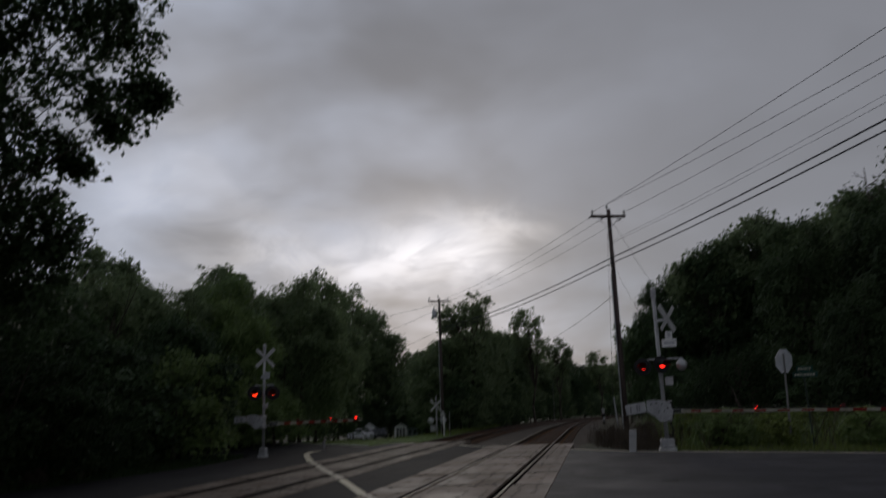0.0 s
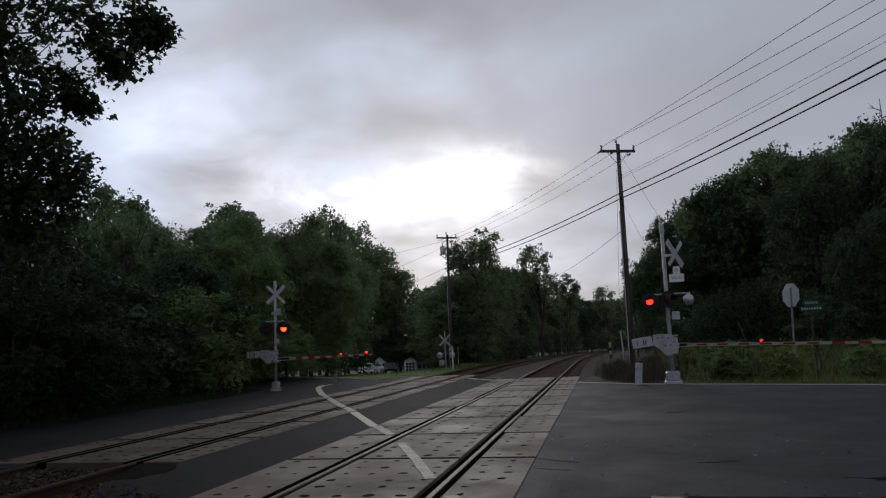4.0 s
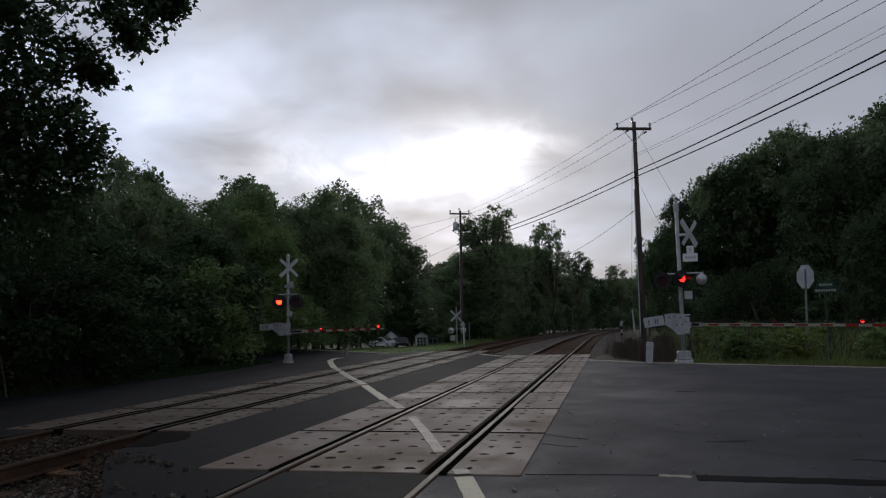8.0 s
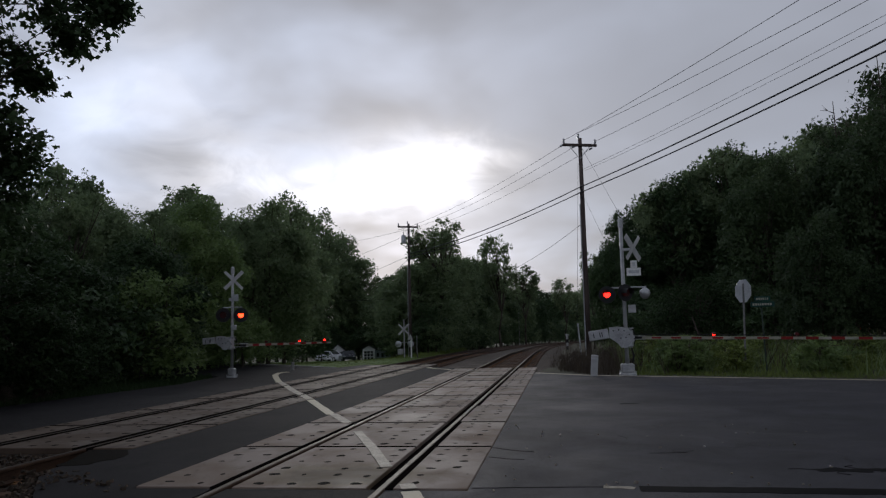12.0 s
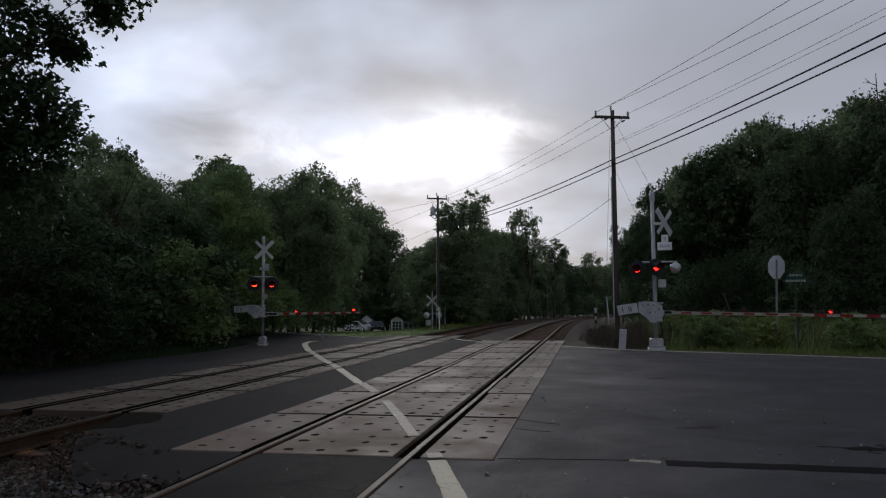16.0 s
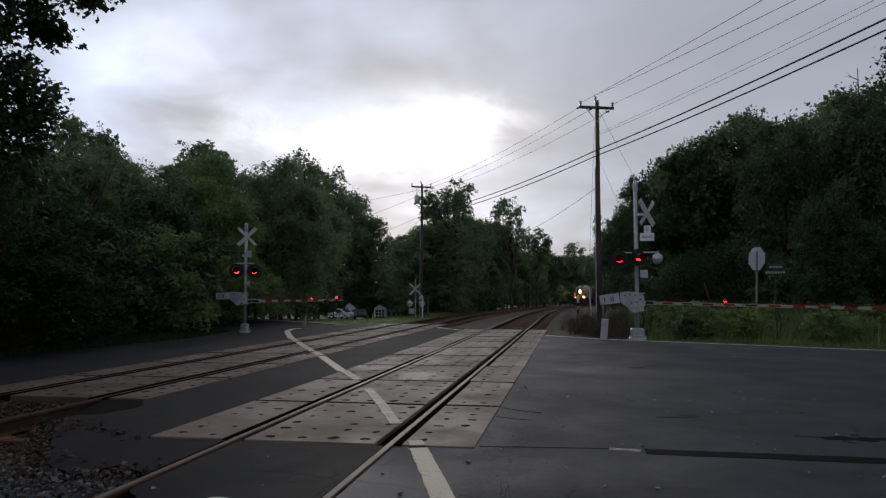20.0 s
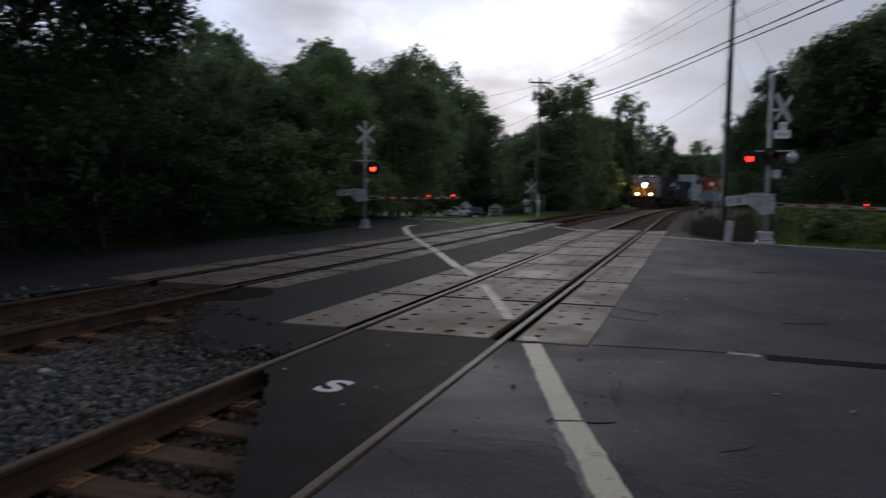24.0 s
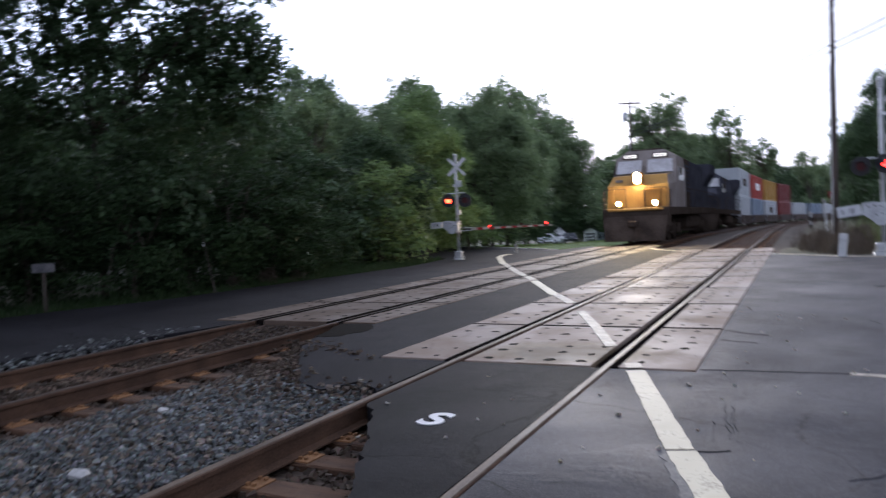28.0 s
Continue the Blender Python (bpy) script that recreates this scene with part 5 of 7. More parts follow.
def gate_arm(parent, start, way, length, rise, lights, lit, size=1.0, face=0):
    """A striped arm with small red lamps on top; lit: the phase in which each flashes, None for the steady one at the tip."""
    way = Vector((way[0], way[1], 0)).normalized()
    turn = Matrix.Translation(start) @ Vector((1, 0, 0)).rotation_difference(way).to_matrix().to_4x4() @ pose(0, 0, 0, 0, -rise, 0)
    arm = part("gate_arm", shifted(Geo().box(-0.28, 0.02, -0.03, 0.03, -0.045 * size, 0.045 * size, 0.01), turn), BLACK, parent, "striped red and white gate arm, lowered")
    for z in (-0.075, 0.055):
        part("arm_bracket", shifted(Geo().box(-0.50, 0.10, -0.042, 0.042, z * size, (z + 0.022) * size, 0.004), turn), SILVER, arm, "grey steel bracket that holds the arm")
    x, k = 0.02, 0
    while x < length:
        e = min(length, x + 0.30)
        t = 1 - 0.35 * x / length
        slim = 0.6 if k % 2 and x < length * 0.42 and length > 6 else 1.0
        if slim < 1:
            part("stripe", shifted(Geo().box(x, e, -0.019, 0.019, -0.058 * t * size, 0.058 * t * size), turn), ARM_WHITE, arm, "white stripe")
        part("stripe", shifted(Geo().box(x, e, -0.022, 0.022, -0.058 * t * size * slim, 0.058 * t * size * slim), turn), (ARM_WHITE, RED_REFLECT)[k % 2], arm, ("white stripe", "red reflective stripe")[k % 2])
        x, k = e, k + 1
    for u, on in zip(lights, lit):
        lamp = part("arm_lamp", shifted(Geo().box(u - 0.036, u + 0.036, -0.026, 0.018, 0.05, 0.145, 0.008), turn), BLACK, arm)
        for back in (0, 180):
            m = turn @ pose(u, 0, 0.10, 0, 0, face + back)
            part("lens", shifted(Geo().turned([(0.0, 0.02), (0.040, 0.02), (0.040, 0.042), (0.026, 0.050), (0.0, 0.052)], 12), m @ pose(0, 0, 0, 90, 0, 0)), RED_ON, lamp, "red lens")
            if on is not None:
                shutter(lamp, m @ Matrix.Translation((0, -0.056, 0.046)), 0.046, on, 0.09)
    g = Geo()
    g.pipe([turn @ Vector((-0.3, 0, 0.10)), turn @ Vector((length * 0.5, 0, 0.075)), turn @ Vector((length - 0.1, 0, 0.05))], 0.008, 5)
    part("lamp_cable", g, BLACK, arm)
    return arm


def mast_base(t, h, r=0.06, w=0.24):
    part("foundation", Geo().box(-w, w, -w, w, -0.35, 0.10, 0.03), SILVER, t, "grey cast base box")
    part("base_cover", Geo().box(-w * 0.8, w * 0.8, -w * 0.8, w * 0.8, 0.10, 0.36, 0.03), SILVER, t)
    for sx in (-1, 1):
        for sy in (-1, 1):
            part("anchor_bolt", Geo().tube((sx * w * 0.88, sy * w * 0.88, 0.1), (sx * w * 0.88, sy * w * 0.88, 0.15), 0.018, 0.018, 6), GALV, t)
    part("mast", Geo().tube((0, 0, 0.3), (0, 0, h), r, r * 0.92, 16), SILVER, t, "silver painted steel mast", True)
    part("mast_cap", Geo().turned([(0.0, 0), (r * 1.25, 0), (r * 1.25, 0.22), (r * 0.8, 0.27), (0.0, 0.28)], 12, pose(0, 0, h - 0.16)), SILVER, t)


def mechanism(t, m=Matrix(), tilt=8):
    """The gate machine on the mast: a ribbed box with a cast arm support, and a counterweight on the other side."""
    def piece(name, g, material, parent=t, label=""):
        return part(name, shifted(g, m), material, parent, label)

    body = piece("gate_machine", Geo().box(-0.17, 0.17, -0.46, -0.10, 0.84, 1.38, 0.05), SILVER, label="grey gate machine box")
    piece("machine_door", Geo().box(-0.13, 0.13, -0.485, -0.462, 0.88, 1.32, 0.008), GALV, body)
    piece("machine_lid", Geo().box(-0.19, 0.19, -0.48, -0.08, 1.382, 1.42, 0.012), SILVER, body)
    for z in (0.87, 1.27):
        piece("clamp", Geo().box(-0.11, 0.11, -0.11, 0.11, z, z + 0.07, 0.01), SILVER)
    disc = Geo()
    prof = ((-0.52, 1.44), (-0.30, 1.46), (-0.10, 1.44), (0.05, 1.36), (0.12, 1.24), (0.20, 1.17), (0.20, 1.05), (0.08, 0.98), (-0.02, 0.84), (-0.18, 0.84), (-0.30, 0.98), (-0.52, 1.14))
    k = len(prof)
    disc.add([(x, y, z) for y in (-0.54, -0.50) for x, z in prof], [tuple(range(k)), tuple(range(2 * k - 1, k - 1, -1))] + [(i, (i + 1) % k, k + (i + 1) % k, k + i) for i in range(k)])
    sup = piece("arm_support", disc, SILVER, label="cast grey arm support with bolt holes")
    for x, z in ((-0.4, 1.34), (-0.25, 1.36), (-0.1, 1.34), (-0.05, 1.14), (0.05, 1.22), (-0.2, 1.12), (0.2, 1.10)):
        piece("bolt_hole", Geo().tube((x, -0.545, z), (x, -0.541, z), 0.022, 0.022, 8), BLACK, sup)
    piece("support_rib", Geo().box(-0.5, 0.02, -0.56, -0.542, 1.24, 1.27), SILVER, sup)
    lean = pose(-0.5, 0, 1.30, 0, -tilt, 0) @ Matrix.Translation((0.5, 0, -1.30))
    w = piece("counterweight", shifted(Geo().box(-1.12, -0.55, -0.58, -0.47, 1.13, 1.42, 0.015), lean), SILVER, label="pale steel counterweight plate")
    for u in (-0.98, -0.80, -0.74):
        piece("slot", shifted(Geo().box(u - 0.012, u + 0.012, -0.585, -0.581, 1.20, 1.34), lean), BLACK, w)
    piece("cable_loop", Geo().pipe([(0.1, -0.1, 0.95), (0.2, -0.05, 0.6), (0.16, 0, 0.4)], 0.022, 6).pipe([(0.12, -0.1, 1.40), (0.22, -0.08, 1.34), (0.26, -0.06, 1.05), (0.2, -0.05, 0.9)], 0.016, 6), BLACK)


def near_gate():
    t = thing("crossing_gate", pose(4.36, 16.25, -0.03), "silver crossing gate with a lowered red and white arm", "crossing gate", "crossing signals")
    mast_base(t, 4.62)
    mechanism(t)
    crossbuck(t, pose(0.31, -0.14, 3.80, 0, 0, 50), 1.0, True, (0.21, 0.13))
    part("sign_bracket", Geo().box(0.0, 0.26, -0.12, -0.06, 3.72, 3.80, 0.01), GALV, t)
    part("count_sign", Geo().box(0.10, 0.52, -0.13, -0.115, 2.96, 3.20, 0.01).box(0.22, 0.42, -0.13, -0.115, 3.20, 3.42, 0.01), WHITE, t, "white inverted T-shaped track count sign")
    part("count_lettering", Geo().box(0.16, 0.46, -0.134, -0.131, 3.04, 3.13).box(0.28, 0.36, -0.134, -0.131, 3.25, 3.37), GALV, t, "grey bars of worn lettering")
    part("light_crossarm", Geo().tube((-0.62, -0.05, 2.62), (0.66, -0.05, 2.62), 0.024, 0.024, 8).tube((-0.50, -0.05, 2.62), (-0.50, -0.05, 2.5), 0.02, 0.02, 6).tube((0.60, -0.05, 2.62), (0.60, -0.05, 2.48), 0.02, 0.02, 6), SILVER, t)
    flasher(t, pose(-0.50, -0.10, 2.42, 0, 0, -8), RED_ON, 0)
    flasher(t, pose(0.02, -0.20, 2.46, 0, 0, 30), RED_ON, 1)
    part("bell", Geo().turned([(0.0, -0.14), (0.07, -0.13), (0.13, -0.06), (0.155, 0.03), (0.14, 0.12), (0.05, 0.19), (0.0, 0.2)], 20, pose(0.60, -0.12, 2.40)), GALV, t, "grey domed crossing bell", True)
    part("junction_box", Geo().box(0.10, 0.32, -0.12, -0.02, 1.86, 2.10, 0.012), SILVER, t)
    gate_arm(t, (0.42, -0.32, 1.12), (0.83, -0.55), 8.6, -0.9, (2.15, 4.3, 8.3), (0, 1, None), 0.74, 24)


def far_gate():
    t = thing("crossing_gate", pose(-9.07, 18.4, -0.05), "silver railway crossing gate with a lit flasher and lowered arm", "crossing gate", "crossing signals")
    mast_base(t, 3.85, 0.05, 0.15)
    mechanism(t, pose(0, 0, 0.36) @ Matrix.Diagonal((0.8, 0.8, 0.78, 1)), 3)
    crossbuck(t, pose(0.10, -0.14, 3.46, 0, 0, 22), 0.88, False, (0.10, 0.13))
    part("count_sign", Geo().box(0.02, 0.26, -0.10, -0.085, 2.72, 2.96, 0.01).box(-0.10, 0.02, -0.10, -0.085, 2.74, 2.84, 0.01), GALV, t, "grey track count sign seen edge on")
    part("light_crossarm", Geo().tube((-0.34, -0.05, 2.50), (0.38, -0.05, 2.50), 0.022, 0.022, 8), SILVER, t)
    flasher(t, pose(-0.30, -0.10, 2.24, 0, 0, 22), RED_BRIGHT, 1)
    flasher(t, pose(0.30, 0.05, 2.23, 0, 0, 22), RED_BRIGHT, 0)
    part("junction_box", Geo().box(0.0, 0.18, -0.12, -0.03, 1.70, 1.88, 0.012), SILVER, t)
    gate_arm(t, (0.45, 0.1, 1.16), (0.42, 0.91), 4.45, 0.0, (0.97, 2.67, 4.1), (1, 0, None), 0.8, -42)


def distant_signal():
    t = thing("crossbuck_sign", pose(-8.9, 47.4, -0.55), "small white crossbuck on a grey post beside the far track", "railway sign", "crossing signals")
    part("post", Geo().tube((0, 0, 0), (0, 0, 3.0), 0.05, 0.045, 10), SILVER, t)
    crossbuck(t, pose(0, -0.1, 2.28, 0, 0, 12), 1.1, False, (0.12, 0.14))
    part("crossarm", Geo().tube((-0.5, -0.05, 1.32), (0.6, -0.05, 1.32), 0.025, 0.025, 6), SILVER, t)
    for u in (-0.42, 0.5):
        part("light_back", Geo().turned([(0.0, -0.05), (0.2, -0.05), (0.24, 0.02), (0.0, 0.12)], 16, pose(u, -0.1, 1.2, 90, 0, 0)), GALV, t, "round grey light seen from behind")
    part("triangle_sign", Geo().add([(0.26, -0.12, 1.50), (0.72, -0.12, 1.50), (0.49, -0.12, 1.92), (0.26, -0.10, 1.50), (0.72, -0.10, 1.50), (0.49, -0.10, 1.92)], [(0, 1, 2), (5, 4, 3), (0, 3, 4, 1), (1, 4, 5, 2), (2, 5, 3, 0)]), BOARD, t)
    part("relay_case", Geo().box(-0.45, -0.10, -0.3, 0.1, 0.45, 0.85, 0.02), SILVER, t)
    part("sign_post", Geo().tube((0.95, 0, 0), (0.95, 0, 1.8), 0.03, 0.03, 6), GALV, t)


near_gate()
far_gate()
distant_signal()


# ---- signs and posts ----
def build_signs():
    t = thing("stop_sign", pose(8.00, 17.54, -0.05, 0, 2.0, 0), "octagonal stop sign seen from its bare grey back", "road sign")
    part("post", Geo().box(-0.026, 0.026, -0.02, 0.02, -0.3, 2.72, 0.006), mat("dull_post_steel", (0.13, 0.13, 0.125), (0.22, 0.22, 0.21), 0.7, 3, 40, 0.1, local=True), t)
    octo = [(0.38 * math.cos(math.radians(22.5 + 45 * i)), 0.38 * math.sin(math.radians(22.5 + 45 * i))) for i in range(8)]
    g = Geo().add([(x * 0.47, y0 - x * 0.86, 2.49 + z) for y0 in (0.024, 0.030) for x, z in octo], [tuple(range(8)), tuple(range(15, 7, -1))] + [(i, (i + 1) % 8, 8 + (i + 1) % 8, 8 + i) for i in range(8)])
    part("sign_plate", g, GALV, t, "bare grey metal back of the plate")
    t = thing("street_name_sign", pose(8.34, 16.45, -0.05), "two green street name blades on a thin dark post", "road sign")
    part("post", Geo().tube((0, 0, -0.3), (-0.04, 0, 2.20), 0.025, 0.025, 8), mat("green_post", (0.02, 0.035, 0.025), (0.045, 0.06, 0.045), 0.6, 4, 40, 0.1, local=True), t)
    green = mat("green_sheeting", (0.005, 0.034, 0.026), (0.010, 0.052, 0.038), 0.5, 4, 40, 0.05, local=True)
    for z, w, a in ((2.19, 0.46, 4), (2.03, 0.66, -3)):
        b = part("name_blade", shifted(Geo().box(-w / 2, w / 2, -0.008, 0.008, -0.075, 0.075, 0.004), pose(0.0, -0.02, z, 0, 0, a)), green, t, "green street name blade")
        bars = Geo()
        x = -w / 2 + 0.05
        rnd = random.Random(int(z * 100))
        while x < w / 2 - 0.08:
            e = x + rnd.uniform(0.03, 0.06)
            bars.box(x, e, -0.011, -0.0085, -0.032, 0.032)
            x = e + 0.02
        part("lettering", shifted(bars, pose(0.0, -0.02, z, 0, 0, a)), ARM_WHITE, b, "white bars of lettering")
    t = thing("marker_post", pose(3.36, 16.15, -0.02, 2, 5, 0), "white square post beside the road edge", "bollard")
    part("post", Geo().box(-0.10, 0.10, -0.06, 0.06, -0.2, 0.63, 0.015), BOARD, t, "weathered white post")
    part("band", Geo().box(-0.1015, 0.1015, -0.0615, 0.0615, 0.50, 0.54), GALV, t)
    t = thing("track_marker", pose(3.05, 53.5, -0.25), "small black and white banded post beside the track", "railway sign")
    for i in range(4):
        part("band", Geo().box(-0.09, 0.09, -0.05, 0.05, 0.1 + 0.27 * i, 0.1 + 0.27 * (i + 1) - 0.004, 0.006), (BLACK, BOARD)[i % 2], t)
    part("head", Geo().box(-0.12, 0.12, -0.06, 0.06, 1.18, 1.30, 0.02), BOARD, t)
    t = thing("white_post", pose(-8.0, 45.5, -0.45), "thin white post beside the far track", "marker post")
    part("post", Geo().tube((0, 0, -0.3), (0, 0, 1.35), 0.05, 0.05, 10), WHITE, t)
    part("cap", Geo().turned([(0.055, 0), (0.055, 0.05), (0.0, 0.08)], 10, pose(0, 0, 1.34)), WHITE, t)
    t = thing("pale_pole", pose(-4.3, 122.6, grade(122.6) - 0.15), "tall thin pale pole beside the far track", "pole")
    part("shaft", Geo().tube((0, 0, -0.3), (0.05, 0, 7.5), 0.10, 0.07, 10), KERB_STONE, t, "pale weathered shaft")
    part("cap", Geo().turned([(0.08, 0), (0.07, 0.05), (0.0, 0.08)], 10, pose(0.05, 0, 7.5)), GALV, t)
    t = thing("wooden_stake", pose(-9.85, 6.5, -0.1, 0, -13, 0), "thin leaning wooden stake among the undergrowth", "stake")
    part("stake", Geo().tube((0, 0, -0.1), (0, 0, 1.55), 0.014, 0.01, 7), POLE_WOOD, t)
    part("tag", Geo().box(-0.02, 0.02, -0.022, -0.018, 1.2, 1.3), WHITE, t)
    t = thing("leaning_stake", pose(-7.6, 46, -0.45, 0, -14, 0), "thin leaning pole at the foot of the trees", "stake", "leaning stakes")
    part("stake", Geo().tube((0, 0, -0.2), (0, 0, 1.7), 0.035, 0.03, 7), POLE_WOOD, t)
    t = thing("leaning_stake", pose(8.6, 26.5, -0.1, 0, -16, 0), "thin leaning pole in the tall grass", "stake", "leaning stakes")
    part("stake", Geo().tube((0, 0, -0.2), (0, 0, 2.0), 0.03, 0.025, 7), POLE_WOOD, t)
    t = thing("sign_board", pose(-10.95, 3.0, -0.1, 0, 0, 50), "small pale board on a post among the trees", "sign")
    part("post", Geo().box(-0.03, 0.03, 0.0, 0.04, -0.2, 1.0), BARK, t)
    # the board's dull dark colour stands in for shade under the canopy
    part("board", Geo().box(-0.20, 0.20, -0.02, 0.0, 0.84, 1.02, 0.005), PAINT_GHOST, t)
    for x, y, h in ((-8.62, 23.26, 0.32),):
        t = thing("marker_post", pose(x, y, -0.05), "short grey post at the road's end", "bollard")
        part("post", Geo().tube((0, 0, -0.2), (0, 0, h), 0.07, 0.065, 12), KERB_STONE, t)
        part("cap", Geo().turned([(0.075, 0), (0.07, 0.04), (0.0, 0.06)], 12, pose(0, 0, h)), KERB_STONE, t)


build_signs()

# ---- utility poles and wires ----
PORCELAIN = mat("porcelain", (0.30, 0.30, 0.31), (0.45, 0.45, 0.46), 0.3, 5, 30, 0.0, local=True)


def utility_pole(x, y, z, h, arm_turn, label, can=False, arm_z=0.35):
    t = thing("utility_pole", pose(x, y, z), label, "utility pole", "utility poles")
    part("pole", Geo().tube((0, 0, -0.6), (0.03, 0, h), 0.135, 0.085, 14), POLE_WOOD, t, "weathered wooden pole", True)
    m = pose(0, -0.13, h - arm_z, 0, 0, arm_turn)
    arm = part("crossarm", shifted(Geo().box(-0.82, 0.82, -0.05, 0.05, -0.06, 0.06, 0.01), m), POLE_WOOD, t, "wooden crossarm")
    for u in (-0.76, 0.76, 0.0):
        p = Geo().turned([(0.0, 0), (0.03, 0), (0.06, 0.10), (0.035, 0.12), (0.06, 0.17), (0.03, 0.22), (0.0, 0.24)], 10, m @ pose(u, 0.13 if u == 0 else 0, 0.06 if u else arm_z))
        part("insulator", p, PORCELAIN, arm, "grey porcelain insulator")
    for s in (-1, 1):
        part("brace", Geo().tube(m @ Vector((s * 0.5, 0.02, -0.04)), (0, -0.12, h - arm_z - 0.65), 0.014, 0.014, 5), GALV, arm)
    for u in (0.755, 0.725):
        part("cable_clamp", Geo().box(-0.05, 0.05, -0.22, -0.10, h * u, h * u + 0.1, 0.01), BLACK, t)
    part("riser_pipe", Geo().tube((-0.13, -0.1, 0.2), (-0.10, -0.1, h * 0.7), 0.025, 0.025, 6), GALV, t)
    if can:
        part("transformer", Geo().turned([(0.0, 0), (0.17, 0), (0.19, 0.05), (0.19, 0.58), (0.14, 0.67), (0.0, 0.7)], 16, pose(-0.38, -0.05, h - 1.55)), GALV, t, "grey transformer can", True)
        part("bushing", Geo().tube((-0.38, -0.05, h - 0.85), (-0.38, -0.05, h - 0.6), 0.04, 0.03, 8), PORCELAIN, t)
    return t


TRACKSIDE_POLE = utility_pole(3.68, 27.4, -0.15, 10.30, 19, "tall wooden utility pole with one crossarm at the trackside")
utility_pole(-9.02, 50.3, -0.78, 10.8, 24, "wooden utility pole with a grey transformer can", True, 0.25)
utility_pole(18.9, -15.0, -0.1, 10.4, -18, "wooden utility pole at the roadside")
utility_pole(-7.9, 183, -1.6, 10.0, 10, "far wooden utility pole beside the line")


def wire(a, b, sag, r, label, group="overhead wires", n=18):
    a, b = Vector(a), Vector(b)
    g = Geo()
    pts = []
    for i in range(n + 1):
        u = i / n
        p = a.lerp(b, u)
        p.z -= sag * 4 * u * (1 - u)
        pts.append(p)
    g.pipe(pts, r, 5)
    o = part("overhead_wire", g, WIRE)
    tagged(o, label, "wire", group, "structure")


def build_wires():
    P, Q, F = Vector((3.68, 27.4, 0)), Vector((18.9, -15.0, 0)), Vector((-9.02, 50.3, 0))
    ends = []
    for u, z, e, v, low in ((-0.76, 10.0, 8.9, -0.80, 9.8), (0.0, 10.42, 7.85, -0.22, 9.75), (0.76, 10.0, 8.65, 0.60, 9.68)):
        o = Vector((0.95 * u, 0.33 * u - 0.1 * abs(u), 0))
        q = Vector((0.95 * v, 0.33 * v - 0.1, 0))
        ends.append(shifted(Geo().turned([(0.0, 0), (0.02, 0), (0.05, 0.06), (0.02, 0.08), (0.05, 0.14), (0.02, 0.16), (0.05, 0.22), (0.0, 0.26)], 8), Matrix.Translation(Vector((0.95 * v, 0.33 * v - 0.1, low + 0.15))) @ Vector((0, 0, 1)).rotation_difference((F - P).normalized()).to_matrix().to_4x4()))
        wire(P + o + Vector((0, 0, z)), Q + o + Vector((0, 0, e)), 0.45, 0.009, "thin bare power wire")
        wire(P + q + Vector((0, 0, low)), F + q + Vector((0, 0, low - 0.3)), 0.4, 0.008, "thin bare power wire")
    for g in ends:
        part("strain_insulator", g, PORCELAIN, TRACKSIDE_POLE, "grey porcelain insulator")
    wire(P + Vector((0, -0.2, 8.6)), Q + Vector((0, 0, 8.5)), 0.5, 0.006, "thin service wire")
    wire(P + Vector((0, -0.2, 8.5)), Q + Vector((0, 0, 8.2)), 0.5, 0.006, "thin service wire")
    for z, r in ((7.85, 0.026), (7.60, 0.024)):
        wire(P + Vector((0, -0.2, z)), Q + Vector((0, 0, z + 0.53)), 0.55, r, "thick black communication cable")
        wire(P + Vector((0, -0.2, z)), F + Vector((0, 0, z - 0.2)), 0.35, r, "thick black communication cable")
    # guy wires and service drops
    wire(P + Vector((0, 0, 9.9)), (8.4, 26.8, 0.0), 0.0, 0.006, "steel guy wire of the pole", n=2)
    wire(P + Vector((0, 0, 7.6)), (6.8, 27.0, 0.0), 0.0, 0.005, "steel guy wire of the pole", n=2)
    wire(P + Vector((-0.1, 0, 9.0)), P + Vector((-0.55, -0.2, 0.0)), 0.0, 0.007, "steel ground wire of the pole", n=2)
    wire(P + Vector((0, 0, 6.2)), (-9, 95, 9.5), 1.2, 0.012, "service wire along the line")
    for dz, e in ((9.2, (-20, 46, 5.0)), (7.5, (-22, 52, 3.6)), (7.3, (-17, 58, 3.2)), (9.6, (-30, 60, 8.5))):
        wire(F + Vector((0, 0, dz)), e, 0.3, 0.010, "service wire to the houses")
    wire((-14.8, 52, 4.2), (-11.2, 53, 4.3), 0.05, 0.015, "service wire to the houses", n=4)
    g = thing("guy_guard", pose(3.35, 26.8, -0.1, 0, -4, 0), "slim pale guard pipe on the ground wire", "guard")
    part("pipe", Geo().tube((0, 0, 0), (0, 0, 1.7), 0.03, 0.03, 8), GALV, g)
    part("cap", Geo().turned([(0.034, 0), (0.034, 0.05), (0.0, 0.06)], 8, pose(0, 0, 1.7)), GALV, g)


build_wires()


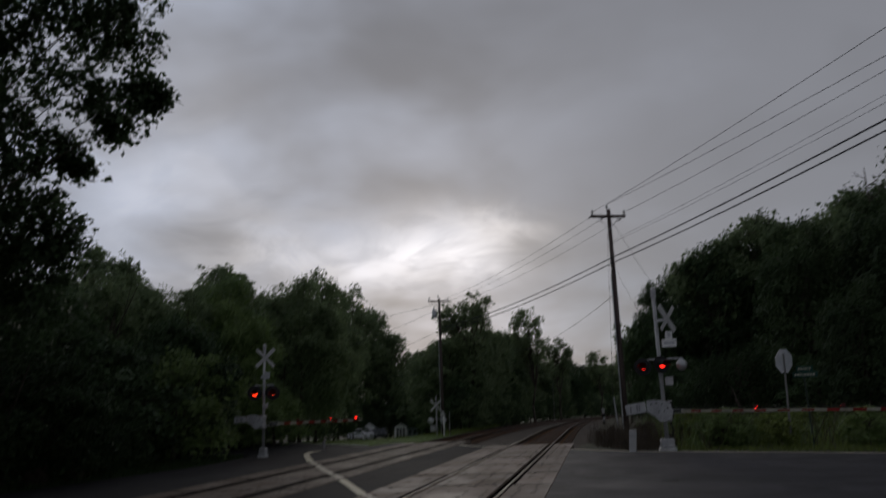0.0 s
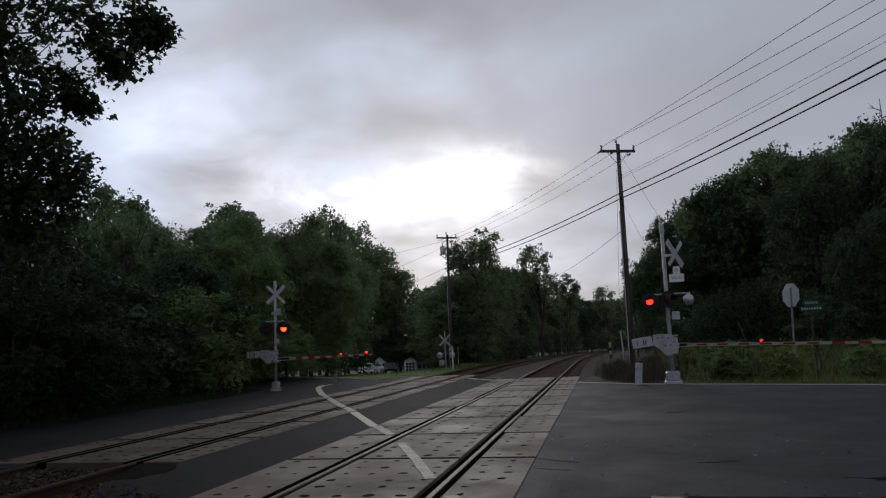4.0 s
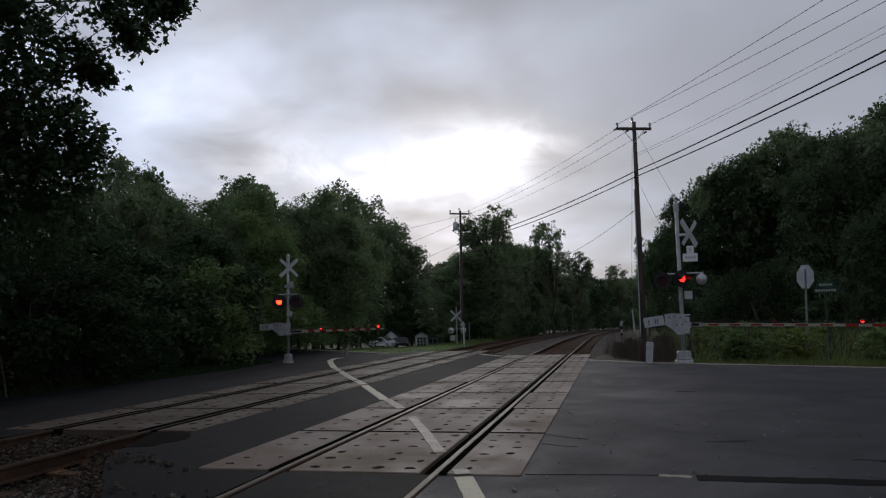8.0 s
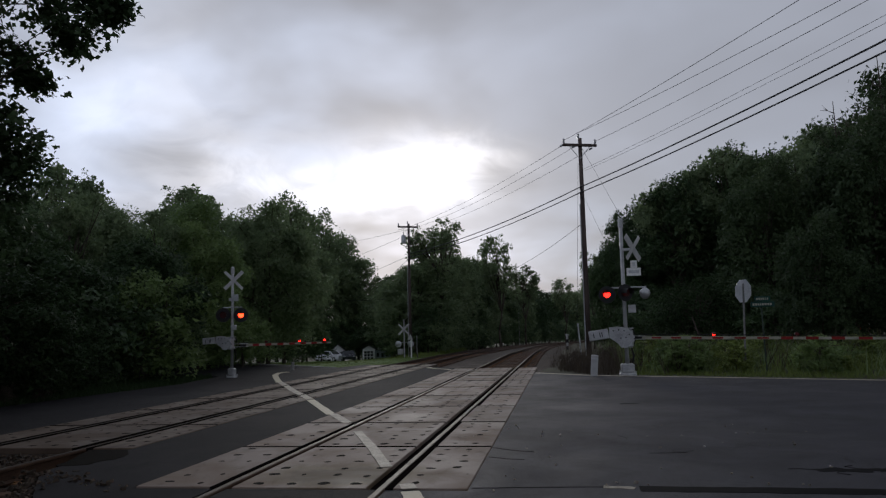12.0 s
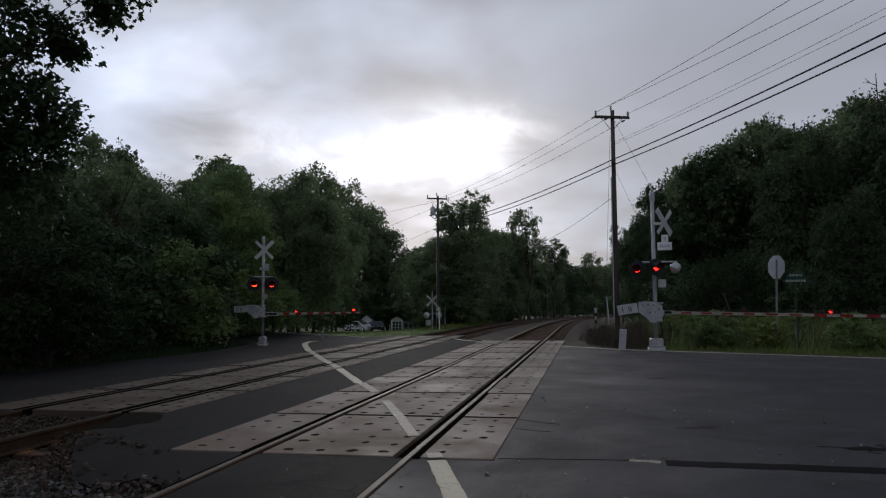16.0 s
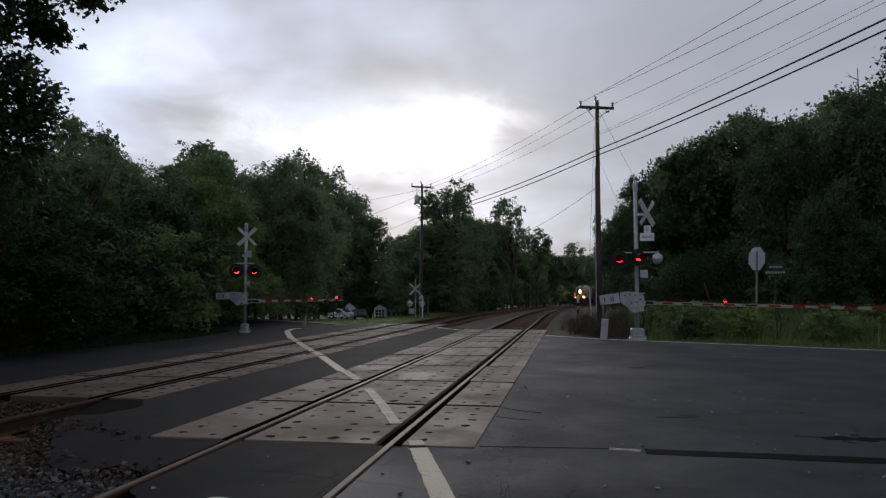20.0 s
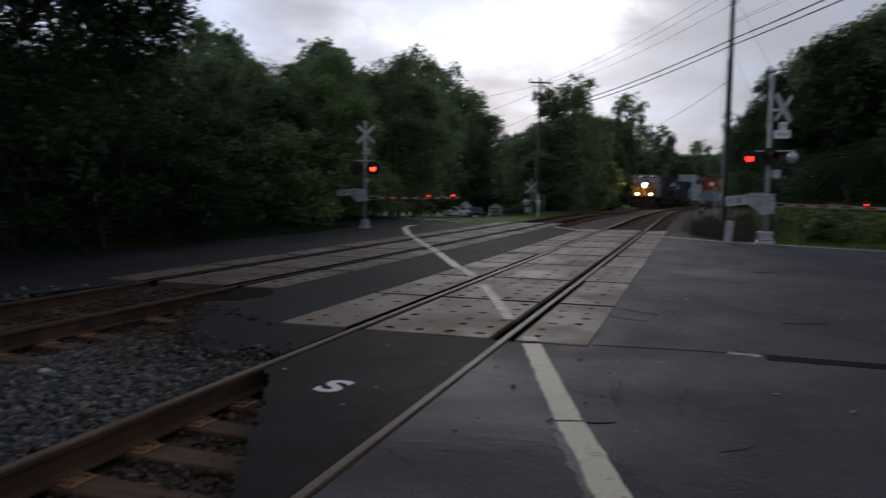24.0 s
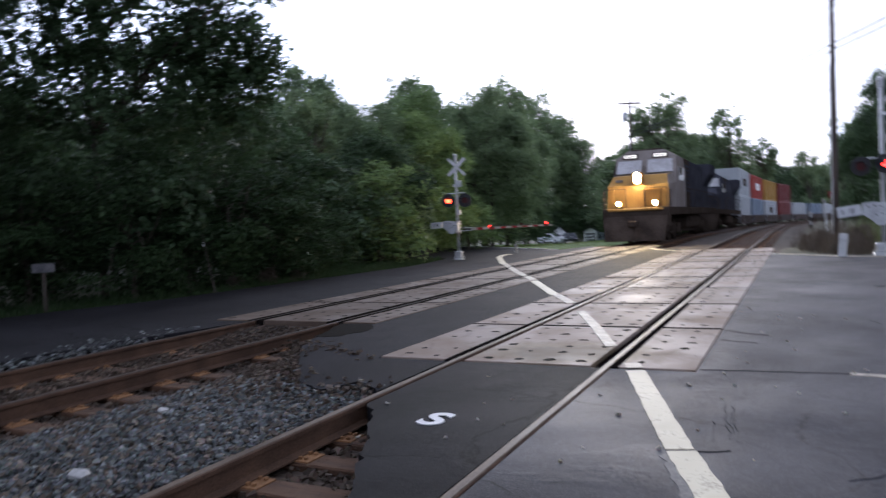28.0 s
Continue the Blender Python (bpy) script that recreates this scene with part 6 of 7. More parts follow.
# ---- houses, lawn and car beyond the far track ----
def build_yard():
    edge = [(-7.2, 25.0), (-6.7, 28.5), (-7.2, 45), (-9.5, 58), (-14, 92), (-40, 96), (-26, 60), (-21, 42), (-15.5, 34)]
    lawn, xs, ys = Geo(), [-42 + 1.0 * i for i in range(37)], [24 + 2.0 * j for j in range(38)]
    lawn.v = [(x, y, land(x, y) - 0.29 + 0.02 * noise.noise((x * 0.4, y * 0.4, 2.0))) for y in ys for x in xs]
    w = len(xs)
    lawn.f = [(j * w + i, j * w + i + 1, (j + 1) * w + i + 1, (j + 1) * w + i) for j in range(len(ys) - 1) for i in range(w - 1) if inside(edge, xs[i] + 0.5, ys[j] + 1.0)]
    tagged(part("lawn", lawn, LAWN), "short green lawn behind the far track", "lawn", kind="structure")
    kerb = Geo()
    pts = [(-7.3, 24.5), (-10.2, 27.4), (-13.4, 30.5), (-19.5, 36.6)]
    for a, b in zip(pts, pts[1:]):
        d = (Vector(b) - Vector(a)).normalized() * 0.002
        kerb.prism([a, (b[0] - d.x, b[1] - d.y), (b[0] - d.x + 0.16, b[1] - d.y + 0.12), (a[0] + 0.16, a[1] + 0.12)], -0.5, 0.02)
    tagged(part("kerb", kerb, KERB_STONE), "pale concrete kerb along the lawn", "kerb", kind="structure")
    siding = mat("white_siding", (0.74, 0.75, 0.75), (0.86, 0.87, 0.87), 0.6, 2, 30, 0.2, local=True)
    blue = mat("blue_grey_siding", (0.22, 0.26, 0.30), (0.33, 0.37, 0.41), 0.6, 2, 30, 0.2, local=True)
    roof = mat("dark_shingle", (0.05, 0.05, 0.052), (0.10, 0.10, 0.105), 0.9, 3, 25, 0.6, local=True)
    glass = mat("dark_glass", (0.02, 0.024, 0.028), (0.04, 0.045, 0.05), 0.08, 2, 10, 0.0, local=True)

    def gable(w, d, h, top, material, t, wall):
        part("wall", Geo().box(-w / 2, w / 2, -d / 2, d / 2, 0, h, 0.01), material, t, wall)
        g = Geo()
        for s in (-1, 1):
            g.add([(s * (w / 2 + 0.15), -d / 2 - 0.15, h - 0.05), (s * (w / 2 + 0.15), d / 2 + 0.15, h - 0.05), (0, d / 2 + 0.15, top), (0, -d / 2 - 0.15, top),
                   (s * (w / 2 + 0.15), -d / 2 - 0.15, h + 0.05), (s * (w / 2 + 0.15), d / 2 + 0.15, h + 0.05), (0, d / 2 + 0.15, top + 0.1), (0, -d / 2 - 0.15, top + 0.1)],
                  [(0, 1, 2, 3), (7, 6, 5, 4), (0, 4, 5, 1), (1, 5, 6, 2), (2, 6, 7, 3), (3, 7, 4, 0)])
        part("roof", g, roof, t, "dark shingle roof")
        part("gable_end", Geo().add([(-w / 2, -d / 2 + 0.02, h), (w / 2, -d / 2 + 0.02, h), (0, -d / 2 + 0.02, top), (-w / 2, -d / 2 + 0.06, h), (w / 2, -d / 2 + 0.06, h), (0, -d / 2 + 0.06, top)],
                                    [(0, 1, 2), (5, 4, 3), (0, 3, 4, 1), (1, 4, 5, 2), (2, 5, 3, 0)]), material, t)

    t = thing("garden_shed", pose(-21.9, 87.3, land(-21.9, 87.3) - 0.34, 0, 0, 12), "small white and blue-grey garden shed with a paned door", "shed")
    gable(1.55, 2.0, 1.5, 1.95, siding, t, "white painted front wall")
    d = part("door", Geo().box(-0.62, 0.62, -1.04, -1.01, 0.12, 1.38, 0.008), siding, t, "white door with small panes")
    for i in range(3):
        for j in range(3):
            part("pane", Geo().box(-0.55 + 0.40 * i, -0.25 + 0.40 * i, -1.055, -1.042, 0.22 + 0.38 * j, 0.52 + 0.38 * j), glass, d)
    part("annex", Geo().box(0.80, 2.75, -0.4, 1.2, 0, 1.30, 0.01), blue, t, "blue-grey side building")
    for u in (1.15, 1.75, 2.35):
        part("annex_window", Geo().box(u - 0.15, u + 0.15, -0.42, -0.405, 0.5, 1.0), glass, t)
    part("annex_roof", Geo().box(0.72, 2.85, -0.5, 1.3, 1.31, 1.40, 0.01), roof, t)
    t = thing("house", pose(-26.6, 89.2, land(-26.6, 89.2) - 0.34, 0, 0, 16), "small white house front with a dark roof behind trees", "house")
    gable(1.75, 4.0, 1.45, 2.2, siding, t, "white clapboard wall")
    w = part("window", Geo().box(0.1, 0.62, -2.04, -2.01, 0.6, 1.3, 0.01), siding, t, "white window frame")
    part("pane", Geo().box(0.16, 0.56, -2.06, -2.045, 0.66, 1.24), glass, w)
    part("door", Geo().box(-0.62, -0.12, -2.04, -2.01, 0.05, 1.30, 0.01), siding, t, "white front door")
    for x, y, a, c, label in ((-26.55, 86.2, 60, (0.60, 0.61, 0.63), "white car parked on the lawn"), (-24.6, 87.0, 20, (0.05, 0.055, 0.065), "dark car parked beside the house")):
        paint = mat("car_paint", c, tuple(min(1, v * 1.12) for v in c), 0.25, 2, 20, 0.0, local=True)
        t = thing("car", pose(x, y, land(x, y) - 0.31, 0, 0, a), label, "car", "parked cars")
        prof = [(-2.1, 0.28), (-2.15, 0.62), (-1.95, 0.78), (-1.0, 0.86), (-0.35, 1.30), (0.95, 1.34), (1.7, 0.92), (2.1, 0.82), (2.12, 0.3)]
        g = Geo()
        g.add([(s * (0.84 if z < 0.9 else 0.66), y0, z) for s in (-1, 1) for y0, z in prof], [tuple(range(9)), tuple(range(17, 8, -1))] + [(i, 9 + i, 9 + (i + 1) % 9, (i + 1) % 9) for i in range(9)])
        part("body", g, paint, t)
        part("windscreen", Geo().add([(-0.6, -0.96, 0.90), (0.6, -0.96, 0.90), (0.5, -0.42, 1.27), (-0.5, -0.42, 1.27)], [(0, 1, 2, 3)]), glass, t)
        for s in (-1, 1):
            for yy in (-1.3, 1.3):
                w = part("wheel", Geo().tube((s * 0.66, yy, 0.30), (s * 0.86, yy, 0.30), 0.30, 0.30, 16), BLACK, t)
                part("rim", Geo().tube((s * 0.862, yy, 0.30), (s * 0.872, yy, 0.30), 0.18, 0.17, 12), GALV, w)
            part("headlight", Geo().box(s * 0.62 - 0.16, s * 0.62 + 0.16, -2.17, -2.1, 0.58, 0.70, 0.01), GALV, t)
            part("side_window", Geo().box(s * 0.73 - 0.06, s * 0.73 + 0.06, -0.35, 0.95, 0.93, 1.24, 0.02), glass, t)


build_yard()


# ---- grass, weeds and brush ----
def blades(name, spots, low, high, width, material, label, seed, lean=0.35):
    rng = np.random.default_rng(seed)
    p = np.asarray(spots, float)
    k = len(p)
    h = rng.uniform(low, high, (k, 1))
    a = rng.uniform(0, 2 * np.pi, k)
    side = np.stack([np.cos(a), np.sin(a), 0 * a], 1) * width * rng.uniform(0.6, 1.4, (k, 1))
    tip = np.stack([rng.normal(size=k), rng.normal(size=k), 0 * a], 1) * lean * h + np.array([0, 0, 1]) * h
    v = np.stack([p - side, p + side, p + side * 0.6 + tip * 0.55, p + tip], 1).reshape(-1, 3)
    me = quads(name, v, np.arange(4 * k).reshape(-1, 4), material)
    return tagged(new(name, me), label, "grass", kind="stuff")


def build_grass():
    rng = np.random.default_rng(12)

    def field(n, x0, x1, y0, y1, keep, z=-0.12):
        x, y = rng.uniform(x0, x1, n), rng.uniform(y0, y1, n)
        return [(a, b, z + 0.012 * max(0, a - 4.5)) for a, b in zip(x, y) if keep(a, b)]

    edge = lambda x: float(np.interp(x, [1.5, 3.4, 6.5, 9.7, 18, 45], [18.9, 17.0, 15.3, 13.6, 9.1, -4.8]))
    blades("verge_grass", field(30000, 4.6, 20, 7, 24, lambda x, y: edge(x) + 0.12 < y < edge(x) + 3.4), 0.05, 0.20, 0.010, GRASS, "short green verge grass beside the road", 1)
    rough = lambda x, y: noise.noise((x * 0.7, y * 0.7, 9.0))
    for k, (lo, hi) in enumerate(((-1, -0.15), (-0.15, 0.12), (0.12, 0.4), (0.4, 2))):
        some = field(22000, 4.5, 26, 11, 36, lambda x, y: y > edge(x) + 2.2 + 0.6 * math.sin(x * 2.1) and lo <= rough(x, y) < hi)
        blades("tall_grass", some, 0.20 + 0.14 * k, 0.60 + 0.34 * k, 0.014, (GRASS, LEAF_MID, GRASS, WEED)[k], "tall weeds and grass behind the verge", 20 + k, 0.32)
    def brush(x, y):
        return 0.55 + 0.9 * noise.noise((x * 1.3, y * 0.8, 4.0)) - ((x - 3.6) / 1.7) ** 2 - ((y - 22.4) / 6.4) ** 2

    spots = field(7000, 1.9, 5.4, 16.9, 28, lambda x, y: brush(x, y) > 0.25 * rng.random() - 0.12 and y > edge(x) + 0.15)
    for k in range(4):
        blades("dry_brush", spots[k::4], 0.06 + 0.10 * k, 0.30 + 0.34 * k, 0.0055, WEED, "brown dry brush at the foot of the pole", 3 + k, 0.20)
    blades("lawn_grass", [(x, y, land(x, y) - 0.30) for x, y, z in field(22000, -24, -6.8, 25, 60, lambda x, y: y > 25.3 + (-7.3 - x) * 0.98)], 0.03, 0.09, 0.014, GRASS, "short lawn grass", 4)
    blades("verge_grass", field(16000, -13.2, -9.5, -4, 20, lambda x, y: not inside(ROAD_LEFT, x, y)), 0.08, 0.30, 0.012, LEAF_SHADED, "low green growth at the wood's edge", 5)
    blades("line_grass", field(8000, -10.2, -8.2, 44, 80, lambda x, y: True, -0.6), 0.10, 0.40, 0.02, GRASS, "green weeds beside the far track", 6)


build_grass()


def build_weeds():
    rnd = random.Random(9)
    for _ in range(64):
        x = rnd.uniform(5.0, 19)
        y = float(np.interp(x, [1.5, 3.4, 6.5, 9.7, 18, 45], [18.9, 17.0, 15.3, 13.6, 9.1, -4.8])) + rnd.uniform(2.6, 9.5)
        plant(WEEDS[rnd.choice((0, 1, 2))], "weed_clump", x, y, rnd.uniform(0.45, 1.35), rnd.uniform(0, 360), "leafy green weeds in the tall grass", "weeds behind the verge", 1.3)


build_weeds()


def build_dry_shrubs():
    kind = tree_kind(41, 4.0, 2.1, 0.1, 9, 3600, 0.15, WEED, 18, 0.6)
    rnd = random.Random(5)
    for x, y, h in ((-10.6, 9.3, 1.0), (-10.8, 8.2, 0.8), (-10.4, 10.4, 0.9), (2.75, 21.2, 0.75), (3.3, 19.2, 0.7), (3.0, 23.6, 1.3), (3.9, 20.6, 1.2), (4.3, 23.2, 1.6), (2.5, 25.6, 0.9), (4.7, 18.9, 1.0)):
        plant(kind, "dry_shrub", x, y, h * 0.55, rnd.uniform(0, 360), "brown dry shrub among the low growth", "dry brush beside the road", 1.15)


build_dry_shrubs()


def build_gravel():
    rng = np.random.default_rng(15)
    spots = [(x, float(np.interp(x, [3.4, 6.5, 9.7], [17.15, 15.45, 13.7])) + 0.35 * rng.random(), -0.10 + 0.03 * rng.random()) for x in rng.uniform(4.9, 7.2, 260)]
    stones("loose_gravel", spots, 0.045, STONE, "loose pale gravel at the road's edge")


build_gravel()


def pale_rock(x, y, z, size, turn):
    rnd = random.Random(int(turn))
    t = thing("rock", pose(x, y, z, 8, 5, turn), "pale broken rock lying on the ballast", "rock")
    g = Geo().box(-size, size, -size * 0.7, size * 0.7, -size * 0.5, size * 0.5, size * 0.3)
    g.v = [(a + rnd.uniform(-0.16, 0.16) * size, b + rnd.uniform(-0.16, 0.16) * size, c + rnd.uniform(-0.16, 0.16) * size) for a, b, c in g.v]
    part("stone", g, KERB_STONE, t)


pale_rock(-1.46, -3.69, -0.02, 0.055, 25)
pale_rock(-2.25, -2.3, -0.04, 0.040, 70)


# ---- the freight train ----
SPEED, LEAD = 16.23, 27.0            # metres a second; the front's place on the line at 28 s
NOSE = mat("yellow_locomotive_paint", (0.25, 0.135, 0.036), (0.37, 0.208, 0.058), 0.5, 1.2, 30, 0.1, local=True, dist=0.003, spec=0.06)
# the next three colours are lifted to carry the headlights' glare haze
NAVY = mat("dark_blue_locomotive_paint", (0.030, 0.031, 0.040), (0.062, 0.062, 0.074), 0.6, 1.0, 25, 0.1, local=True, dist=0.003, spec=0.0)
CAB_GREY = mat("grey_blue_cab_paint", (0.165, 0.143, 0.130), (0.245, 0.215, 0.198), 0.5, 1.0, 25, 0.1, local=True, dist=0.003, spec=0.0)
UNDER = mat("dirty_underframe", (0.028, 0.021, 0.017), (0.068, 0.052, 0.041), 0.9, 1.5, 20, 0.4, local=True, dist=0.01, spec=0.0)
# pale base colour stands in for sky mirrored in the glass
WINDSCREEN = mat("sky_painted_glass", (0.30, 0.29, 0.29), (0.42, 0.41, 0.42), 0.2, 1, 8, 0.0, local=True)
HEADLIGHT = glow("headlight_lit", (1.0, 0.77, 0.45), 950.0)
DITCH = glow("ditch_light_lit", (1.0, 0.77, 0.45), 330.0)
NUMBER = glow("number_board_lit", (1.0, 0.93, 0.80), 0.45)
STEP_LIGHT = glow("step_light_lit", (1.0, 0.9, 0.7), 12.0)


def wheelset(parent, y, r=0.53):
    for s in (-1, 1):
        w = part("wheel", Geo().turned([(0.0, -0.07), (r - 0.08, -0.06), (r, -0.07), (r, 0.05), (r + 0.025, 0.06), (r + 0.025, 0.08), (0.0, 0.08)], 20, pose(s * 0.75, y, r, 0, -90 * s, 0)), UNDER, parent)
        part("axle_box", Geo().box(s * 0.98 - 0.12, s * 0.98 + 0.12, y - 0.18, y + 0.18, r - 0.18, r + 0.18, 0.03), UNDER, w)


def truck(parent, y, axles, spread):
    t = part("truck_frame", Geo().box(-1.05, -0.88, y - spread - 0.7, y + spread + 0.7, 0.55, 0.88, 0.04).box(0.88, 1.05, y - spread - 0.7, y + spread + 0.7, 0.55, 0.88, 0.04).box(-0.95, 0.95, y - 0.3, y + 0.3, 0.55, 0.95, 0.03), UNDER, parent)
    for k in range(axles):
        wheelset(parent, y + (k - (axles - 1) / 2) * 2 * spread / (axles - 1))
    for s in (-1, 1):
        for k in range(axles - 1):
            part("spring_pack", Geo().tube((s * 1.08, y + (k - (axles - 2) / 2) * 1.6, 0.38), (s * 1.08, y + (k - (axles - 2) / 2) * 1.6, 0.85), 0.11, 0.11, 8), UNDER, t)


def locomotive(lead, label):
    """Front at +11 on y, rail tops at z = 0."""
    t = thing("locomotive", Matrix(), label, "locomotive", "train")
    part("underframe", Geo().box(-1.50, 1.50, -10.6, 10.2, 1.28, 1.66, 0.03), UNDER, t, "dirty black underframe")
    part("fuel_tank", Geo().box(-1.35, 1.35, -3.1, 2.3, 0.42, 1.27, 0.18), UNDER, t)
    truck(t, 6.3, 3, 1.9)
    truck(t, -6.6, 3, 1.9)
    plow = Geo().add([(-1.45, 10.5, 1.28), (1.45, 10.5, 1.28), (1.35, 11.0, 0.14), (-1.35, 11.0, 0.14), (0, 11.15, 0.14), (0, 10.75, 1.28), (-1.4, 10.1, 1.28), (1.4, 10.1, 1.28), (1.3, 10.4, 0.14), (-1.3, 10.4, 0.14)],
                     [(0, 3, 4, 5), (5, 4, 2, 1), (0, 6, 9, 3), (1, 2, 8, 7), (3, 9, 8, 2, 4), (0, 5, 1, 7, 6), (6, 7, 8, 9)])
    part("plow", plow, UNDER, t, "dark steel plow at the front")
    part("pilot", Geo().box(-1.52, 1.52, 10.0, 10.5, 0.75, 1.66, 0.03), UNDER, t)
    part("coupler", Geo().box(-0.16, 0.16, 10.5, 11.25, 0.78, 1.05, 0.04).box(-0.22, 0.22, 11.1, 11.4, 0.76, 1.08, 0.06), UNDER, t)
    for s in (-1, 1):
        st = part("steps", Geo().box(s * 1.35 - 0.17, s * 1.35 + 0.17, 9.4, 9.98, 0.45, 0.50).box(s * 1.35 - 0.17, s * 1.35 + 0.17, 9.5, 9.98, 0.85, 0.9), UNDER, t)
        part("step_rail", Geo().pipe([(s * 1.5, 10.3, 1.66), (s * 1.5, 10.3, 2.45), (s * 1.5, 9.9, 2.45), (s * 1.5, 9.9, 1.66)], 0.02, 6), UNDER, t)
    # nose: full width, its upper part slopes back to the windscreens
    paint, side = (NOSE, CAB_GREY) if lead else (NAVY, NAVY)
    nose = Geo().add([(-1.42, 9.88, 1.66), (1.42, 9.88, 1.66), (1.40, 9.74, 2.72), (1.26, 9.10, 3.18), (-1.26, 9.10, 3.18), (-1.40, 9.74, 2.72), (-1.5, 8.0, 1.66), (1.5, 8.0, 1.66), (1.5, 8.0, 2.85), (1.38, 8.0, 3.27), (-1.38, 8.0, 3.27), (-1.5, 8.0, 2.85)],
                     [(0, 1, 2, 5), (5, 2, 3, 4), (1, 7, 8, 2), (2, 8, 9, 3), (3, 9, 10, 4), (4, 10, 11, 5), (5, 11, 6, 0), (6, 11, 10, 9, 8, 7), (0, 6, 7, 1)])
    n = part("nose", nose, side, t, "grey painted nose" if lead else "dark blue painted nose")
    front = Geo().add([(-1.41, 9.90, 1.67), (1.41, 9.90, 1.67), (1.39, 9.765, 2.73), (1.25, 9.125, 3.20), (-1.25, 9.125, 3.20), (-1.39, 9.765, 2.73), (-1.30, 8.02, 3.30), (1.30, 8.02, 3.30)],
                      [(0, 1, 2, 5), (5, 2, 3, 4), (4, 3, 7, 6)])
    part("nose_front", front, paint, n, "yellow painted nose front" if lead else "dark blue nose front")
    part("nose_door", Geo().box(-1.05, -0.38, 9.80, 9.925, 1.75, 2.50, 0.01), paint, n, "door in the nose")
    part("door_seam", Geo().box(-1.09, -1.06, 9.87, 9.915, 1.72, 2.6).box(-0.37, -0.34, 9.87, 9.915, 1.72, 2.6).box(-1.06, -0.37, 9.87, 9.912, 2.56, 2.60), UNDER, n)
    part("head_lamp_case", Geo().box(-0.24, 0.24, 9.40, 9.84, 2.76, 3.34, 0.05), paint, n)
    for s in (-1, 1):
        part("grab_iron", Geo().pipe([(s * 1.1, 9.86, 1.95), (s * 1.1, 9.98, 1.95), (s * 1.1, 9.96, 2.65), (s * 1.1, 9.80, 2.65)], 0.014, 5), paint, n)
        part("front_handrail", Geo().pipe([(s * 0.42, 10.45, 1.66), (s * 0.42, 10.45, 2.55), (s * 1.42, 10.45, 2.55), (s * 1.42, 10.45, 1.66)], 0.018, 6), UNDER, t)
        part("air_hose", Geo().pipe([(s * 0.7, 10.5, 1.1), (s * 0.72, 10.72, 0.95), (s * 0.66, 10.74, 0.55)], 0.03, 6), UNDER, t)
    part("anticlimber", Geo().box(-1.25, 1.25, 10.3, 10.62, 1.52, 1.64, 0.02), paint, t)
    part("sand_filler", Geo().box(0.75, 1.05, 9.40, 9.60, 2.90, 3.02, 0.01), side, n)
    cab = Geo().add([(-1.52, 8.0, 1.66), (1.52, 8.0, 1.66), (1.52, 8.0, 3.25), (1.44, 7.55, 4.16), (0.9, 7.45, 4.52), (-0.9, 7.45, 4.52), (-1.44, 7.55, 4.16), (-1.52, 8.0, 3.25),
                     (-1.52, 5.0, 1.66), (1.52, 5.0, 1.66), (1.52, 5.0, 3.25), (1.44, 5.0, 4.16), (0.9, 5.0, 4.52), (-0.9, 5.0, 4.52), (-1.44, 5.0, 4.16), (-1.52, 5.0, 3.25)],
                    [(0, 1, 2, 3, 4, 5, 6, 7), (15, 14, 13, 12, 11, 10, 9, 8)] + [(i, 8 + i, 8 + (i + 1) % 8, (i + 1) % 8) for i in range(8)])
    c = part("cab", cab, CAB_GREY if lead else NAVY, t, "cab with wide windscreens")
    for s in (-1, 1):
        part("windscreen", Geo().add([(s * 0.14, 8.00, 3.38), (s * 1.36, 7.98, 3.38), (s * 1.30, 7.67, 4.02), (s * 0.14, 7.67, 4.02), (s * 0.14, 8.03, 3.39), (s * 1.36, 8.01, 3.39), (s * 1.30, 7.70, 4.03), (s * 0.14, 7.70, 4.03)],
                                     [(0, 1, 2, 3), (7, 6, 5, 4), (0, 4, 5, 1), (1, 5, 6, 2), (2, 6, 7, 3), (3, 7, 4, 0)]), WINDSCREEN, c, "sloped windscreen with the sky's reflection painted in its colour")
        part("side_window", Geo().box(s * 1.50 - 0.03, s * 1.50 + 0.03, 5.5, 7.2, 2.95, 3.62, 0.02), WINDSCREEN, c)
        if lead:
            part("number_case", Geo().box(s * 0.72 - 0.36, s * 0.72 + 0.36, 7.42, 7.65, 4.12, 4.36, 0.015), UNDER, c)
            part("number_board", Geo().box(s * 0.72 - 0.30, s * 0.72 + 0.30, 7.46, 7.66, 4.17, 4.31, 0.01), NUMBER, c, "lit white number board")
            bars = Geo()
            for k in range(4):
                bars.box(s * 0.72 - 0.21 + 0.14 * k - 0.045, s * 0.72 - 0.21 + 0.14 * k + 0.045, 7.662, 7.666, 4.195, 4.285)
            part("number_bars", bars, BLACK, c, "dark bars on the number board")
        part("mirror", Geo().box(s * 1.62 - 0.06, s * 1.62 + 0.06, 7.2, 7.25, 3.2, 3.6, 0.01), UNDER, c)
    part("roof_unit", Geo().box(-0.7, 0.7, 5.3, 6.9, 4.52, 4.64, 0.03), UNDER, c)
    hood = part("hood", Geo().box(-1.0, 1.0, -7.0, 5.0, 1.66, 4.42, 0.06), NAVY, t, "long dark blue engine hood")
    part("equipment_cab", Geo().box(-1.30, 1.30, 1.6, 4.98, 1.66, 4.30, 0.08), UNDER, t, "brown-grey equipment cabinet behind the cab")
    for s in (-1, 1):
        for k in range(7):
            part("louvre", Geo().box(s * 1.31 - 0.02, s * 1.31 + 0.02, 1.9, 4.6, 2.5 + 0.22 * k, 2.62 + 0.22 * k, 0.006), NAVY, t)
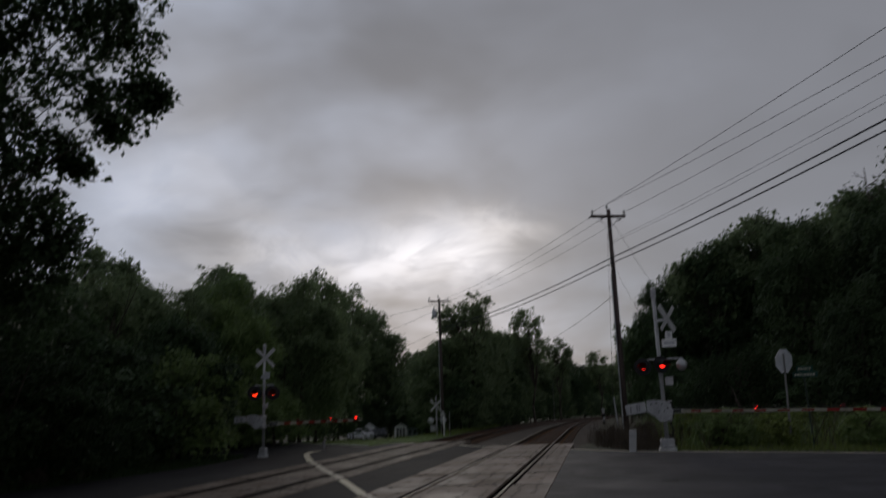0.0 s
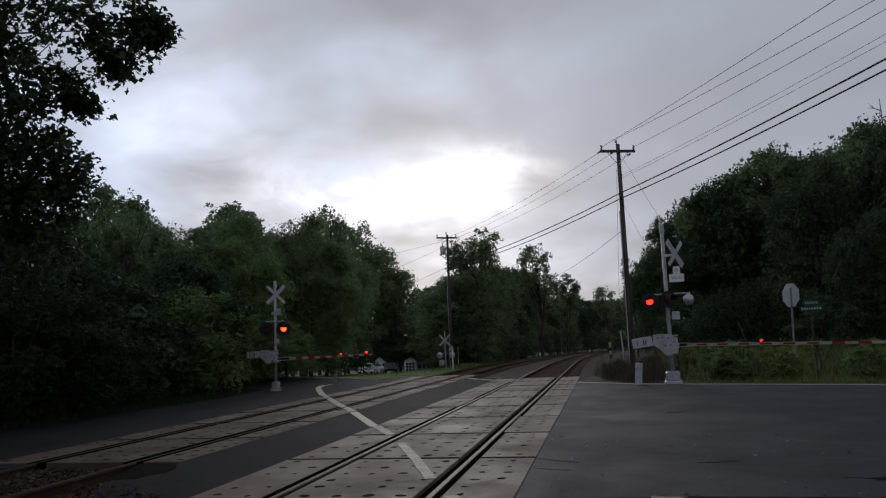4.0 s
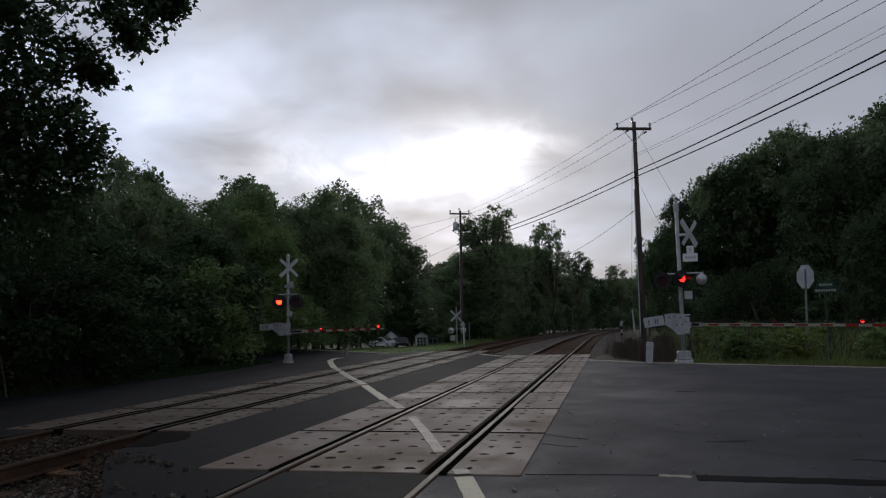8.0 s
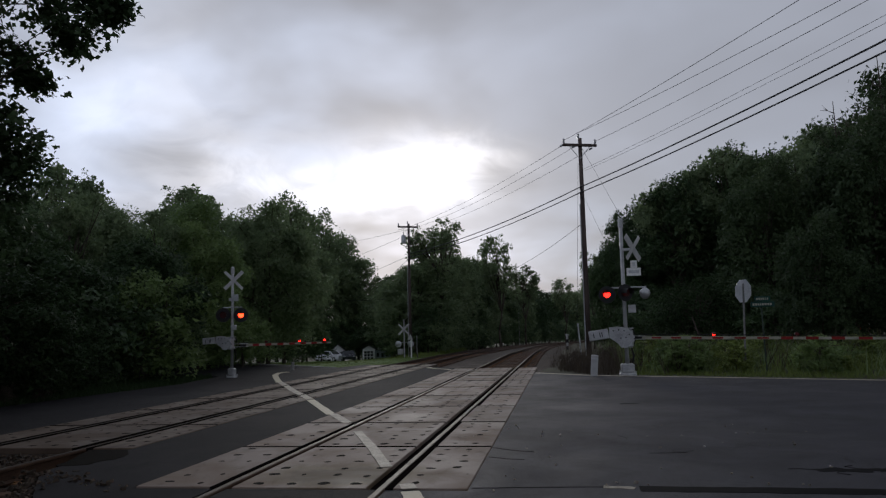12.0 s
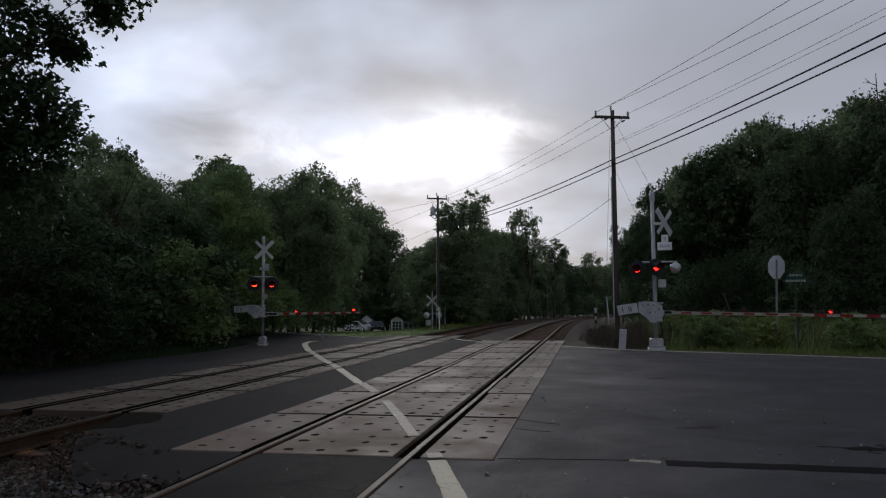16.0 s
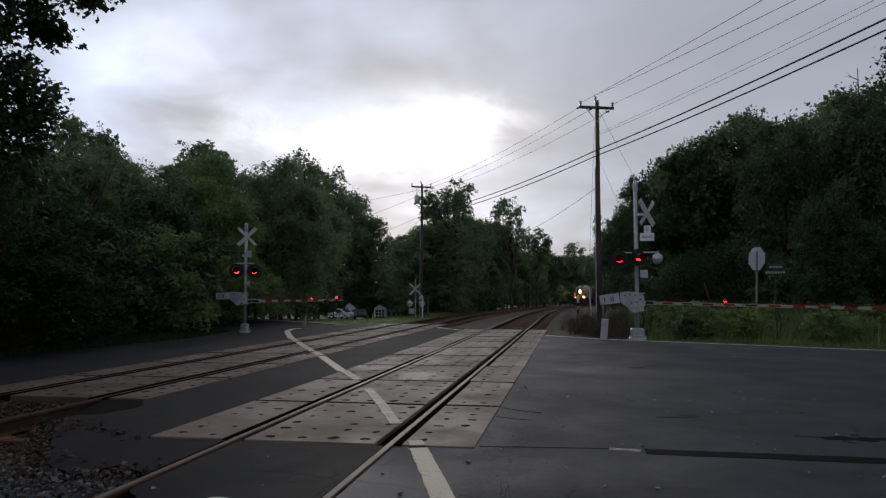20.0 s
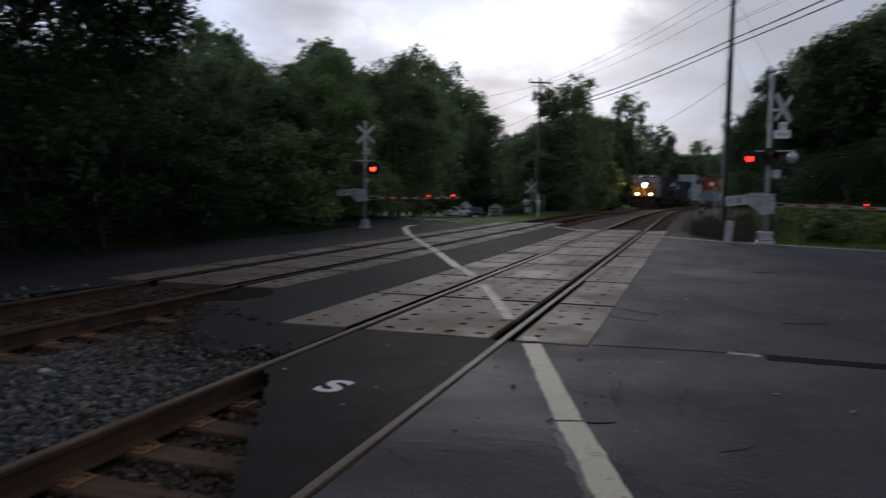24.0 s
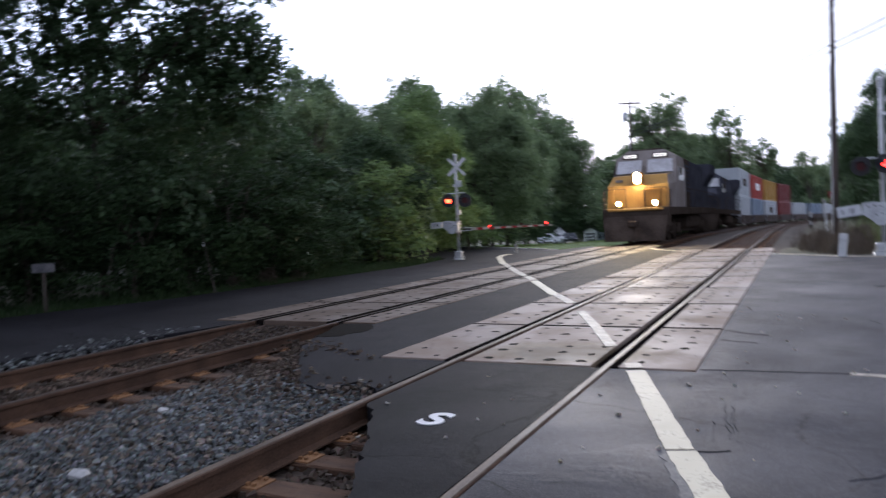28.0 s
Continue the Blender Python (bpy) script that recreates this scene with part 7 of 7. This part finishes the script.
    for s in (-1, 1):
        for k in range(9):
            part("hood_door", Geo().box(s * 1.005 - 0.018, s * 1.005 + 0.018, 3.6 - 1.15 * k, 4.65 - 1.15 * k, 1.9, 3.7, 0.008), NAVY, hood)
        rail = Geo().pipe([(s * 1.46, 4.8, 2.65), (s * 1.46, -10.3, 2.65)], 0.018, 6)
        for k in range(9):
            rail.tube((s * 1.46, 4.6 - 1.85 * k, 1.66), (s * 1.46, 4.6 - 1.85 * k, 2.65), 0.018, 0.018, 6)
        part("handrail", rail, UNDER, t, "thin side handrail")
    rad = Geo().add([(-1.0, -6.9, 3.1), (1.0, -6.9, 3.1), (1.5, -6.9, 3.9), (1.5, -6.9, 4.55), (-1.5, -6.9, 4.55), (-1.5, -6.9, 3.9), (-1.0, -10.4, 3.1), (1.0, -10.4, 3.1), (1.5, -10.4, 3.9), (1.5, -10.4, 4.55), (-1.5, -10.4, 4.55), (-1.5, -10.4, 3.9)],
                    [(0, 1, 2, 3, 4, 5), (11, 10, 9, 8, 7, 6)] + [(i, 6 + i, 6 + (i + 1) % 6, (i + 1) % 6) for i in range(6)])
    part("radiator_wing", rad, NAVY, t, "overhanging radiator section")
    part("rear_hood", Geo().box(-1.0, 1.0, -10.3, -7.01, 1.66, 3.3, 0.05), NAVY, t)
    part("exhaust", Geo().box(-0.4, 0.4, -1.2, 0.4, 4.42, 4.62, 0.04), UNDER, t)
    if lead:
        for u in (-0.12, 0.12):
            part("headlight", Geo().turned([(0.0, 0.0), (0.13, 0.0), (0.11, 0.025), (0.0, 0.03)], 16, pose(0, 9.845, 3.05 + u, -90, 0, 0)), HEADLIGHT, t, "bright lit headlight")
        for s in (-1, 1):
            d = part("ditch_lamp_case", Geo().box(s * 0.84 - 0.14, s * 0.84 + 0.14, 9.92, 10.12, 1.72, 2.02, 0.03), NOSE, t)
            part("ditch_lens", Geo().turned([(0.0, 0.0), (0.095, 0.0), (0.08, 0.02), (0.0, 0.025)], 14, pose(s * 0.84, 10.125, 1.87, -90, 0, 0)), DITCH, d, "bright lit ditch light")
        part("step_lamp", Geo().box(1.50, 1.53, 9.1, 9.25, 1.45, 1.55), STEP_LIGHT, t, "small lit step lamp")
    return t


def corrugated(c):
    c = tuple(v * 0.95 for v in c)
    return mat("container_paint", tuple(v * 0.75 for v in c), c, 0.65, 0.8, 20, 0.15, local=True, dist=0.004)


WELL_PAINT = mat("well_car_paint", (0.030, 0.022, 0.020), (0.075, 0.050, 0.040), 0.8, 1.0, 15, 0.3, local=True, dist=0.006)
BOX_PAINT = {n: corrugated(c) for n, c in (("white", (0.46, 0.48, 0.50)), ("red", (0.34, 0.035, 0.022)), ("yellow", (0.40, 0.22, 0.03)), ("maroon", (0.16, 0.022, 0.02)), ("grey blue", (0.20, 0.25, 0.32)), ("blue", (0.03, 0.07, 0.20)), ("dark green", (0.03, 0.07, 0.06)))}


def well_car():
    t = thing("well_car", Matrix(), "low dark brown container well car", "railway wagon", "train")
    for s in (-1, 1):
        part("side_sill", Geo().box(s * 1.40 - 0.05, s * 1.40 + 0.05, -6.4, 6.4, 0.40, 1.22, 0.02), WELL_PAINT, t, "dark side sill")
        for k in range(9):
            part("sill_post", Geo().box(s * 1.47 - 0.03, s * 1.47 + 0.03, -6.0 + 1.5 * k - 0.05, -6.0 + 1.5 * k + 0.05, 0.45, 1.18), WELL_PAINT, t)
    part("floor", Geo().box(-1.35, 1.35, -6.4, 6.4, 0.30, 0.39), WELL_PAINT, t)
    for s in (-1, 1):
        part("end_platform", Geo().box(-1.2, 1.2, s * 6.9 - 0.6, s * 6.9 + 0.6, 0.95, 1.2, 0.03), WELL_PAINT, t)
    truck(t, 7.0, 2, 0.45)
    part("coupler", Geo().box(-0.15, 0.15, 7.4, 7.6, 0.8, 1.05, 0.03), UNDER, t)
    return t


def container(colour, mark):
    t = thing("shipping_container", Matrix(), f"{colour} corrugated steel shipping container riding on the train", "shipping container", "train")
    m = BOX_PAINT[colour]
    part("body", Geo().box(-1.19, 1.19, -6.06, 6.06, 0.05, 2.76, 0.02), m, t)
    fr = Geo()
    for s in (-1, 1):
        for e in (-1, 1):
            fr.box(s * 1.16 - 0.06, s * 1.16 + 0.06, e * 6.03 - 0.06, e * 6.03 + 0.06, 0.0, 2.80)
        fr.box(s * 1.19 - 0.03, s * 1.19 + 0.03, -5.96, 5.96, 2.68, 2.79).box(s * 1.19 - 0.03, s * 1.19 + 0.03, -5.96, 5.96, 0.01, 0.14)
    part("corner_frame", fr, m, t)
    for s in (-1, 1):
        ribs = Geo()
        for k in range(40):
            ribs.box(s * 1.197 - 0.018, s * 1.197 + 0.018, -5.85 + 0.3 * k - 0.07, -5.85 + 0.3 * k + 0.07, 0.15, 2.67)
        part("side_ribs", ribs, m, t)
    for s in (-1, 1):
        d = part("end_door", Geo().box(s * 0.57 - 0.54, s * 0.57 + 0.54, 6.062, 6.085, 0.15, 2.66, 0.006), m, t)
        part("lock_bar", Geo().tube((s * 0.3, 6.10, 0.2), (s * 0.3, 6.10, 2.6), 0.02, 0.02, 6).tube((s * 0.8, 6.10, 0.2), (s * 0.8, 6.10, 2.6), 0.02, 0.02, 6), GALV, d)
    if mark:
        for s in (-1, 1):
            part("logo_block", Geo().box(s * 1.22 - 0.004, s * 1.22 + 0.004, -1.8, 1.8, 1.1, 1.9), WHITE if mark == 1 else UNDER, t, "plain block where a company mark stands")
    return t


# top and bottom box of each car, front to back
LOADS = [("white", "white", 2, 0), ("red", "grey blue", 1, 0), ("yellow", "white", 0, 2), ("maroon", "maroon", 0, 0), (None, "white", 0, 0), (None, "grey blue", 0, 0), (None, "white", 0, 0), ("maroon", "red", 1, 0), ("white", "grey blue", 2, 0), ("blue", "maroon", 1, 0)]


def ride(ob, behind, lift=0.0):
    """Keys a vehicle whose middle is so far behind the train's front."""
    rows = []
    for k in range(29):
        s = LEAD + SPEED * (28 - k) + behind
        p = along(s, FAR, lift)
        a, b = along(s - 3, FAR), along(s + 3, FAR)
        d = a - b
        rows.append((k, pose(p.x, p.y, p.z, math.degrees(math.atan2(d.z, d.xy.length)), 0, math.degrees(math.atan2(-d.x, d.y)))))
    walk(ob, rows)


TRAIN = [(locomotive(True, "diesel locomotive with yellow nose and lit headlights"), 11.0, 0.0), (locomotive(False, "dark blue diesel locomotive, second in the train"), 33.6, 0.0)]
for n, (top, low, m1, m2) in enumerate(LOADS):
    q = 45.4 + 14.9 * n + 6.2
    TRAIN.append((well_car(), q, 0.0))
    TRAIN.append((container(low, m2), q, 0.40))
    if top:
        TRAIN.append((container(top, m1), q, 3.20))


def motions():
    for ob, behind, lift in TRAIN:
        ride(ob, behind, lift)
    for flap, m, phase, early in BLINK_FLAPS:
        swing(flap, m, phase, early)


motions()
